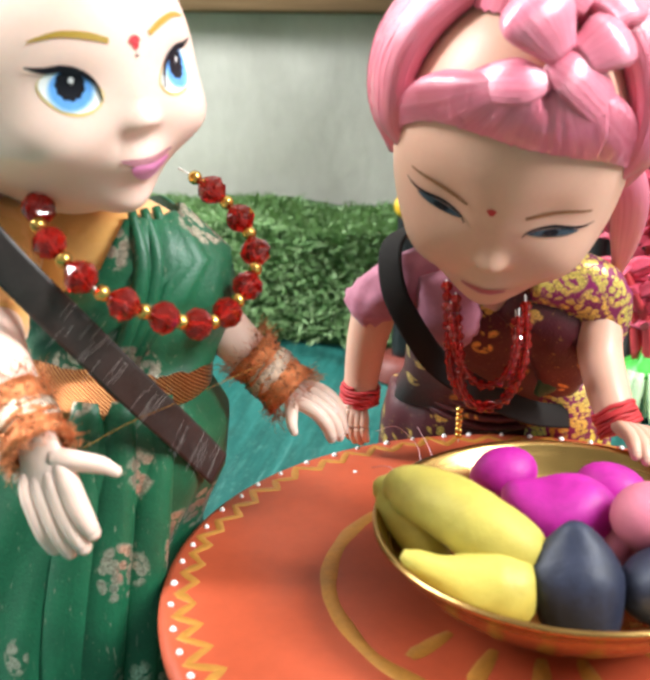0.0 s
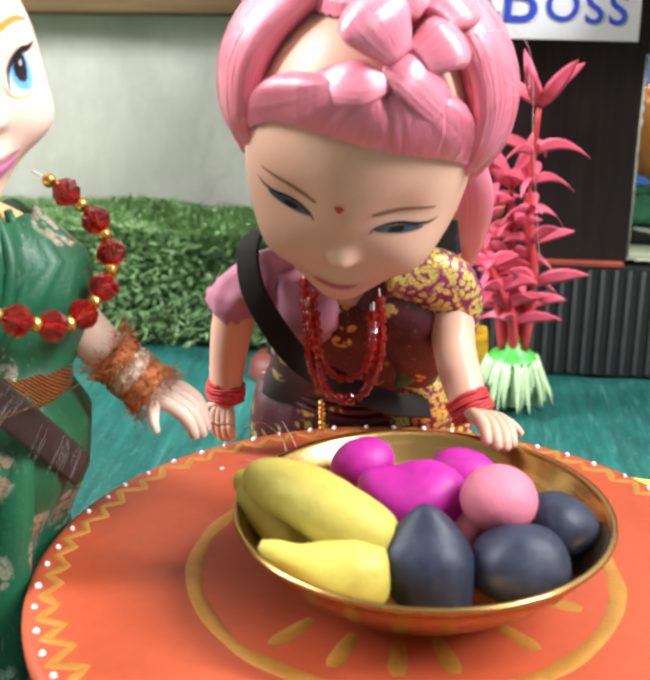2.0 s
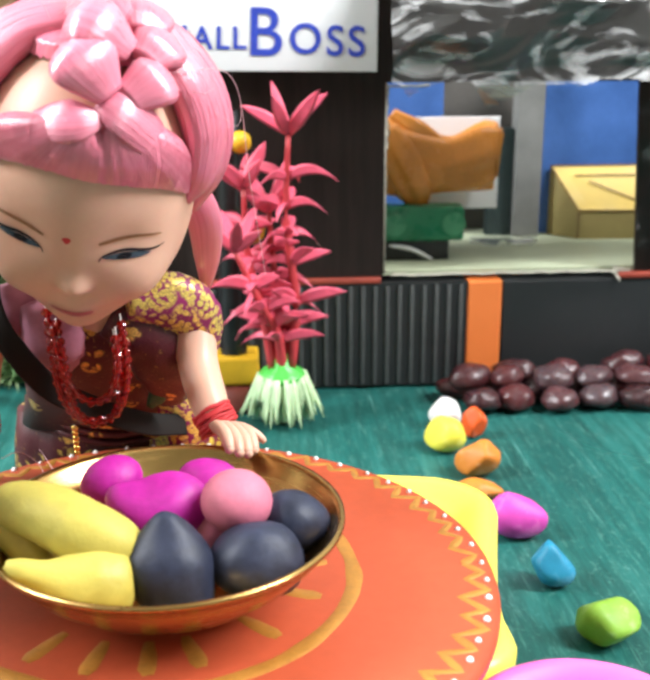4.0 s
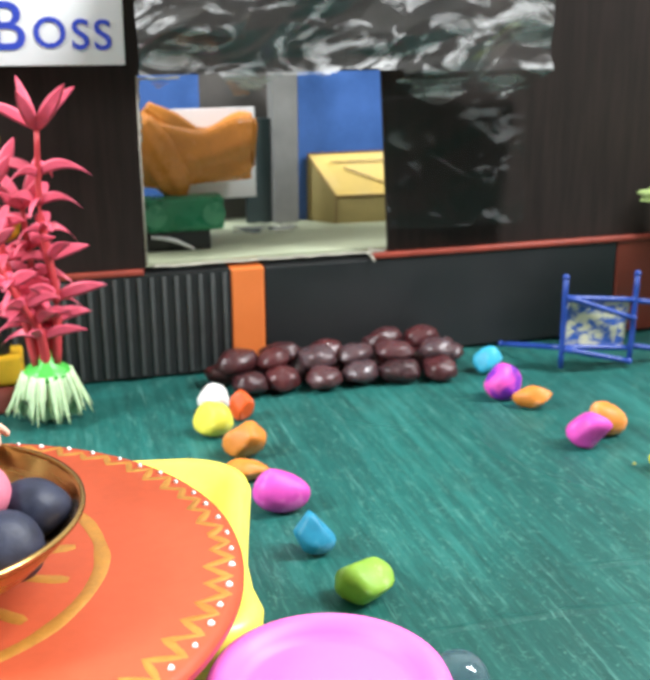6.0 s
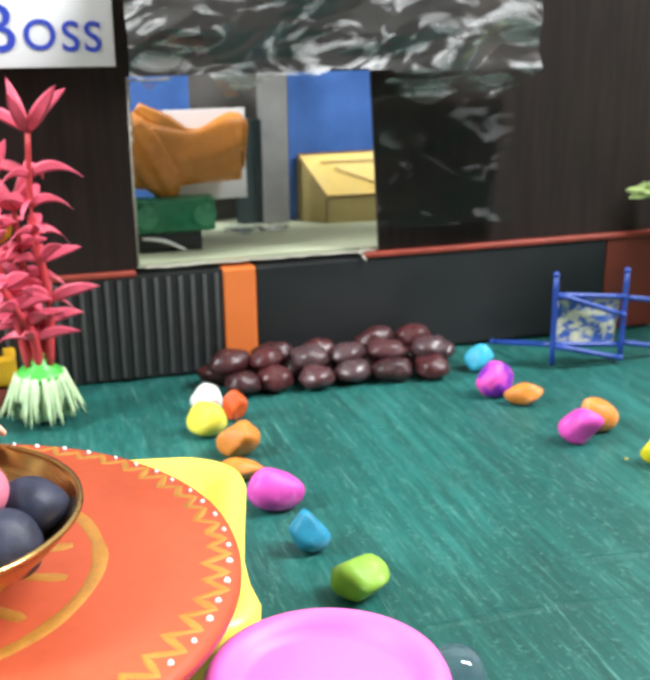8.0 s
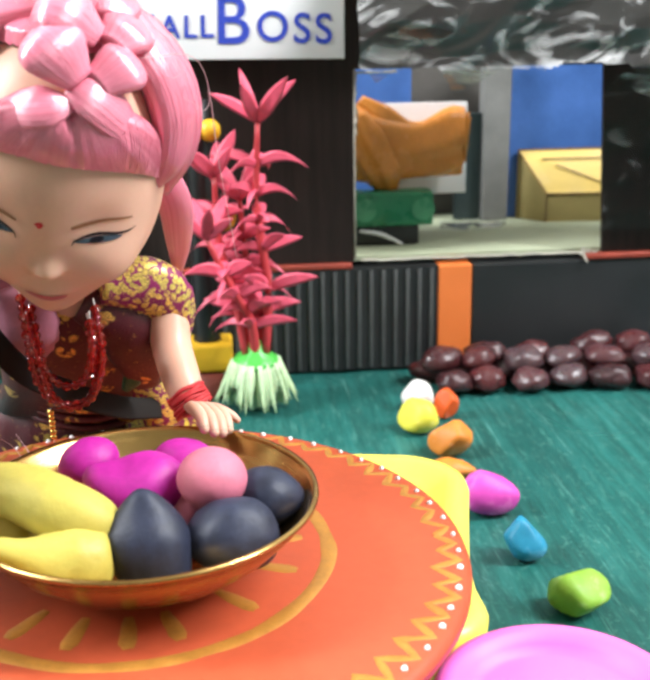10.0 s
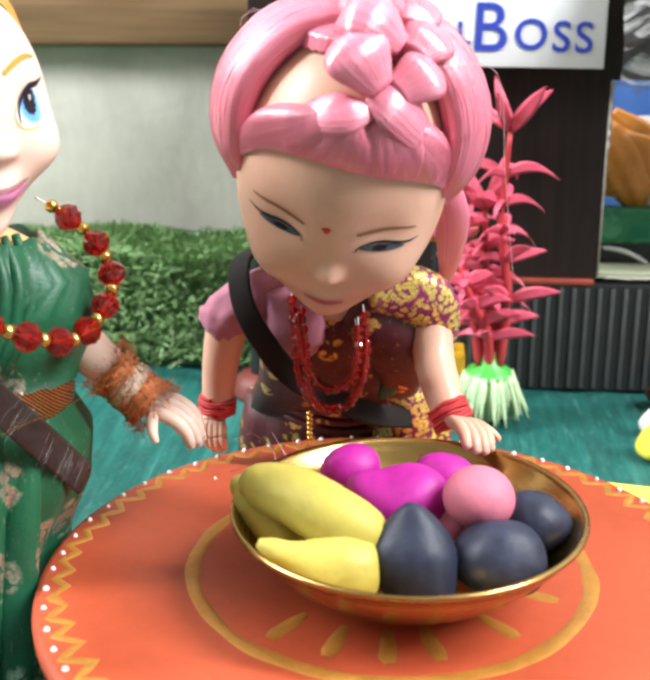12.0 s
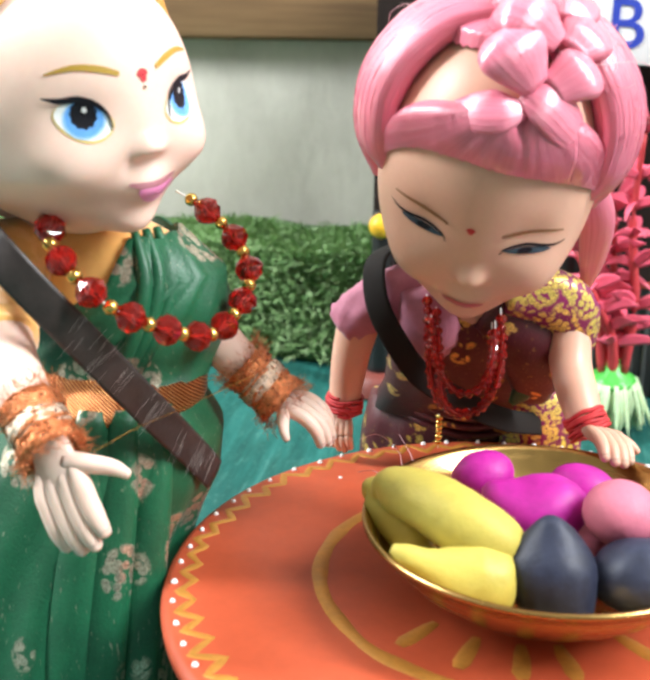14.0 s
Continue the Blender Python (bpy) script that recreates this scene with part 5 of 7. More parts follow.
def round_table():
    t = thing("round_table_top", (TX, TY, 0.056), "round orange lacquered board with gold zigzag border and white dots", "table top")
    h = TZ - 0.056
    bm = bmesh.new()
    lathe(bm, [(0.0, h), (0.04, h), (0.0816, h), (0.0833, h - 0.0008), (0.0838, h - 0.0022)], 160)
    part("board", bm, ORANGE_PAINT, t)
    bm = bmesh.new()
    lathe(bm, [(0.0838, h - 0.0022), (0.0837, h - 0.0040), (0.0816, h - 0.0052), (0.060, 0.0034), (0.0, 0.0030)], 160)
    part("edge", bm, RED_EDGE, t, "dark red painted edge")
    bm = bmesh.new()
    lathe(bm, [(0.030, 0.003), (0.031, 0.0005), (0.0, 0.0005)], 48)
    part("felt_pad", bm, BOX_BLACK, t)
    rnd = random.Random(8)
    n = 58

    def stroke(pts, ws, name="stroke", lift=0.00012):
        bm = bmesh.new()
        P = [Vector((x, y, 0)) for x, y in pts]
        rows = []
        for i, p in enumerate(P):
            d = (P[min(i + 1, len(P) - 1)] - P[max(i - 1, 0)]).normalized()
            s = Vector((-d.y, d.x, 0))
            rows.append([bm.verts.new(p + s * ws[i] * a + Vector((0, 0, h + lift * b))) for a, b in ((-1, 0), (-0.8, 1), (0, 1.25), (0.8, 1), (1, 0))])
        ring_faces(bm, rows, 0, False)
        return part(name, bm, GOLD_PAINT, t, "gold painted " + name.replace("_", " "))
    # zigzag: an in and out stroke a tooth, with a brush's uneven weight
    pts, ws = [], []
    for k in range(n * 2 + 1):
        a = 2 * math.pi * k / (n * 2) + rnd.uniform(-0.008, 0.008)
        r = (0.0802 if k % 2 else 0.0760 - 0.0022 * max(0.0, math.cos(a - 4.9))) + rnd.uniform(-0.0009, 0.0009)
        if k == n * 2:
            a, r = pts_a0 + 2 * math.pi, pts_r0
        if k == 0:
            pts_a0, pts_r0 = a, r
        pts.append((a, r))
    fine = []
    for (a0, r0), (a1, r1) in zip(pts, pts[1:]):
        for s in range(4):
            u = s / 4
            fine.append((a0 + (a1 - a0) * u, r0 + (r1 - r0) * u))
    fine.append(fine[0])
    stroke([(r * math.cos(a), r * math.sin(a)) for a, r in fine], [0.00100 + 0.0006 * noise.noise(Vector((k * 0.35, 0, 0))) for k in range(len(fine))], "zigzag_border")
    # ring
    ringp, ringw = [], []
    for k in range(121):
        a = 2 * math.pi * (k % 120) / 120
        r = 0.0480 + 0.0006 * noise.noise(Vector((math.cos(a) * 3, math.sin(a) * 3, 0)))
        ringp.append((r * math.cos(a) + 0.0011, r * math.sin(a) + 0.0010))
        ringw.append(0.0018 + 0.0007 * noise.noise(Vector((math.cos(a) * 5, math.sin(a) * 5, 7))))
    stroke(ringp, ringw, "ring", 0.00015)
    for deg in (-124, -105, -87, -72, -46, -20, 2, 24, 46, 68, 90, 112, 135):
        a = radians(deg)
        p = []
        for s in range(6):
            r = 0.0305 + 0.0125 * s / 5
            p.append((r * math.cos(a + 0.02 * noise.noise(Vector((deg, s * 0.4, 0)))), r * math.sin(a) + 0.002))
        stroke(p, [0.0010, 0.0015, 0.0018, 0.0019, 0.0020, 0.0011], "ray", 0.00015)
    dot = None
    for k in range(n):
        a = 2 * math.pi * k / n + rnd.uniform(-0.012, 0.012)
        if dot is None:
            bm = bmesh.new()
            lathe(bm, [(0.0, 0.0008), (0.0006, 0.0007), (0.00098, 0.0002), (0.0010, 0.0)], 12)
            dot = part("dot", bm, WHITE_PAINT, t, "white painted dot")
            o = dot
        else:
            o = dot.copy()
            scene.collection.objects.link(o)
        s = rnd.uniform(0.62, 0.92)
        rr = 0.0808 + rnd.uniform(-0.0004, 0.0003)
        o.matrix_basis = Matrix.Translation((rr * math.cos(a), rr * math.sin(a), h)) @ Matrix.Diagonal((s, s * rnd.uniform(0.8, 1.2), 1, 1))
    # stray spots of paint
    for x, y, r in ((-0.0504, 0.0466, 0.0006), (0.008, -0.055, 0.0007), (-0.038, 0.050, 0.0004)):
        o = dot.copy()
        scene.collection.objects.link(o)
        o.matrix_basis = Matrix.Translation((x, y, h)) @ Matrix.Diagonal((r / 0.001, r / 0.001, 0.5, 1))
    return t


round_table()

# ---------------------------------------------------------------- brass bowl and clay
BX, BY, BZ = -0.0080, 0.2219, TZ + 0.0006


def brass_bowl():
    bm = bmesh.new()
    outer = [(0.0, 0.0), (0.0125, 0.0), (0.0180, 0.0018), (0.0260, 0.0062), (0.0325, 0.0112), (0.0375, 0.0165), (0.0395, 0.0197), (0.0406, 0.0203), (0.0405, 0.0212), (0.0396, 0.0213), (0.0388, 0.0203)]
    inner = [(0.0365, 0.0168), (0.0318, 0.0122), (0.0252, 0.0073), (0.0175, 0.0030), (0.0, 0.0014)]
    lathe(bm, outer + inner, 128)
    ob = solid("brass_bowl", bm, BRASS, "shallow polished brass bowl holding clay fruit", "bowl")
    ob.location = (BX, BY, BZ)
    return ob


brass_bowl()


def clay(name, build, mat, words):
    bm = bmesh.new()
    build(bm)
    bmesh.ops.translate(bm, vec=(0.0007, -0.0006, 0), verts=bm.verts)
    return solid(name, bm, mat, words, "clay fruit", "clay fruit in the bowl")


def taper(k, axis=2):
    def f(d):
        t = max(0.0, d[axis])
        s = 1 - k * t * t
        v = d.copy()
        for a in range(3):
            if a != axis:
                v[a] *= s
        return v
    return f


clay("clay_banana", lambda bm: tube(bm, [(-0.0468, 0.2200, 0.0925), (-0.0430, 0.2195, 0.0945), (-0.0340, 0.2140, 0.0950), (-0.0245, 0.2085, 0.0925), (-0.0170, 0.2080, 0.0885), (-0.0150, 0.2085, 0.0865)],
                                    [0.0012, 0.0050, 0.0066, 0.0070, 0.0058, 0.0012], 26, 7, wob=0.04), CLAY_YELLOW, "yellow clay fruit, long and bent, on top of others")
clay("clay_banana", lambda bm: tube(bm, [(-0.0495, 0.2235, 0.0905), (-0.0470, 0.2235, 0.0915), (-0.0420, 0.2200, 0.0880), (-0.0360, 0.2150, 0.0840), (-0.0320, 0.2130, 0.0825)],
                                    [0.0010, 0.0040, 0.0050, 0.0045, 0.0010], 22, 6, wob=0.04), CLAY_YELLOW, "yellow clay fruit lying under the long one")
clay("clay_pear", lambda bm: tube(bm, [(-0.0400, 0.1990, 0.0912), (-0.0375, 0.1990, 0.0900), (-0.0320, 0.1995, 0.0876), (-0.0240, 0.2015, 0.0845), (-0.0165, 0.2035, 0.0840), (-0.0140, 0.2040, 0.0840)],
                                  [0.0010, 0.0023, 0.0038, 0.0079, 0.0064, 0.0014], 26, 7, wob=0.03), CLAY_YELLOW, "yellow clay pear with a pinched tip")
clay("clay_plum", lambda bm: blob(bm, (-0.0234, 0.2450, 0.0880), (0.0078, 0.0066, 0.0060), (0, -18, 20), 0, 30, 0.04, 120, 1), CLAY_MAGENTA, "oval magenta clay fruit at the back of the bowl")
clay("clay_heart", lambda bm: blob(bm, (-0.0110, 0.2290, 0.0868), (0.0132, 0.0092, 0.0102), (0, 6, 6), 0, 40, 0.26, 85, 2.6, lambda d: Vector((d.x * (0.86 + 0.30 * d.z), d.y, d.z * (0.90 + 0.16 * abs(d.x))))),
     CLAY_MAGENTA, "large magenta clay lump, broad on top and narrower below")
clay("clay_plum", lambda bm: blob(bm, (0.0008, 0.2450, 0.0868), (0.0085, 0.0062, 0.0055), (0, 10, -15), 0, 30, 0.05, 120, 5), CLAY_MAGENTA, "small magenta clay fruit behind the pink ball")
clay("clay_ball", lambda bm: blob(bm, (0.0072, 0.2215, 0.0925), (0.0083, 0.0080, 0.0073), (0, 8, 0), 0, 36, 0.03, 90, 6), CLAY_PINK, "round dull pink clay ball on top")
clay("clay_ball", lambda bm: blob(bm, (0.0010, 0.2260, 0.0815), (0.0050, 0.0050, 0.0055), (0, 0, 0), 0, 24, 0.05, 90, 7), CLAY_PINK, "pink clay ball deep between the others")
clay("clay_fig", lambda bm: blob(bm, (-0.0072, 0.2050, 0.0850), (0.0098, 0.0080, 0.0128), (-8, -4, 0), 0, 36, 0.20, 80, 8, taper(0.42)), CLAY_NAVY, "dark navy clay fig standing with a pointed top")
clay("clay_fig", lambda bm: blob(bm, (0.0118, 0.2095, 0.0842), (0.0106, 0.0085, 0.0082), (0, 14, 10), 0, 36, 0.24, 85, 9), CLAY_NAVY, "dark navy clay lump leaning on the rim")
clay("clay_fig", lambda bm: blob(bm, (0.0208, 0.2235, 0.0862), (0.0088, 0.0078, 0.0066), (0, 12, 20), 0, 32, 0.22, 85, 10), CLAY_NAVY, "small dark navy clay lump at the rim")


# ---------------------------------------------------------------- dolls
class Head:
    """A round-cheeked vinyl head: places on it by angles (degrees) from the way the face looks."""

    def __init__(self, centre, n, lean, w, tall=1.13, deep=1.04, chin=0.10, jaw=0.26, nose=0.12, drop=0.0, brow=0.03, squeeze=1.0, shift=0.0):
        self.c, self.w = Vector(centre), w
        self.tall, self.deep, self.chin, self.jaw, self.nose = tall, deep, chin, jaw, nose
        self.drop, self.brow, self.squeeze, self.shift = drop, brow, squeeze, shift
        self.n = Vector(n).normalized()
        r = Vector((0, 0, 1)).cross(self.n).normalized()
        u = self.n.cross(r)
        a = radians(lean)
        self.r, self.u = r * math.cos(a) - u * math.sin(a), u * math.cos(a) + r * math.sin(a)

    def at(self, az, el, off=0.0):
        a, e = radians(az), radians(el)
        x, y, z = math.cos(e) * math.sin(a), math.sin(e), math.cos(e) * math.cos(a)

        def g(a0, e0, sa, se):
            return math.exp(-((az - a0) / sa) ** 2 - ((el - e0) / se) ** 2)
        k = 1.0
        k += 0.105 * (g(36, -20, 19, 12.5) + g(-36, -20, 19, 12.5))
        k += self.chin * g(0, -50, 26, 11)
        k += self.nose * g(0, -14.2 - self.drop, 6.0, 4.2) + 0.014 * g(0, -6, 6, 9)
        k += 0.030 * (g(5, -16.5 - self.drop, 4, 3.2) + g(-5, -16.5 - self.drop, 4, 3.2))
        k += 0.080 * g(0, -31.5, 15, 6)
        k -= 0.025 * g(0, -43.5, 18, 4) + 0.030 * g(0, -21.5, 9, 3.5)
        k -= 0.045 * (g(26, 1, 14, 9) + g(-26, 1, 14, 9))
        k += self.brow * g(0, 40, 60, 24)
        jaw = max(0.0, min(1.0, (-el - 22) / 45)) if z > -0.3 else 0.0
        sx, sy, sz = 1.0 - self.jaw * jaw, self.tall, self.deep
        w = self.w * k
        return self.c + self.r * (x * sx * w) + self.u * (y * sy * w) + self.n * (z * sz * w) + (self.r * x + self.u * y + self.n * z) * off

    def skin(self, bm, mi=0, seg=240, rows=168):
        rings = []
        for i in range(1, rows):
            el = -90 + 180 * i / rows
            rings.append([bm.verts.new(self.at(-180 + 360 * k / seg, el)) for k in range(seg)])
        ring_faces(bm, rings, mi)

    def patch(self, bm, az, el, fn, mi, off=0.00022, n=48, rings=8):
        """A painted spot: fn(angle) gives its edge as degrees (daz, del)."""
        rows = []
        for j in range(1, rings + 1):
            rows.append([bm.verts.new(self.at((az + fn(2 * math.pi * k / n)[0] * j / rings) * self.squeeze + self.shift, el + fn(2 * math.pi * k / n)[1] * j / rings, off)) for k in range(n)])
        mid = bm.verts.new(self.at(az * self.squeeze + self.shift, el, off))
        for k in range(n):
            bm.faces.new((mid, rows[0][k], rows[0][(k + 1) % n])).material_index = mi
        ring_faces(bm, rows, mi, True, (False, False))

    def line(self, bm, pts, widths, mi, off=0.00026, steps=8):
        """A painted stroke through (az, el) points, widths in degrees."""
        P = spline([(a, e, 0) for a, e in pts], steps)
        W = [v.x for v in spline([(w, 0, 0) for w in widths], steps)]
        rows = []
        for i, p in enumerate(P):
            d = (P[min(i + 1, len(P) - 1)] - P[max(i - 1, 0)]).normalized()
            rows.append([bm.verts.new(self.at((p.x - d.y * W[i] * s) * self.squeeze + self.shift, p.y + d.x * W[i] * s, off)) for s in (-1, 0, 1)])
        ring_faces(bm, rows, mi, False)


def oval(a, b):
    return lambda t: (a * math.cos(t), b * math.sin(t))


def palm(bm, wrist, way, back, size, curl, thumb, mi):
    """A small moulded doll palm with joined fingers and a thumb."""
    way, back = Vector(way).normalized(), Vector(back).normalized()
    side = way.cross(back).normalized()
    w = Vector(wrist)
    tube(bm, [w - way * 0.25 * size, w + way * 0.02 * size, w + way * 0.34 * size, w + way * 0.62 * size, w + way * 0.80 * size],
         [0.19 * size, 0.225 * size, 0.28 * size, 0.17 * size, 0.05 * size], 20, 6, mi, 0.46, back)
    for k, s in enumerate((-0.225, -0.078, 0.072, 0.21)):
        ln = (0.56, 0.66, 0.66, 0.58)[k] * size
        fan = side * (s * 0.06 * size)
        a = w + way * 0.30 * size + side * s * size * 0.95 + back * 0.045 * size
        root = a - way * 0.26 * size - side * s * size * 0.40 - back * 0.075 * size
        pts = [root, a, a + way * ln * 0.42 + fan * 0.5 - back * curl * ln * 0.06, a + way * ln * 0.75 + fan - back * curl * ln * 0.34, a + way * ln * 0.98 + fan * 1.1 - back * curl * ln * 0.80]
        tube(bm, pts, [0.060 * size, 0.098 * size, 0.106 * size, 0.098 * size, 0.080 * size], 14, 6, mi)
        blob(bm, pts[-1], (0.080 * size,) * 3, (0, 0, 0), mi, 14)
    s = thumb
    a = w + way * 0.12 * size + side * 0.12 * s * size
    pts = [a, a + side * s * 0.24 * size + way * 0.10 * size, a + side * s * 0.42 * size + way * 0.20 * size - back * 0.05 * size, a + side * s * 0.50 * size + way * 0.29 * size - back * 0.10 * size]
    tube(bm, pts, [0.11 * size, 0.095 * size, 0.078 * size, 0.056 * size], 14, 6, mi)
    blob(bm, pts[-1], (0.056 * size,) * 3, (0, 0, 0), mi, 14)


def lock(bm, head, path, radii, uv, mi, flat=0.6, seg=84):
    """A thick smooth lock of hair laid along (az, el) points on the head."""
    pts = [head.at(a, e, off - 0.0020 * abs(math.sin(radians(a))) * math.cos(radians(e))) for a, e, off in path]
    line = spline(pts, 8)
    rad = [v.x for v in spline([(r, 0, 0) for r in radii], 8)]
    rings = []
    for i, p in enumerate(line):
        t = (line[min(i + 1, len(line) - 1)] - line[max(i - 1, 0)]).normalized()
        n = (p - head.c).normalized()
        n = (n - t * n.dot(t)).normalized()
        s = t.cross(n)
        row = []
        for k in range(seg):
            a = 2 * math.pi * k / seg
            wv = 1 + 0.012 * math.sin(a * 5 + i * 0.08) + 0.006 * math.sin(a * 19 + i * 0.05)
            row.append(bm.verts.new(p + s * math.cos(a) * rad[i] * wv + n * math.sin(a) * rad[i] * flat * wv))
        rings.append(row)
    ring_faces(bm, rings, mi, True, (True, True), uv)
    # single fibres that lie on the lock
    rnd = random.Random(len(bm.verts))
    for _ in range(46):
        k0, drift = rnd.uniform(0, seg), rnd.uniform(-5, 5)
        i0, i1 = rnd.randrange(0, len(rings) // 3), rnd.randrange(2 * len(rings) // 3, len(rings))
        pts = []
        for i in range(i0, i1, 2):
            c = rings[i][int(k0 + drift * i / len(rings)) % seg].co
            pts.append(line[i] + (c - line[i]) * (1.004 + 0.012 * rnd.random()))
        fibre(bm, pts, 0.00005, rnd.random(), uv, mi)


def fibre(bm, pts, r, u, uv, mi):
    """A hair: a three-sided thread along pts."""
    rows = []
    for i, p in enumerate(pts):
        t = (pts[min(i + 1, len(pts) - 1)] - pts[max(i - 1, 0)]).normalized()
        a = t.orthogonal().normalized()
        b = t.cross(a)
        rows.append([bm.verts.new(p + (a * math.cos(q) + b * math.sin(q)) * r) for q in (0.0, 2.094, 4.189)])
    for f in ring_faces(bm, rows, mi, True, (False, False)):
        for lp in f.loops:
            lp[uv].uv = (u + 0.002 * (lp.index % 2), (lp.vert.co.z * 40) % 1.0)


def pink_haired_doll():
    mats = [SKIN_WARM, HAIR_PINK, BLOUSE_PINK, SARI_MAROON, BORDER_GOLD, STRAP_BLACK, LIP_ROSE, BROWN_BROW, EYE_GREY, EYE_DARK, BINDI, HAIR_LOOSE, MAUVE, SARI_GREEN]
    S, H, B, M, G, K, L, W, E, D, R, T, U, V = range(14)
    bm = bmesh.new()
    uv = bm.loops.layers.uv.new("UVMap")
    hd = Head((-0.0260, 0.2620, 0.1600), (-0.017, -0.902, -0.431), 7.8, 0.0260, 1.385, 1.096, 0.10, 0.13, 0.105, 2.0, 0.03, 0.91, -2.0)
    hd.skin(bm, S)
    # face paint
    def tip(a):
        return -0.045 * a
    for sx in (-1, 1):
        c = sx * 31
        hd.patch(bm, c, -2.6 + tip(c), lambda t: (14.0 * math.cos(t), (1.4 if math.sin(t) > 0 else 1.35) * math.copysign(abs(math.sin(t)) ** 1.3, math.sin(t)) + tip(14.0 * math.cos(t))), E)
        hd.patch(bm, sx * 29.5, -2.5 + tip(c), oval(4.4, 1.2), D, 0.00032)
        hd.line(bm, [(sx * a, e + tip(sx * a)) for a, e in ((15, -3.9), (17, -1.9), (23, -0.5), (31, -0.1), (41, -1.0), (48, -1.3), (54, -0.6))], [0.25, 0.35, 0.5, 0.6, 0.5, 0.4, 0.15], D, 0.00040)
        hd.line(bm, [(sx * a, e + tip(sx * a)) for a, e in ((15, 3.6), (24, 4.8), (36, 5.2), (52, 3.9))], [0.6, 0.85, 0.7, 0.3], W)
    hd.patch(bm, -2, 4.2, lambda t: (2.1 * math.cos(t) * (1.25 if math.sin(t) > 0 else 0.8), 1.3 * math.sin(t)), R)
    hd.patch(bm, 0, -32.4, lambda t: (14.0 * math.cos(t), (2.4 if math.sin(t) > 0 else 5.6) * math.copysign(abs(math.sin(t)) ** 1.2, math.sin(t)) + 0.8 * math.cos(t) ** 2), L, 0.0003)
    hd.line(bm, [(-12, -31.4), (-5, -32.8), (0, -32.5), (5, -32.8), (12, -31.4)], [0.15, 0.3, 0.35, 0.3, 0.15], U, 0.0004)
    # hair: cap at the back, rolls at the sides, twisted band over the brow, braid on top
    rings = []
    for i in range(26):
        row = []
        for k in range(72):
            az = -180 + 360 * k / 72
            front = min(1.0, max(0.0, (108 - abs(az)) / 22))
            edge = -45 + 50 * math.cos(radians(az) / 2) * (1 - front) + front * (105 + 14 * math.cos(radians(az)))
            el = edge + (89.5 - edge) * i / 25
            row.append(bm.verts.new(hd.at(az, el, 0.0010 + 0.0028 * min(1, i / 4) + 0.0005 * math.sin(az * 0.7) * (1 - i / 25))))
        rings.append(row)
    ring_faces(bm, rings, H, True, (False, True), uv)
    # swept fringe, brushed from the hairline up to the knot
    low = spline([(-74, 6, 0), (-57, 19, 0), (-38, 27, 0), (-16, 29.5, 0), (2, 28, 0), (20, 26, 0), (40, 21.5, 0), (58, 14.5, 0), (76, 4, 0)], 14)
    high = spline([(-78, 14, 0), (-64, 30, 0), (-46, 43, 0), (-20, 49, 0), (4, 52, 0), (18, 53, 0), (40, 47, 0), (63, 36, 0), (79, 16, 0)], 14)
    fringe = []
    for i, (p, q) in enumerate(zip(low, high)):
        s = i / (len(low) - 1)
        ends = min(1.0, 5 * s, 5 * (1 - s))
        row = []
        for j in range(29):
            k = j / 28
            az, el = p.x + (q.x - p.x) * k, p.y + (q.y - p.y) * k
            notch = math.exp(-((az - 12) / 4.0) ** 2) * max(0.0, k - 0.25) / 0.75
            puff = (math.sin(math.pi * min(1, 0.04 + 0.96 * k)) ** 0.55) * (0.0030 + 0.0036 * k)
            ang = math.atan2(el - 56, (az - 12) * 0.8)
            fine = 0.00011 * noise.noise(Vector((ang * 34, k * 0.8, 0))) + 0.00022 * noise.noise(Vector((ang * 9, k, 4)))
            rag = 0.8 * noise.noise(Vector((i * 1.9, 0, 7))) if j == 0 else 0.0
            row.append((bm.verts.new(hd.at(az, el + rag, 0.0004 + ends * (puff * (1 - 0.75 * notch) + fine))), ang / math.pi, k))
        fringe.append(row)
    for r0, r1 in zip(fringe, fringe[1:]):
        for j in range(28):
            cs = (r0[j], r1[j], r1[j + 1], r0[j + 1])
            f = bm.faces.new([c[0] for c in cs])
            f.material_index = H
            for lp, c in zip(f.loops, cs):
                lp[uv].uv = (c[1], c[2])
    # fibres of the fringe, drawn up to the knot
    rnd = random.Random(12)
    for _ in range(420):
        i = rnd.randrange(4, len(fringe) - 4)
        j0, j1 = rnd.randrange(0, 8), rnd.randrange(18, 28)
        pts = [hd.c + (fringe[i][j][0].co - hd.c) * (1.001 + 0.003 * rnd.random()) for j in range(j0, j1, 3)]
        fibre(bm, pts, 0.00005, rnd.random(), uv, H)
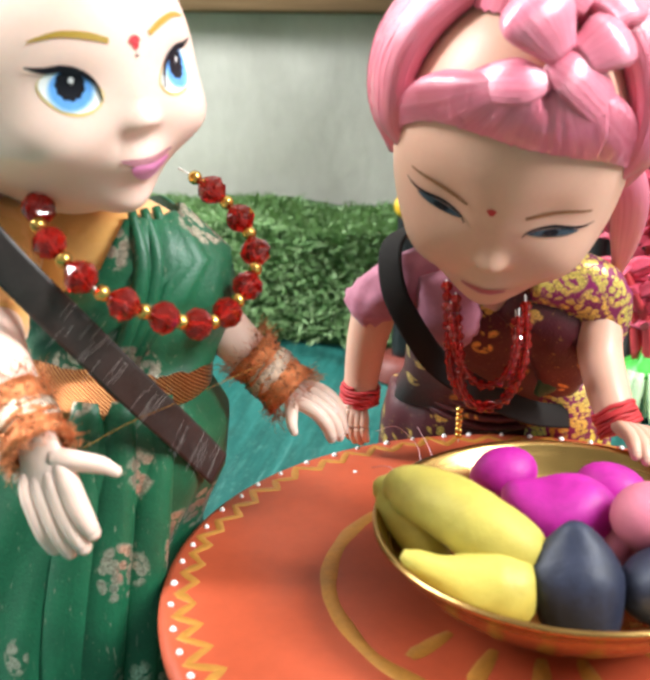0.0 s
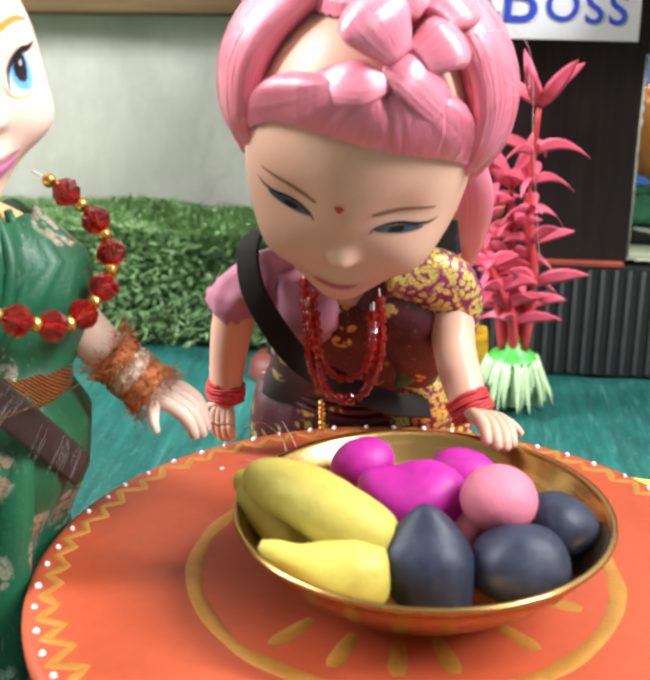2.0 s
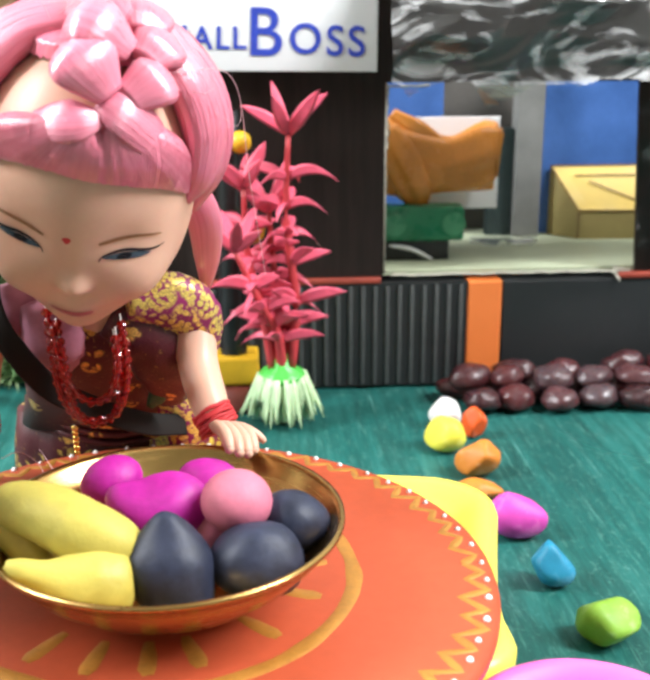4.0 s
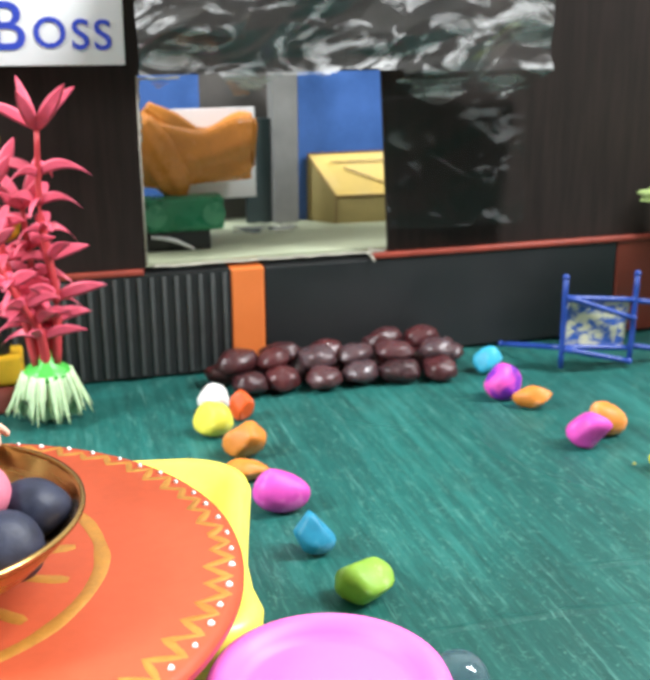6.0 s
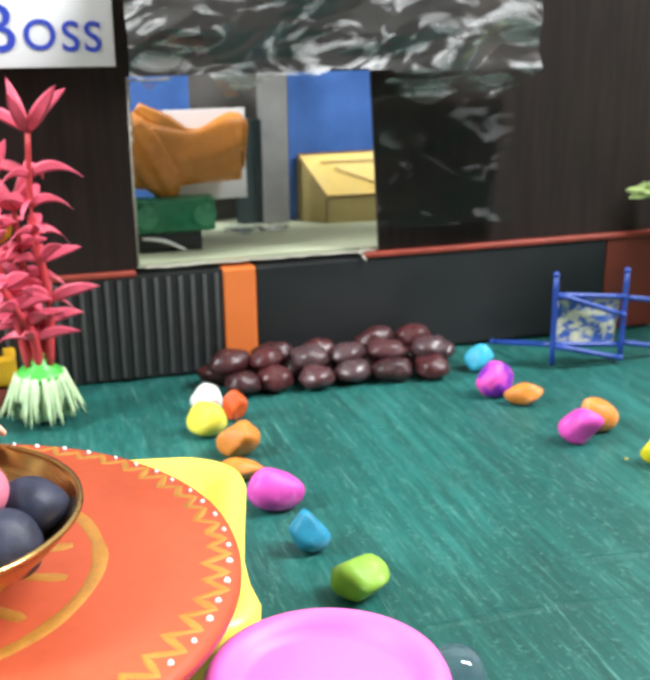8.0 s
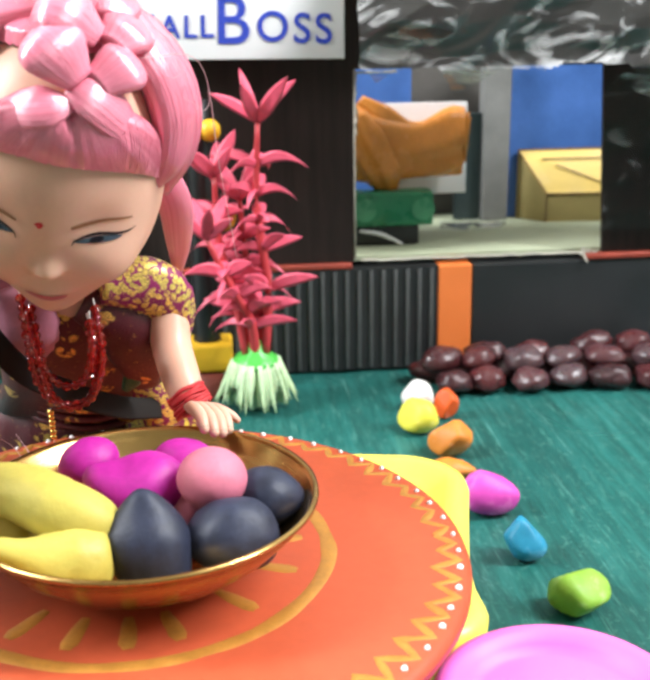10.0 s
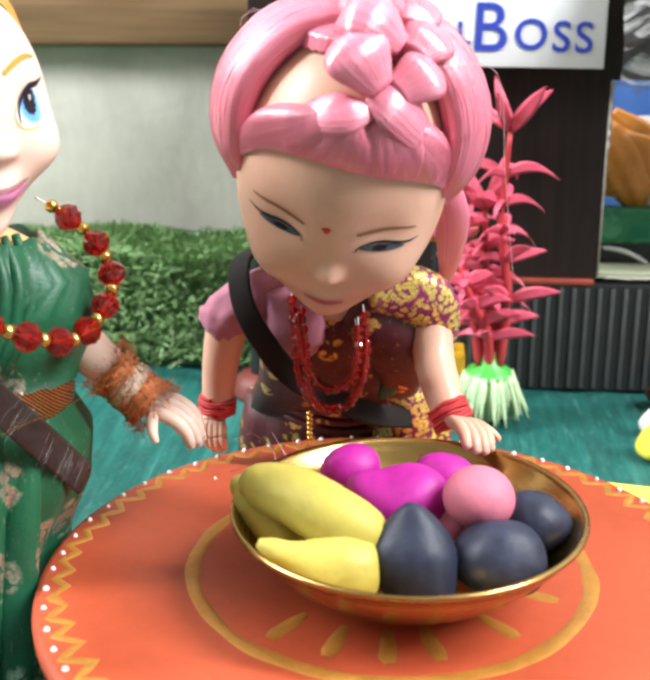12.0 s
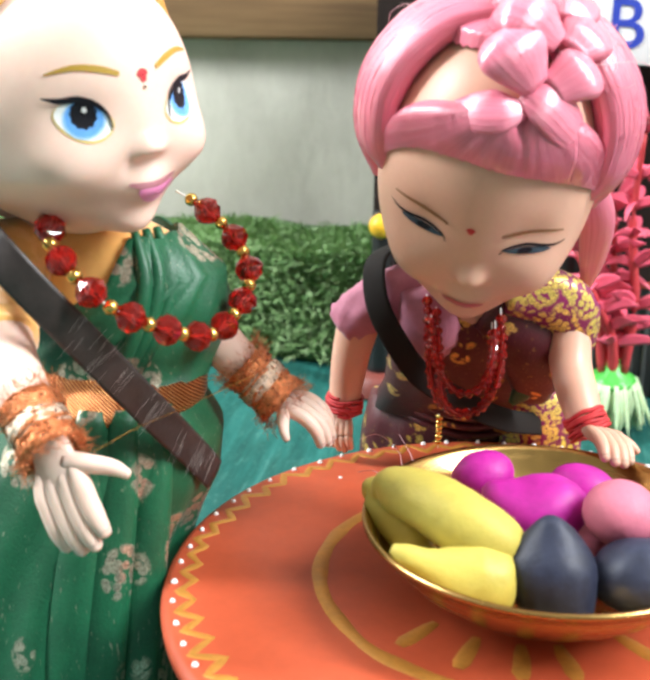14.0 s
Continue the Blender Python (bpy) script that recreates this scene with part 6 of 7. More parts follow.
    # smooth rolls down both sides, wider than the head
    for sx in (-1, 1):
        lock(bm, hd, [(sx * 160, 80, 0.004), (sx * 108, 62, 0.0050), (sx * 92, 44, 0.0062), (sx * 84, 28, 0.0060), (sx * 77, 14, 0.0040), (sx * 72, 4, 0.001)], [0.0060, 0.0074, 0.0080, 0.0078, 0.0060, 0.0022], uv, H, 0.62)
        lock(bm, hd, [(sx * 150, 66, 0.004), (sx * 118, 48, 0.0062), (sx * 104, 28, 0.0070), (sx * 97, 10, 0.0054), (sx * 93, -10, 0.002)], [0.0065, 0.0088, 0.0092, 0.0074, 0.0028], uv, H, 0.62)
        lock(bm, hd, [(sx * 170, 72, 0.004), (sx * 128, 64, 0.0064), (sx * 106, 54, 0.0072), (sx * 94, 36, 0.0080), (sx * 87, 18, 0.0064), (sx * 82, 4, 0.003)], [0.0050, 0.0070, 0.0064, 0.0056, 0.0044, 0.0016], uv, H, 0.5)
    # combed tips that cross over the brow
    lock(bm, hd, [(-34, 43, 0.0020), (-18, 45, 0.0036), (-2, 46.5, 0.0046), (14, 48, 0.0044)], [0.0016, 0.0040, 0.0046, 0.0018], uv, H, 0.38)
    lock(bm, hd, [(12, 54, 0.0040), (25, 49, 0.0054), (40, 40, 0.0044), (54, 30, 0.0026)], [0.0022, 0.0052, 0.0050, 0.0018], uv, H, 0.42)
    # braid on top: plump lobes laid over each other from both sides
    for path, fat in (([(-80, 82, 0.0060), (150, 86, 0.0100), (96, 76, 0.0080)], 0.0076), ([(150, 62, 0.0060), (116, 68, 0.0085), (84, 70, 0.0075)], 0.0066),
                      ([(-50, 78, 0.0050), (10, 79, 0.0090), (50, 68, 0.0070)], 0.0080), ([(108, 54, 0.0040), (84, 62, 0.0080), (56, 63, 0.0070)], 0.0064),
                      ([(-28, 70, 0.0040), (0, 65, 0.0078), (20, 55, 0.0052)], 0.0080), ([(74, 52, 0.0030), (54, 55, 0.0074), (30, 53, 0.0055)], 0.0060)):
        lock(bm, hd, path, [0.0020, fat, 0.0034], uv, H, 0.52)
    # hair falling behind the shoulder
    tube(bm, [(-0.004, 0.268, 0.160), (0.0010, 0.274, 0.148), (0.0015, 0.281, 0.136), (0.0005, 0.288, 0.124)], [0.0040, 0.0046, 0.0036, 0.0010], 40, 6, H, 0.5, (0, 1, 0), uv)
    # loose strands
    rnd = random.Random(5)
    for _ in range(26):
        az, el = rnd.choice((-1, 1)) * rnd.uniform(75, 125), rnd.uniform(20, 80)
        tube(bm, [hd.at(az, el, 0.007), hd.at(az + rnd.uniform(-8, 8), el + rnd.uniform(-9, 9), 0.0105 + rnd.uniform(0, 0.002)), hd.at(az + rnd.uniform(-14, 14), el + rnd.uniform(-18, 18), rnd.uniform(0.010, 0.0135))],
             [0.00005, 0.00005, 0.00003], 4, 6, T, cap=False)
    tube(bm, [hd.at(70, 55, 0.006), (0.0095, 0.250, 0.184), (0.0130, 0.256, 0.160), (0.0165, 0.262, 0.135)], [0.00009] * 4, 4, 8, T, cap=False)
    # neck and body, leaning over the table edge
    tube(bm, [(-0.0275, 0.272, 0.146), (-0.0285, 0.281, 0.130), (-0.0290, 0.290, 0.116)], [0.0085, 0.0080, 0.0110], 20, 5, S)
    loft(bm, [(-0.0330, 0.346, 0.0, 0.036, 0.026), (-0.0330, 0.345, 0.030, 0.036, 0.025), (-0.0335, 0.339, 0.060, 0.033, 0.0165), (-0.0335, 0.331, 0.076, 0.029, 0.0155)], 60, M, 0.06, 9)
    loft(bm, [(-0.0335, 0.331, 0.072, 0.0285, 0.0155), (-0.0325, 0.320, 0.084, 0.0245, 0.0160), (-0.0315, 0.305, 0.098, 0.0225, 0.0165), (-0.0305, 0.294, 0.111, 0.0225, 0.0150), (-0.0300, 0.289, 0.121, 0.0200, 0.0110), (-0.0295, 0.287, 0.127, 0.0120, 0.0080)], 60, M, 0.02, 7)
    # gold-bordered shawl over one shoulder, pink sleeve on the other
    tube(bm, [(-0.0200, 0.276, 0.124), (-0.0085, 0.280, 0.124), (-0.0030, 0.284, 0.117), (-0.0035, 0.288, 0.106), (-0.0075, 0.296, 0.094)], [0.0040, 0.0082, 0.0080, 0.0062, 0.0030], 22, 6, G, 0.62, (0, 1, 0), wob=0.10)
    tube(bm, [(-0.0255, 0.279, 0.120), (-0.0160, 0.281, 0.114), (-0.0115, 0.288, 0.102), (-0.0110, 0.297, 0.090)], [0.0055, 0.0080, 0.0085, 0.0050], 20, 6, M, 0.6, (0, 1, 0), wob=0.15)
    tube(bm, [(-0.0430, 0.281, 0.127), (-0.0515, 0.280, 0.1225), (-0.0590, 0.282, 0.1165), (-0.0635, 0.284, 0.1130)], [0.0050, 0.0072, 0.0068, 0.0062], 24, 8, B, 0.8, (0, 1, 0), wob=0.24)
    tube(bm, [(-0.0420, 0.276, 0.126), (-0.0400, 0.279, 0.114), (-0.0400, 0.290, 0.103)], [0.0060, 0.0085, 0.0050], 18, 6, B, 0.6, (0, 1, 0), wob=0.12)
    loft(bm, [(-0.0080, 0.330, 0.020, 0.014, 0.012), (-0.0080, 0.325, 0.070, 0.013, 0.010), (-0.0100, 0.312, 0.090, 0.010, 0.008)], 40, G, 0.10, 7)
    # green corner of an inner cloth beside the waist, soft folds across the front
    tube(bm, [(-0.0118, 0.290, 0.0975), (-0.0140, 0.2905, 0.0935), (-0.0168, 0.293, 0.0890)], [0.0012, 0.0026, 0.0012], 12, 5, V, 0.5, (0, 1, 0), wob=0.2)
    for k in range(5):
        z = 0.0865 - 0.0040 * k
        tube(bm, [(-0.0560 + 0.001 * k, 0.322, z + 0.004), (-0.0440, 0.3085 + 0.002 * k, z + 0.001), (-0.0300, 0.3060 + 0.0025 * k, z - 0.002), (-0.0160, 0.3110 + 0.002 * k, z - 0.001)], [0.0008, 0.0016, 0.0017, 0.0007], 10, 6, M, 0.8, wob=0.15)
    # arms
    tube(bm, [(-0.0030, 0.286, 0.1150), (-0.0020, 0.280, 0.1060), (0.0005, 0.272, 0.0990), (0.0030, 0.2665, 0.0935)], [0.0062, 0.0056, 0.0052, 0.0044], 18, 6, S)
    palm(bm, (0.0036, 0.2650, 0.0940), (0.44, -0.88, 0.02), (0.25, 0.10, 0.95), 0.0165, 0.42, -1, S)
    tube(bm, [(-0.0590, 0.284, 0.1165), (-0.0620, 0.288, 0.1050), (-0.0640, 0.291, 0.0940), (-0.0650, 0.2915, 0.0850)], [0.0062, 0.0056, 0.0050, 0.0044], 18, 6, S)
    palm(bm, (-0.0652, 0.2910, 0.0835), (-0.05, -0.15, -1.0), (-0.3, -0.9, 0.1), 0.0125, 0.35, 1, S)
    # black ribbon across the body
    ribbon(bm, [(-0.0480, 0.290, 0.1345), (-0.0540, 0.2755, 0.1335), (-0.0530, 0.2690, 0.1240), (-0.0480, 0.2700, 0.1130), (-0.0410, 0.2765, 0.1010), (-0.0300, 0.2880, 0.0900), (-0.0180, 0.2985, 0.0815), (-0.0080, 0.310, 0.0765)],
           [(0, 0, 1), (-0.5, -0.6, 0.6), (-0.4, -0.9, 0.1), (-0.2, -1, 0.1), (0, -1, 0.3), (0.1, -1, 0.5), (0.1, -1, 0.6), (0.2, -1, 0.6)], 0.0068, 0.0010, K)
    ob = link_mesh("doll", bm, mats)
    return tagged(ob, "pink-haired vinyl doll in maroon brocade bending over the table", "doll")


pink_haired_doll()


def string_of(name, line, sizes, mats, label, thread_r=0.0003, facet=True):
    """Beads on a thread along a line; every other bead of the second kind."""
    top = thing(name, line[0], label, "necklace")
    inv = Matrix.Translation(-Vector(line[0]))
    bm = bmesh.new()
    tube(bm, line, [thread_r] * len(line), 5, 3)
    o = part("thread", bm, NYLON, top)
    o.matrix_parent_inverse = inv
    dense = spline(line, 40)
    dist = [0.0]
    for a, b in zip(dense, dense[1:]):
        dist.append(dist[-1] + (b - a).length)
    made, s, k = {}, sizes[0], 0
    while s < dist[-1] - sizes[0]:
        i = next(j for j, d in enumerate(dist) if d >= s)
        kind = k % 2
        r = sizes[kind]
        if kind not in made:
            bm = bmesh.new()
            if kind == 0 and facet:
                lathe(bm, [(0.0, -0.88 * r), (0.42 * r, -0.85 * r), (0.86 * r, -0.42 * r), (1.0 * r, 0.0), (0.86 * r, 0.42 * r), (0.42 * r, 0.85 * r), (0.0, 0.88 * r)], 8)
                for v in bm.verts:
                    if abs(v.co.z) < 0.3 * r or abs(v.co.z) > 0.7 * r:
                        v.co = pose(0, 0, 0, 0, 0, 22.5) @ v.co
            else:
                blob(bm, (0, 0, 0), (r, r, r), (0, 0, 0), 0, 14)
            made[kind] = part(("bead", "spacer_bead")[kind], bm, mats[kind], top, ("", "small gold bead")[kind], kind == 1 or not facet)
            o = made[kind]
        else:
            o = made[kind].copy()
            scene.collection.objects.link(o)
        t = (dense[min(i + 1, len(dense) - 1)] - dense[max(i - 1, 0)]).normalized()
        o.matrix_parent_inverse = inv
        o.matrix_basis = Matrix.Translation(dense[i]) @ t.to_track_quat("Z", "Y").to_matrix().to_4x4()
        s += sizes[kind] * 0.93 + sizes[1 - kind] * 0.93
        k += 1
    return top


string_of("bead_necklace", [(-0.0400, 0.2700, 0.1260), (-0.0390, 0.2700, 0.1120), (-0.0380, 0.2735, 0.1000), (-0.0340, 0.2770, 0.0920), (-0.0260, 0.2775, 0.0920), (-0.0215, 0.2730, 0.1010), (-0.0200, 0.2690, 0.1120), (-0.0210, 0.2680, 0.1240)],
          (0.0015, 0.0012), (CRYSTAL, CRYSTAL), "fine necklace of small red glass beads", 0.0002)
string_of("bead_necklace", [(-0.0375, 0.2690, 0.1230), (-0.0360, 0.2700, 0.1080), (-0.0350, 0.2735, 0.0960), (-0.0300, 0.2765, 0.0905), (-0.0240, 0.2755, 0.0950), (-0.0225, 0.2715, 0.1060), (-0.0230, 0.2680, 0.1200)],
          (0.0014, 0.0012), (CRYSTAL, CRYSTAL), "second strand of small red glass beads", 0.0002)
string_of("bead_necklace", [(-0.0385, 0.2680, 0.1210), (-0.0372, 0.2690, 0.1090), (-0.0330, 0.2720, 0.1000), (-0.0285, 0.2725, 0.0985), (-0.0245, 0.2710, 0.1020), (-0.0222, 0.2680, 0.1110), (-0.0222, 0.2665, 0.1210)],
          (0.0014, 0.0012), (CRYSTAL, CRYSTAL), "short inner strand of small red glass beads", 0.0002)
string_of("bead_pendant", [(-0.0360, 0.2765, 0.0905), (-0.0362, 0.2785, 0.0850), (-0.0363, 0.2800, 0.0790)], (0.0010, 0.0009), (GOLD_BEAD, GOLD_BEAD), "short hanging row of gold beads", 0.0002, False)


def wrap(name, centre, way, r, width, mat, label, turns=5, fray=0, seed=1, second=None):
    """Thread or foil wound round a wrist, with frayed ends."""
    t = thing(name, centre, label, "bangle")
    rot = Vector(way).to_track_quat("Z", "Y").to_matrix().to_4x4()
    rnd = random.Random(seed)
    if fray:
        # sleeve of tinsel cloth under the winding
        bm = bmesh.new()
        lathe(bm, [(r * f, width * z) for f, z in ((0.80, -0.50), (1.06, -0.52), (1.04, -0.36), (0.96, -0.20), (0.94, 0.0), (0.97, 0.18), (1.05, 0.36), (1.12, 0.52), (0.80, 0.50))], 48)
        for v in bm.verts:
            v.co *= 1 + 0.10 * noise.noise(v.co * 420) + 0.05 * noise.noise(v.co * 1300)
        o = part("sleeve", bm, mat, t)
        o.matrix_basis = rot
    bm = bmesh.new()
    pts = []
    n = turns * 14
    for k in range(n + 1):
        a = 2 * math.pi * k / 14
        rr = r * (1 + 0.06 * rnd.uniform(-1, 1))
        pts.append((rr * math.cos(a), rr * math.sin(a), width * (k / n - 0.5) + rnd.uniform(-0.06, 0.06) * width))
    tube(bm, pts, [width / turns * 0.62 if not fray else 0.00028] * len(pts), 7, 2, wob=0.25)
    o = part("winding", bm, mat, t)
    o.matrix_basis = rot
    if second:
        bm = bmesh.new()
        lathe(bm, [(r * 0.90, -0.24 * width), (r * 1.04, -0.14 * width), (r * 1.07, 0.0), (r * 1.04, 0.12 * width), (r * 0.90, 0.20 * width)], 48)
        for v in bm.verts:
            v.co *= 1 + 0.07 * noise.noise(v.co * 900)
        o = part("silver_band", bm, second, t, "silvery woven band")
        o.matrix_basis = rot
    if fray:
        bm = bmesh.new()
        for _ in range(fray):
            a, z = rnd.uniform(0, 2 * math.pi), rnd.choice((-0.5, 0.5)) * width + rnd.uniform(-0.2, 0.2) * width
            d = Vector((math.cos(a), math.sin(a), 0))
            out = (d * rnd.uniform(0.4, 1.0) + Vector((rnd.uniform(-0.7, 0.7), rnd.uniform(-0.7, 0.7), (1 if z > 0 else -1) * rnd.uniform(0.1, 0.9)))).normalized()
            ln = rnd.uniform(0.0008, 0.0034)
            p = d * r * 1.02 + Vector((0, 0, z))
            tube(bm, [p, p + out * ln * 0.5, p + out * ln + Vector((rnd.uniform(-1, 1), rnd.uniform(-1, 1), rnd.uniform(-1, 1))) * 0.0014], [0.00009, 0.00007, 0.00003], 4, 3)
        o = part("fray", bm, mat, t, "loose frayed copper threads")
        o.matrix_basis = rot
    return t


wrap("thread_bangle", (0.0026, 0.2668, 0.0946), (0.42, -0.45, -0.80), 0.0050, 0.0058, RED_THREAD, "red thread wound round the doll's wrist", 6, 0, 2)
wrap("thread_bangle", (-0.0648, 0.2914, 0.0862), (-0.10, 0.02, -1.0), 0.0050, 0.0052, RED_THREAD, "red thread wound round the doll's wrist", 6, 0, 3)


def blue_eyed_doll():
    mats = [SKIN, BLOND, BLOUSE_ORANGE, SARI_GREEN, BELT_GOLD, LIP_PINK, GOLD_BROW, EYE_WHITE, EYE_BLUE, EYE_DARK, EYE_YELLOW, BINDI, MAUVE, EYE_PALE]
    S, H, O, G, B, L, W, EW, EB, ED, EY, R, U, EP = range(14)
    bm = bmesh.new()
    hd = Head((-0.1188, 0.2288, 0.1766), (0.8105, -0.5846, 0.0366), -6.5, 0.0279, 1.05, 1.165, 0.15, 0.28, 0.085, 0.0, 0.085)
    hd.skin(bm, S)
    for sx in (-1, 1):
        c = -26.0 if sx < 0 else 23.5
        wide = 11.8 if sx < 0 else 13.0

        def lid(w, up, down, sx=sx):
            return lambda t: (w * math.cos(t), (up if math.sin(t) > 0 else down) * math.copysign(abs(math.sin(t)) ** 1.15, math.sin(t)) + sx * 2.6 * math.cos(t))
        hd.patch(bm, c, -0.6, lid(wide, 7.2, 8.4), EY, 0.00016)
        hd.patch(bm, c, -0.4, lid(wide - 0.7, 7.0, 7.6), EW, 0.00024)
        hd.patch(bm, c + 0.3, -0.2, oval(8.6, 7.4), EP, 0.00032)
        hd.patch(bm, c + 0.3, 0.0, oval(7.6, 6.8), EB, 0.00036)
        hd.patch(bm, c + 0.3, 1.6, lambda t: (5.3 * math.cos(t) * (1 + 0.05 * math.sin(11 * t)), 5.5 * math.sin(t) * (1 + 0.06 * math.sin(11 * t))), ED, 0.00044, 66)
        hd.patch(bm, c + 0.9, 3.2, oval(1.0, 1.15), EW, 0.00056, 16, 2)
        hd.line(bm, [(c - sx * 10.6, -5.4), (c - sx * 9.6, 0.4), (c - sx * 5.5, 4.8), (c + sx * 1.0, 7.4), (c + sx * 8, 7.6), (c + sx * 14.5, 9.2)], [0.3, 0.6, 1.1, 1.3, 1.1, 0.3], ED, 0.00056)
        hd.line(bm, [(sx * 9, 14.4), (sx * 17, 17.2), (sx * 27, 18.8), (sx * 38, 17.6)], [0.9, 1.25, 1.0, 0.3], W)
    hd.patch(bm, 1.5, 12.4, lambda t: (2.3 * math.cos(t) * (1.2 if math.sin(t) > 0 else 0.75), 2.5 * math.sin(t)), R)
    hd.patch(bm, 1.2, 8.0, oval(0.7, 0.6), ED, 0.0003, 12, 2)
    # parted lips: dark opening, pink lower lip
    hd.patch(bm, 3, -30.0, lambda t: (14.5 * math.cos(t), (1.6 if math.sin(t) > 0 else 1.4) * math.sin(t) + 1.6 * math.cos(t) ** 2), U, 0.00034)
    hd.patch(bm, 5, -33.4, lambda t: (12.0 * math.cos(t), (3.0 if math.sin(t) > 0 else 5.6) * math.sin(t) + 2.0 * math.cos(t) ** 2), L, 0.00050)
    # blond hair from the crown back
    rings = []
    for i in range(22):
        row = []
        for k in range(64):
            az = -180 + 360 * k / 64
            front = max(0.0, math.cos(radians(az)))
            edge = -30 + 106 * front ** 0.6
            row.append(bm.verts.new(hd.at(az, edge + (89.5 - edge) * i / 21, 0.0008 + 0.0026 * min(1, i / 4))))
        rings.append(row)
    ring_faces(bm, rings, H, True, (False, True))
    blob(bm, hd.at(180, 20, 0.008), (0.013, 0.012, 0.014), (0, 0, 0), H, 26, 0.08, 200)
    # neck, blouse, skirt
    tube(bm, [(-0.1180, 0.234, 0.160), (-0.1185, 0.2375, 0.150), (-0.1190, 0.240, 0.141)], [0.0085, 0.0082, 0.0115], 22, 5, S)
    loft(bm, [(-0.1145, 0.2440, 0.106, 0.0185, 0.0185), (-0.1125, 0.2430, 0.118, 0.0225, 0.0190), (-0.1125, 0.2420, 0.132, 0.0255, 0.0180), (-0.1140, 0.2410, 0.141, 0.0225, 0.0150), (-0.1165, 0.2390, 0.1475, 0.0140, 0.0110)], 60, O, 0.015, 8)
    loft(bm, [(-0.1420, 0.2480, 0.0, 0.0440, 0.050), (-0.1390, 0.2480, 0.030, 0.0410, 0.047), (-0.1325, 0.2480, 0.062, 0.0325, 0.040), (-0.1290, 0.2475, 0.072, 0.0330, 0.037), (-0.1240, 0.2460, 0.082, 0.0330, 0.034), (-0.1180, 0.2450, 0.095, 0.0290, 0.029), (-0.1155, 0.2435, 0.104, 0.0225, 0.0230), (-0.1145, 0.2430, 0.110, 0.0200, 0.0200)], 96, G, 0.05, 9, phase=0.6)
    # drape of the sari across the chest and down over the hip
    rows = [(-0.1140, 0.2435, 0.110, 0.0222, 0.0215), (-0.1128, 0.2430, 0.118, 0.0245, 0.0213), (-0.1122, 0.2423, 0.128, 0.0272, 0.0208), (-0.1130, 0.2415, 0.137, 0.0270, 0.0190), (-0.1150, 0.2400, 0.1465, 0.0190, 0.0150)]
    rings = []
    for j, (x, y, z, rx, ry) in enumerate(rows):
        lo = (-170, -152, -112, -80, -56)[j]
        row = []
        for k in range(30):
            a = radians(lo + (75 - lo) * k / 29)
            f = 1 + (0.034 if k < 13 else 0.010) * math.sin(k * 1.9 + j * 0.5) * (1 if j < 4 else 0.4)
            row.append(bm.verts.new((x + rx * f * math.cos(a), y + ry * f * math.sin(a), z + 0.0006 * math.sin(k * 0.8))))
        rings.append(row)
    inner = [[bm.verts.new(v.co + (Vector((-0.1125, 0.242, v.co.z)) - v.co).normalized() * 0.0011) for v in row] for row in rings]
    ring_faces(bm, rings, G, False)
    ring_faces(bm, [r[::-1] for r in inner], G, False)
    for a, b in ((rings[0], inner[0]), (rings[-1], inner[-1]), ([r[0] for r in rings], [r[0] for r in inner]), ([r[-1] for r in rings], [r[-1] for r in inner])):
        ring_faces(bm, [a, b], G, False)
    for dx in (0.0, 0.0028, 0.0055):
        tube(bm, [(-0.1035 + dx * 0.6, 0.2300 + dx, 0.148), (-0.1000 + dx * 0.8, 0.2255 + dx, 0.138), (-0.1020 + dx * 0.8, 0.2235 + dx * 0.6, 0.126), (-0.1085 + dx * 0.6, 0.2225 + dx * 0.3, 0.112)], [0.0010, 0.0018, 0.0018, 0.0012], 10, 6, G)
    loft(bm, [(-0.1155, 0.2435, 0.1030, 0.0226, 0.0236), (-0.1152, 0.2433, 0.1050, 0.0228, 0.0237), (-0.1146, 0.2431, 0.1115, 0.0226, 0.0228), (-0.1142, 0.2430, 0.1140, 0.0220, 0.0216)], 60, B, 0.006, 9)
    # pleats that stand off the skirt in front
    for k, (ax, ay) in enumerate(((-0.1060, 0.2215), (-0.0995, 0.2275), (-0.1130, 0.2195))):
        tube(bm, [(ax, ay + 0.002, 0.107), (ax - 0.001, ay - 0.003, 0.085), (ax - 0.004, ay - 0.009, 0.055), (ax - 0.009, ay - 0.015, 0.004)], [0.0035, 0.0052, 0.0065, 0.0075], 14, 6, G, 0.7, (0, 1, 0))
    # sleeves and arms
    tube(bm, [(-0.1290, 0.2310, 0.1435), (-0.1330, 0.2230, 0.1395), (-0.1325, 0.2150, 0.1335), (-0.1300, 0.2105, 0.1290), (-0.1272, 0.2068, 0.1265)], [0.0080, 0.0112, 0.0110, 0.0098, 0.0090], 22, 6, O, wob=0.10)
    tube(bm, [(-0.1290, 0.2110, 0.1300), (-0.1240, 0.2040, 0.1250), (-0.1165, 0.1960, 0.1190), (-0.1100, 0.1900, 0.1130)], [0.0070, 0.0064, 0.0056, 0.0048], 20, 6, S)
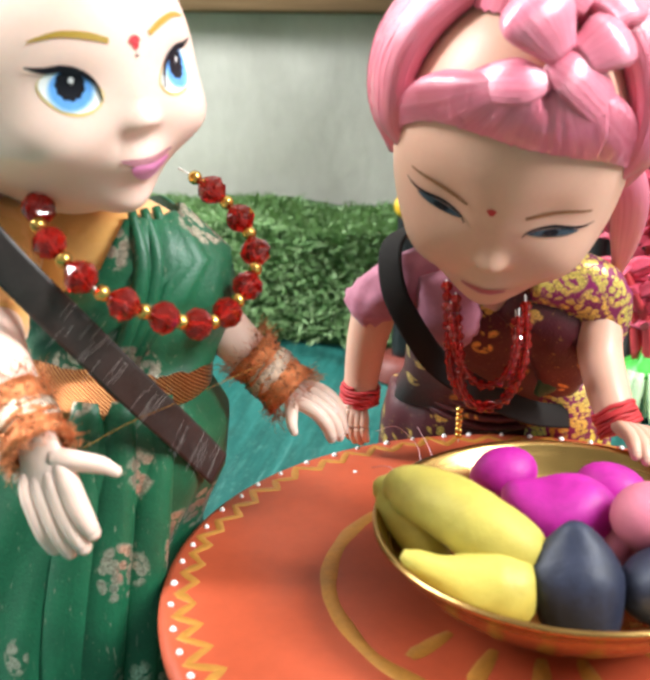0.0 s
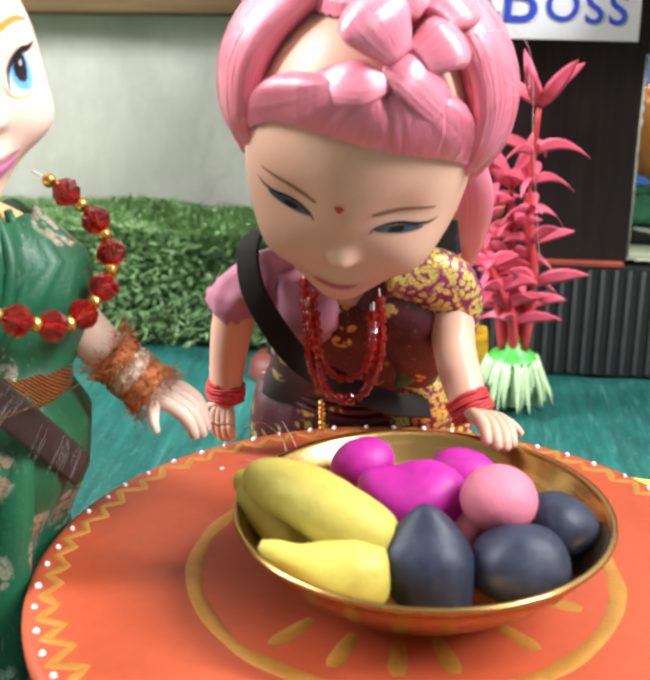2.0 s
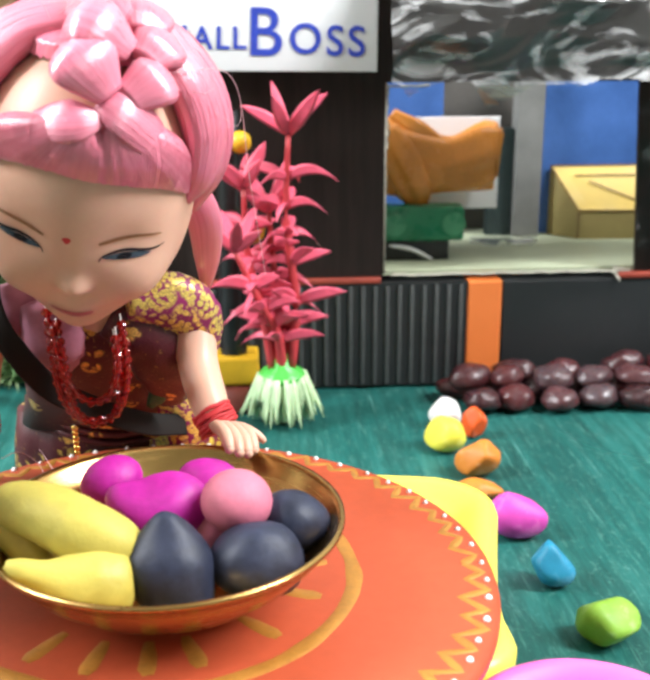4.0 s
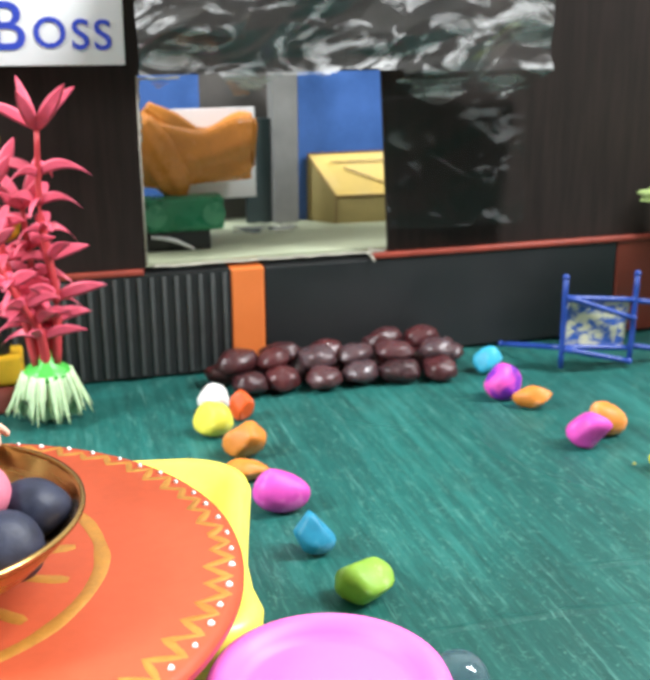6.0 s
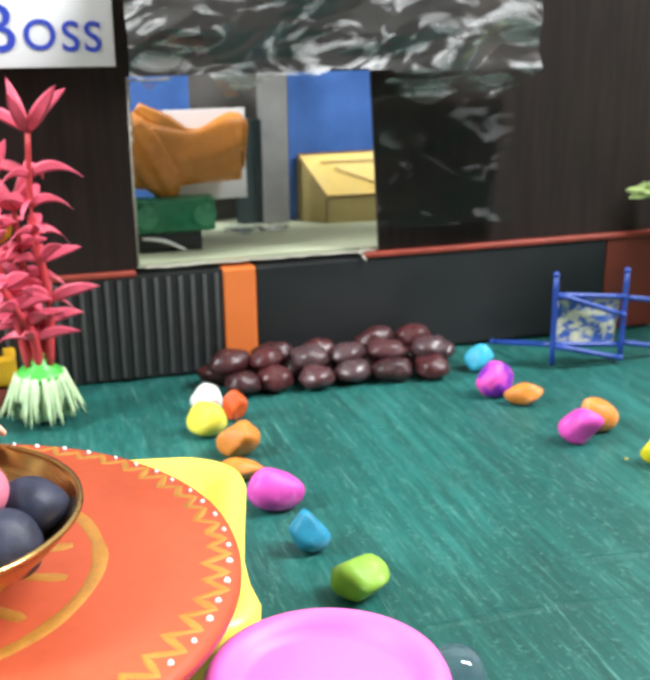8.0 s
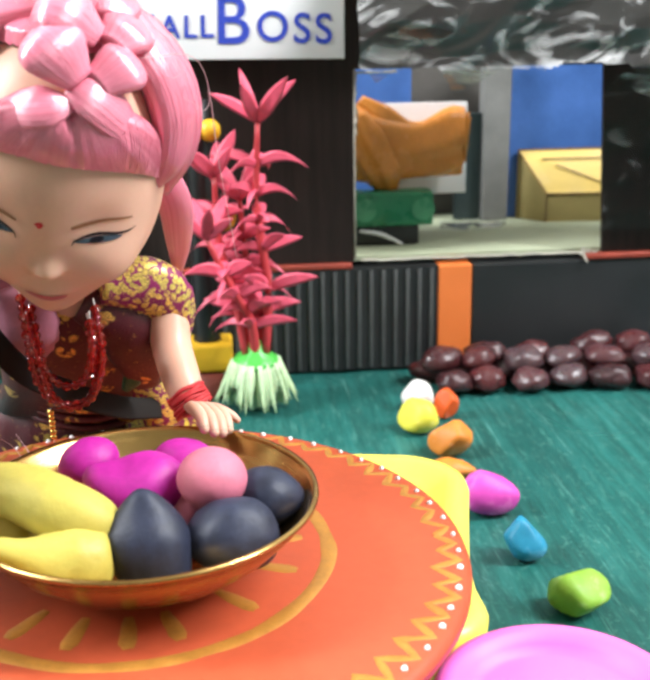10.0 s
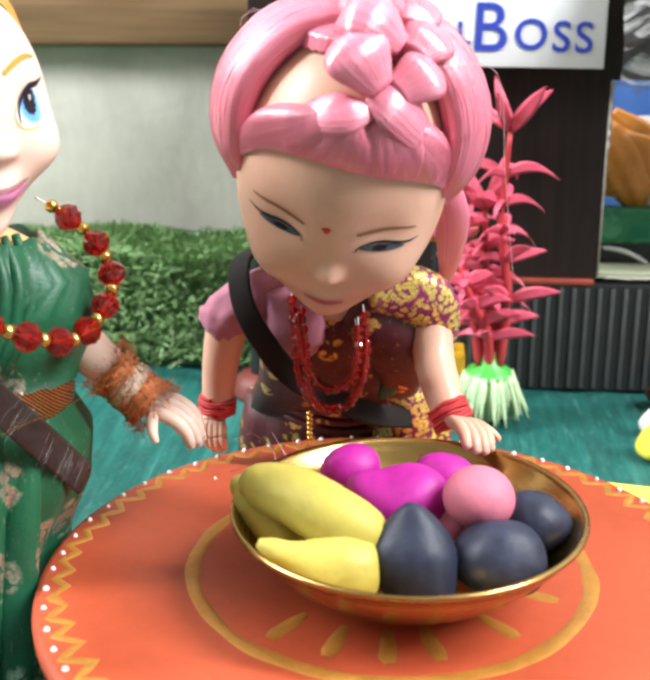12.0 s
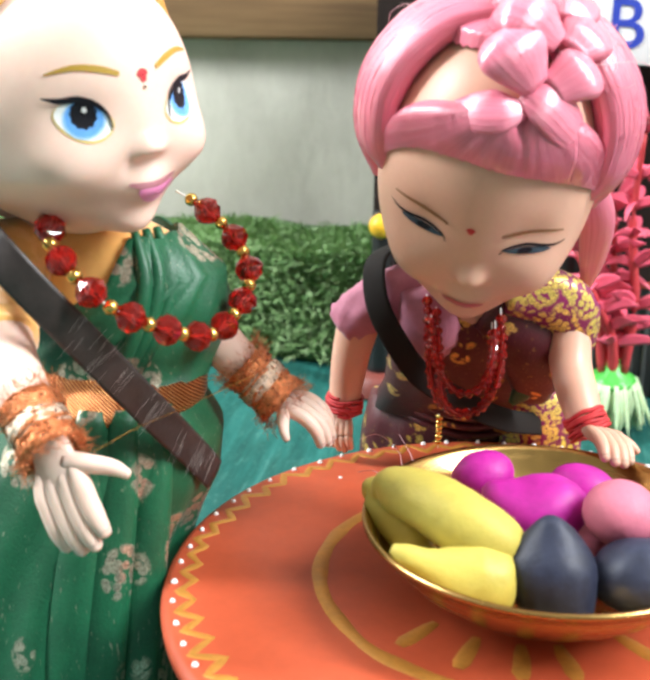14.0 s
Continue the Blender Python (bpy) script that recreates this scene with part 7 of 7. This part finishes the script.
    palm(bm, (-0.1075, 0.1880, 0.1110), (0.36, -0.22, -0.80), (-0.15, -0.95, 0.20), 0.0212, 0.15, -1, S)
    tube(bm, [(-0.0990, 0.2510, 0.1290), (-0.0930, 0.2510, 0.1190), (-0.0860, 0.2505, 0.1120), (-0.0760, 0.2500, 0.1035)], [0.0078, 0.0064, 0.0055, 0.0048], 20, 6, S)
    palm(bm, (-0.0745, 0.2495, 0.1025), (0.88, -0.08, -0.34), (0.30, -0.30, 0.85), 0.0165, 0.70, 1, S)
    ob = link_mesh("doll", bm, mats)
    return tagged(ob, "blue-eyed vinyl doll in a green gold-printed sari beside the table", "doll")


blue_eyed_doll()
string_of("bead_necklace", [(-0.1160, 0.2150, 0.1535), (-0.1141, 0.2080, 0.1498), (-0.1053, 0.2030, 0.1426), (-0.0979, 0.2050, 0.1362), (-0.0893, 0.2160, 0.1290), (-0.0846, 0.2260, 0.1260), (-0.0815, 0.2360, 0.1290), (-0.0805, 0.2450, 0.1350), (-0.0860, 0.2520, 0.1425), (-0.0945, 0.2550, 0.1490), (-0.1020, 0.2560, 0.1530)],
          (0.0036, 0.0017), (CRYSTAL, GOLD_BEAD), "necklace of large faceted red crystal beads and gold spacers", 0.0003)
wrap("thread_cuff", (-0.1118, 0.1920, 0.1145), (0.62, -0.50, -0.62), 0.0064, 0.0120, COPPER_THREAD, "shaggy copper-gold tinsel cuff on the doll's wrist", 16, 620, 5, SILVER_THREAD)
wrap("thread_cuff", (-0.0790, 0.2500, 0.1060), (0.75, -0.04, -0.66), 0.0064, 0.0130, COPPER_THREAD, "shaggy copper-gold tinsel cuff on the doll's wrist", 16, 620, 6, SILVER_THREAD)


def shoulder_strap():
    """Dark brown ribbon hung from the doll's shoulder, with pale drawn threads."""
    s = thing("ribbon_strap", (-0.105, 0.215, 0.12), "dark brown ribbon strap with pale pulled threads across the doll", "ribbon")
    inv = Matrix.Translation((0.105, -0.215, -0.12))
    line = [(-0.1420, 0.2300, 0.1500), (-0.1300, 0.2070, 0.1535), (-0.1180, 0.1985, 0.1458), (-0.1033, 0.2062, 0.1249), (-0.0960, 0.2172, 0.1090), (-0.0919, 0.2300, 0.0952), (-0.0890, 0.2388, 0.0850)]
    ups = [(-0.6, 0, 1), (-0.5, -0.7, 0.5), (0.1, -1, 0.2), (0.35, -0.9, 0.2), (0.55, -0.8, 0.2), (0.75, -0.6, 0.2), (0.8, -0.5, 0.2)]
    bm = bmesh.new()
    ribbon(bm, line, ups, 0.0080, 0.0008, 0, 10)
    o = part("band", bm, RIBBON_WOOD, s)
    o.matrix_parent_inverse = inv
    dense, nor = spline(line, 30), spline(ups, 30)
    rnd = random.Random(2)
    bm = bmesh.new()
    for _ in range(44):
        at = rnd.choice((0.46, 0.52, 0.64, 0.78, 0.86, 0.92)) + rnd.uniform(-0.035, 0.035)
        i = min(len(dense) - 6, int(len(dense) * at))
        t = (dense[i + 1] - dense[i - 1]).normalized()
        n = (nor[i] - t * nor[i].dot(t)).normalized()
        sd = t.cross(n)
        a = rnd.uniform(-0.95, 0.2)
        b = min(0.95, a + rnd.uniform(0.5, 1.3))
        p, slip = dense[i] + n * 0.0005, t * rnd.uniform(0.0008, 0.0011)
        tube(bm, [p + sd * 0.0066 * a, p + sd * 0.0066 * (a + b) / 2 + slip * 0.5, p + sd * 0.0066 * b + slip], [0.000010, 0.000018, 0.000010], 4, 2)
    o = part("pale_threads", bm, NYLON, s, "pale pulled threads")
    o.matrix_parent_inverse = inv
    return s


shoulder_strap()
# loose gold threads and hairs
for pts, lab in (([(-0.1010, 0.1935, 0.1095), (-0.0960, 0.2050, 0.1105), (-0.0900, 0.2200, 0.1100), (-0.0790, 0.2420, 0.1110)], "loose gold thread pulled from the cuffs"),
                 ([(-0.0605, 0.2936, 0.0740), (-0.0546, 0.2922, 0.0765), (-0.0482, 0.2878, 0.0735), (-0.0460, 0.2820, 0.0690)], "curled pale hair at the edge of the table top"),
                 ([(-0.0482, 0.2878, 0.0790), (-0.0445, 0.2840, 0.0750), (-0.0420, 0.2792, 0.0725), (-0.0378, 0.2751, 0.0690)], "short pale hair standing by the bowl"),
                 ([(-0.0560, 0.2600, 0.0790), (-0.0500, 0.2560, 0.0810), (-0.0440, 0.2500, 0.0745), (-0.0400, 0.2480, 0.0690)], "curled hair lying by the bowl")):
    bm = bmesh.new()
    tube(bm, pts, [0.00007 if "gold" in lab else 0.00010] * 4, 5, 8)
    solid("loose_thread", bm, GOLD_BEAD if "gold" in lab else HAIR_LOOSE, lab, "thread")
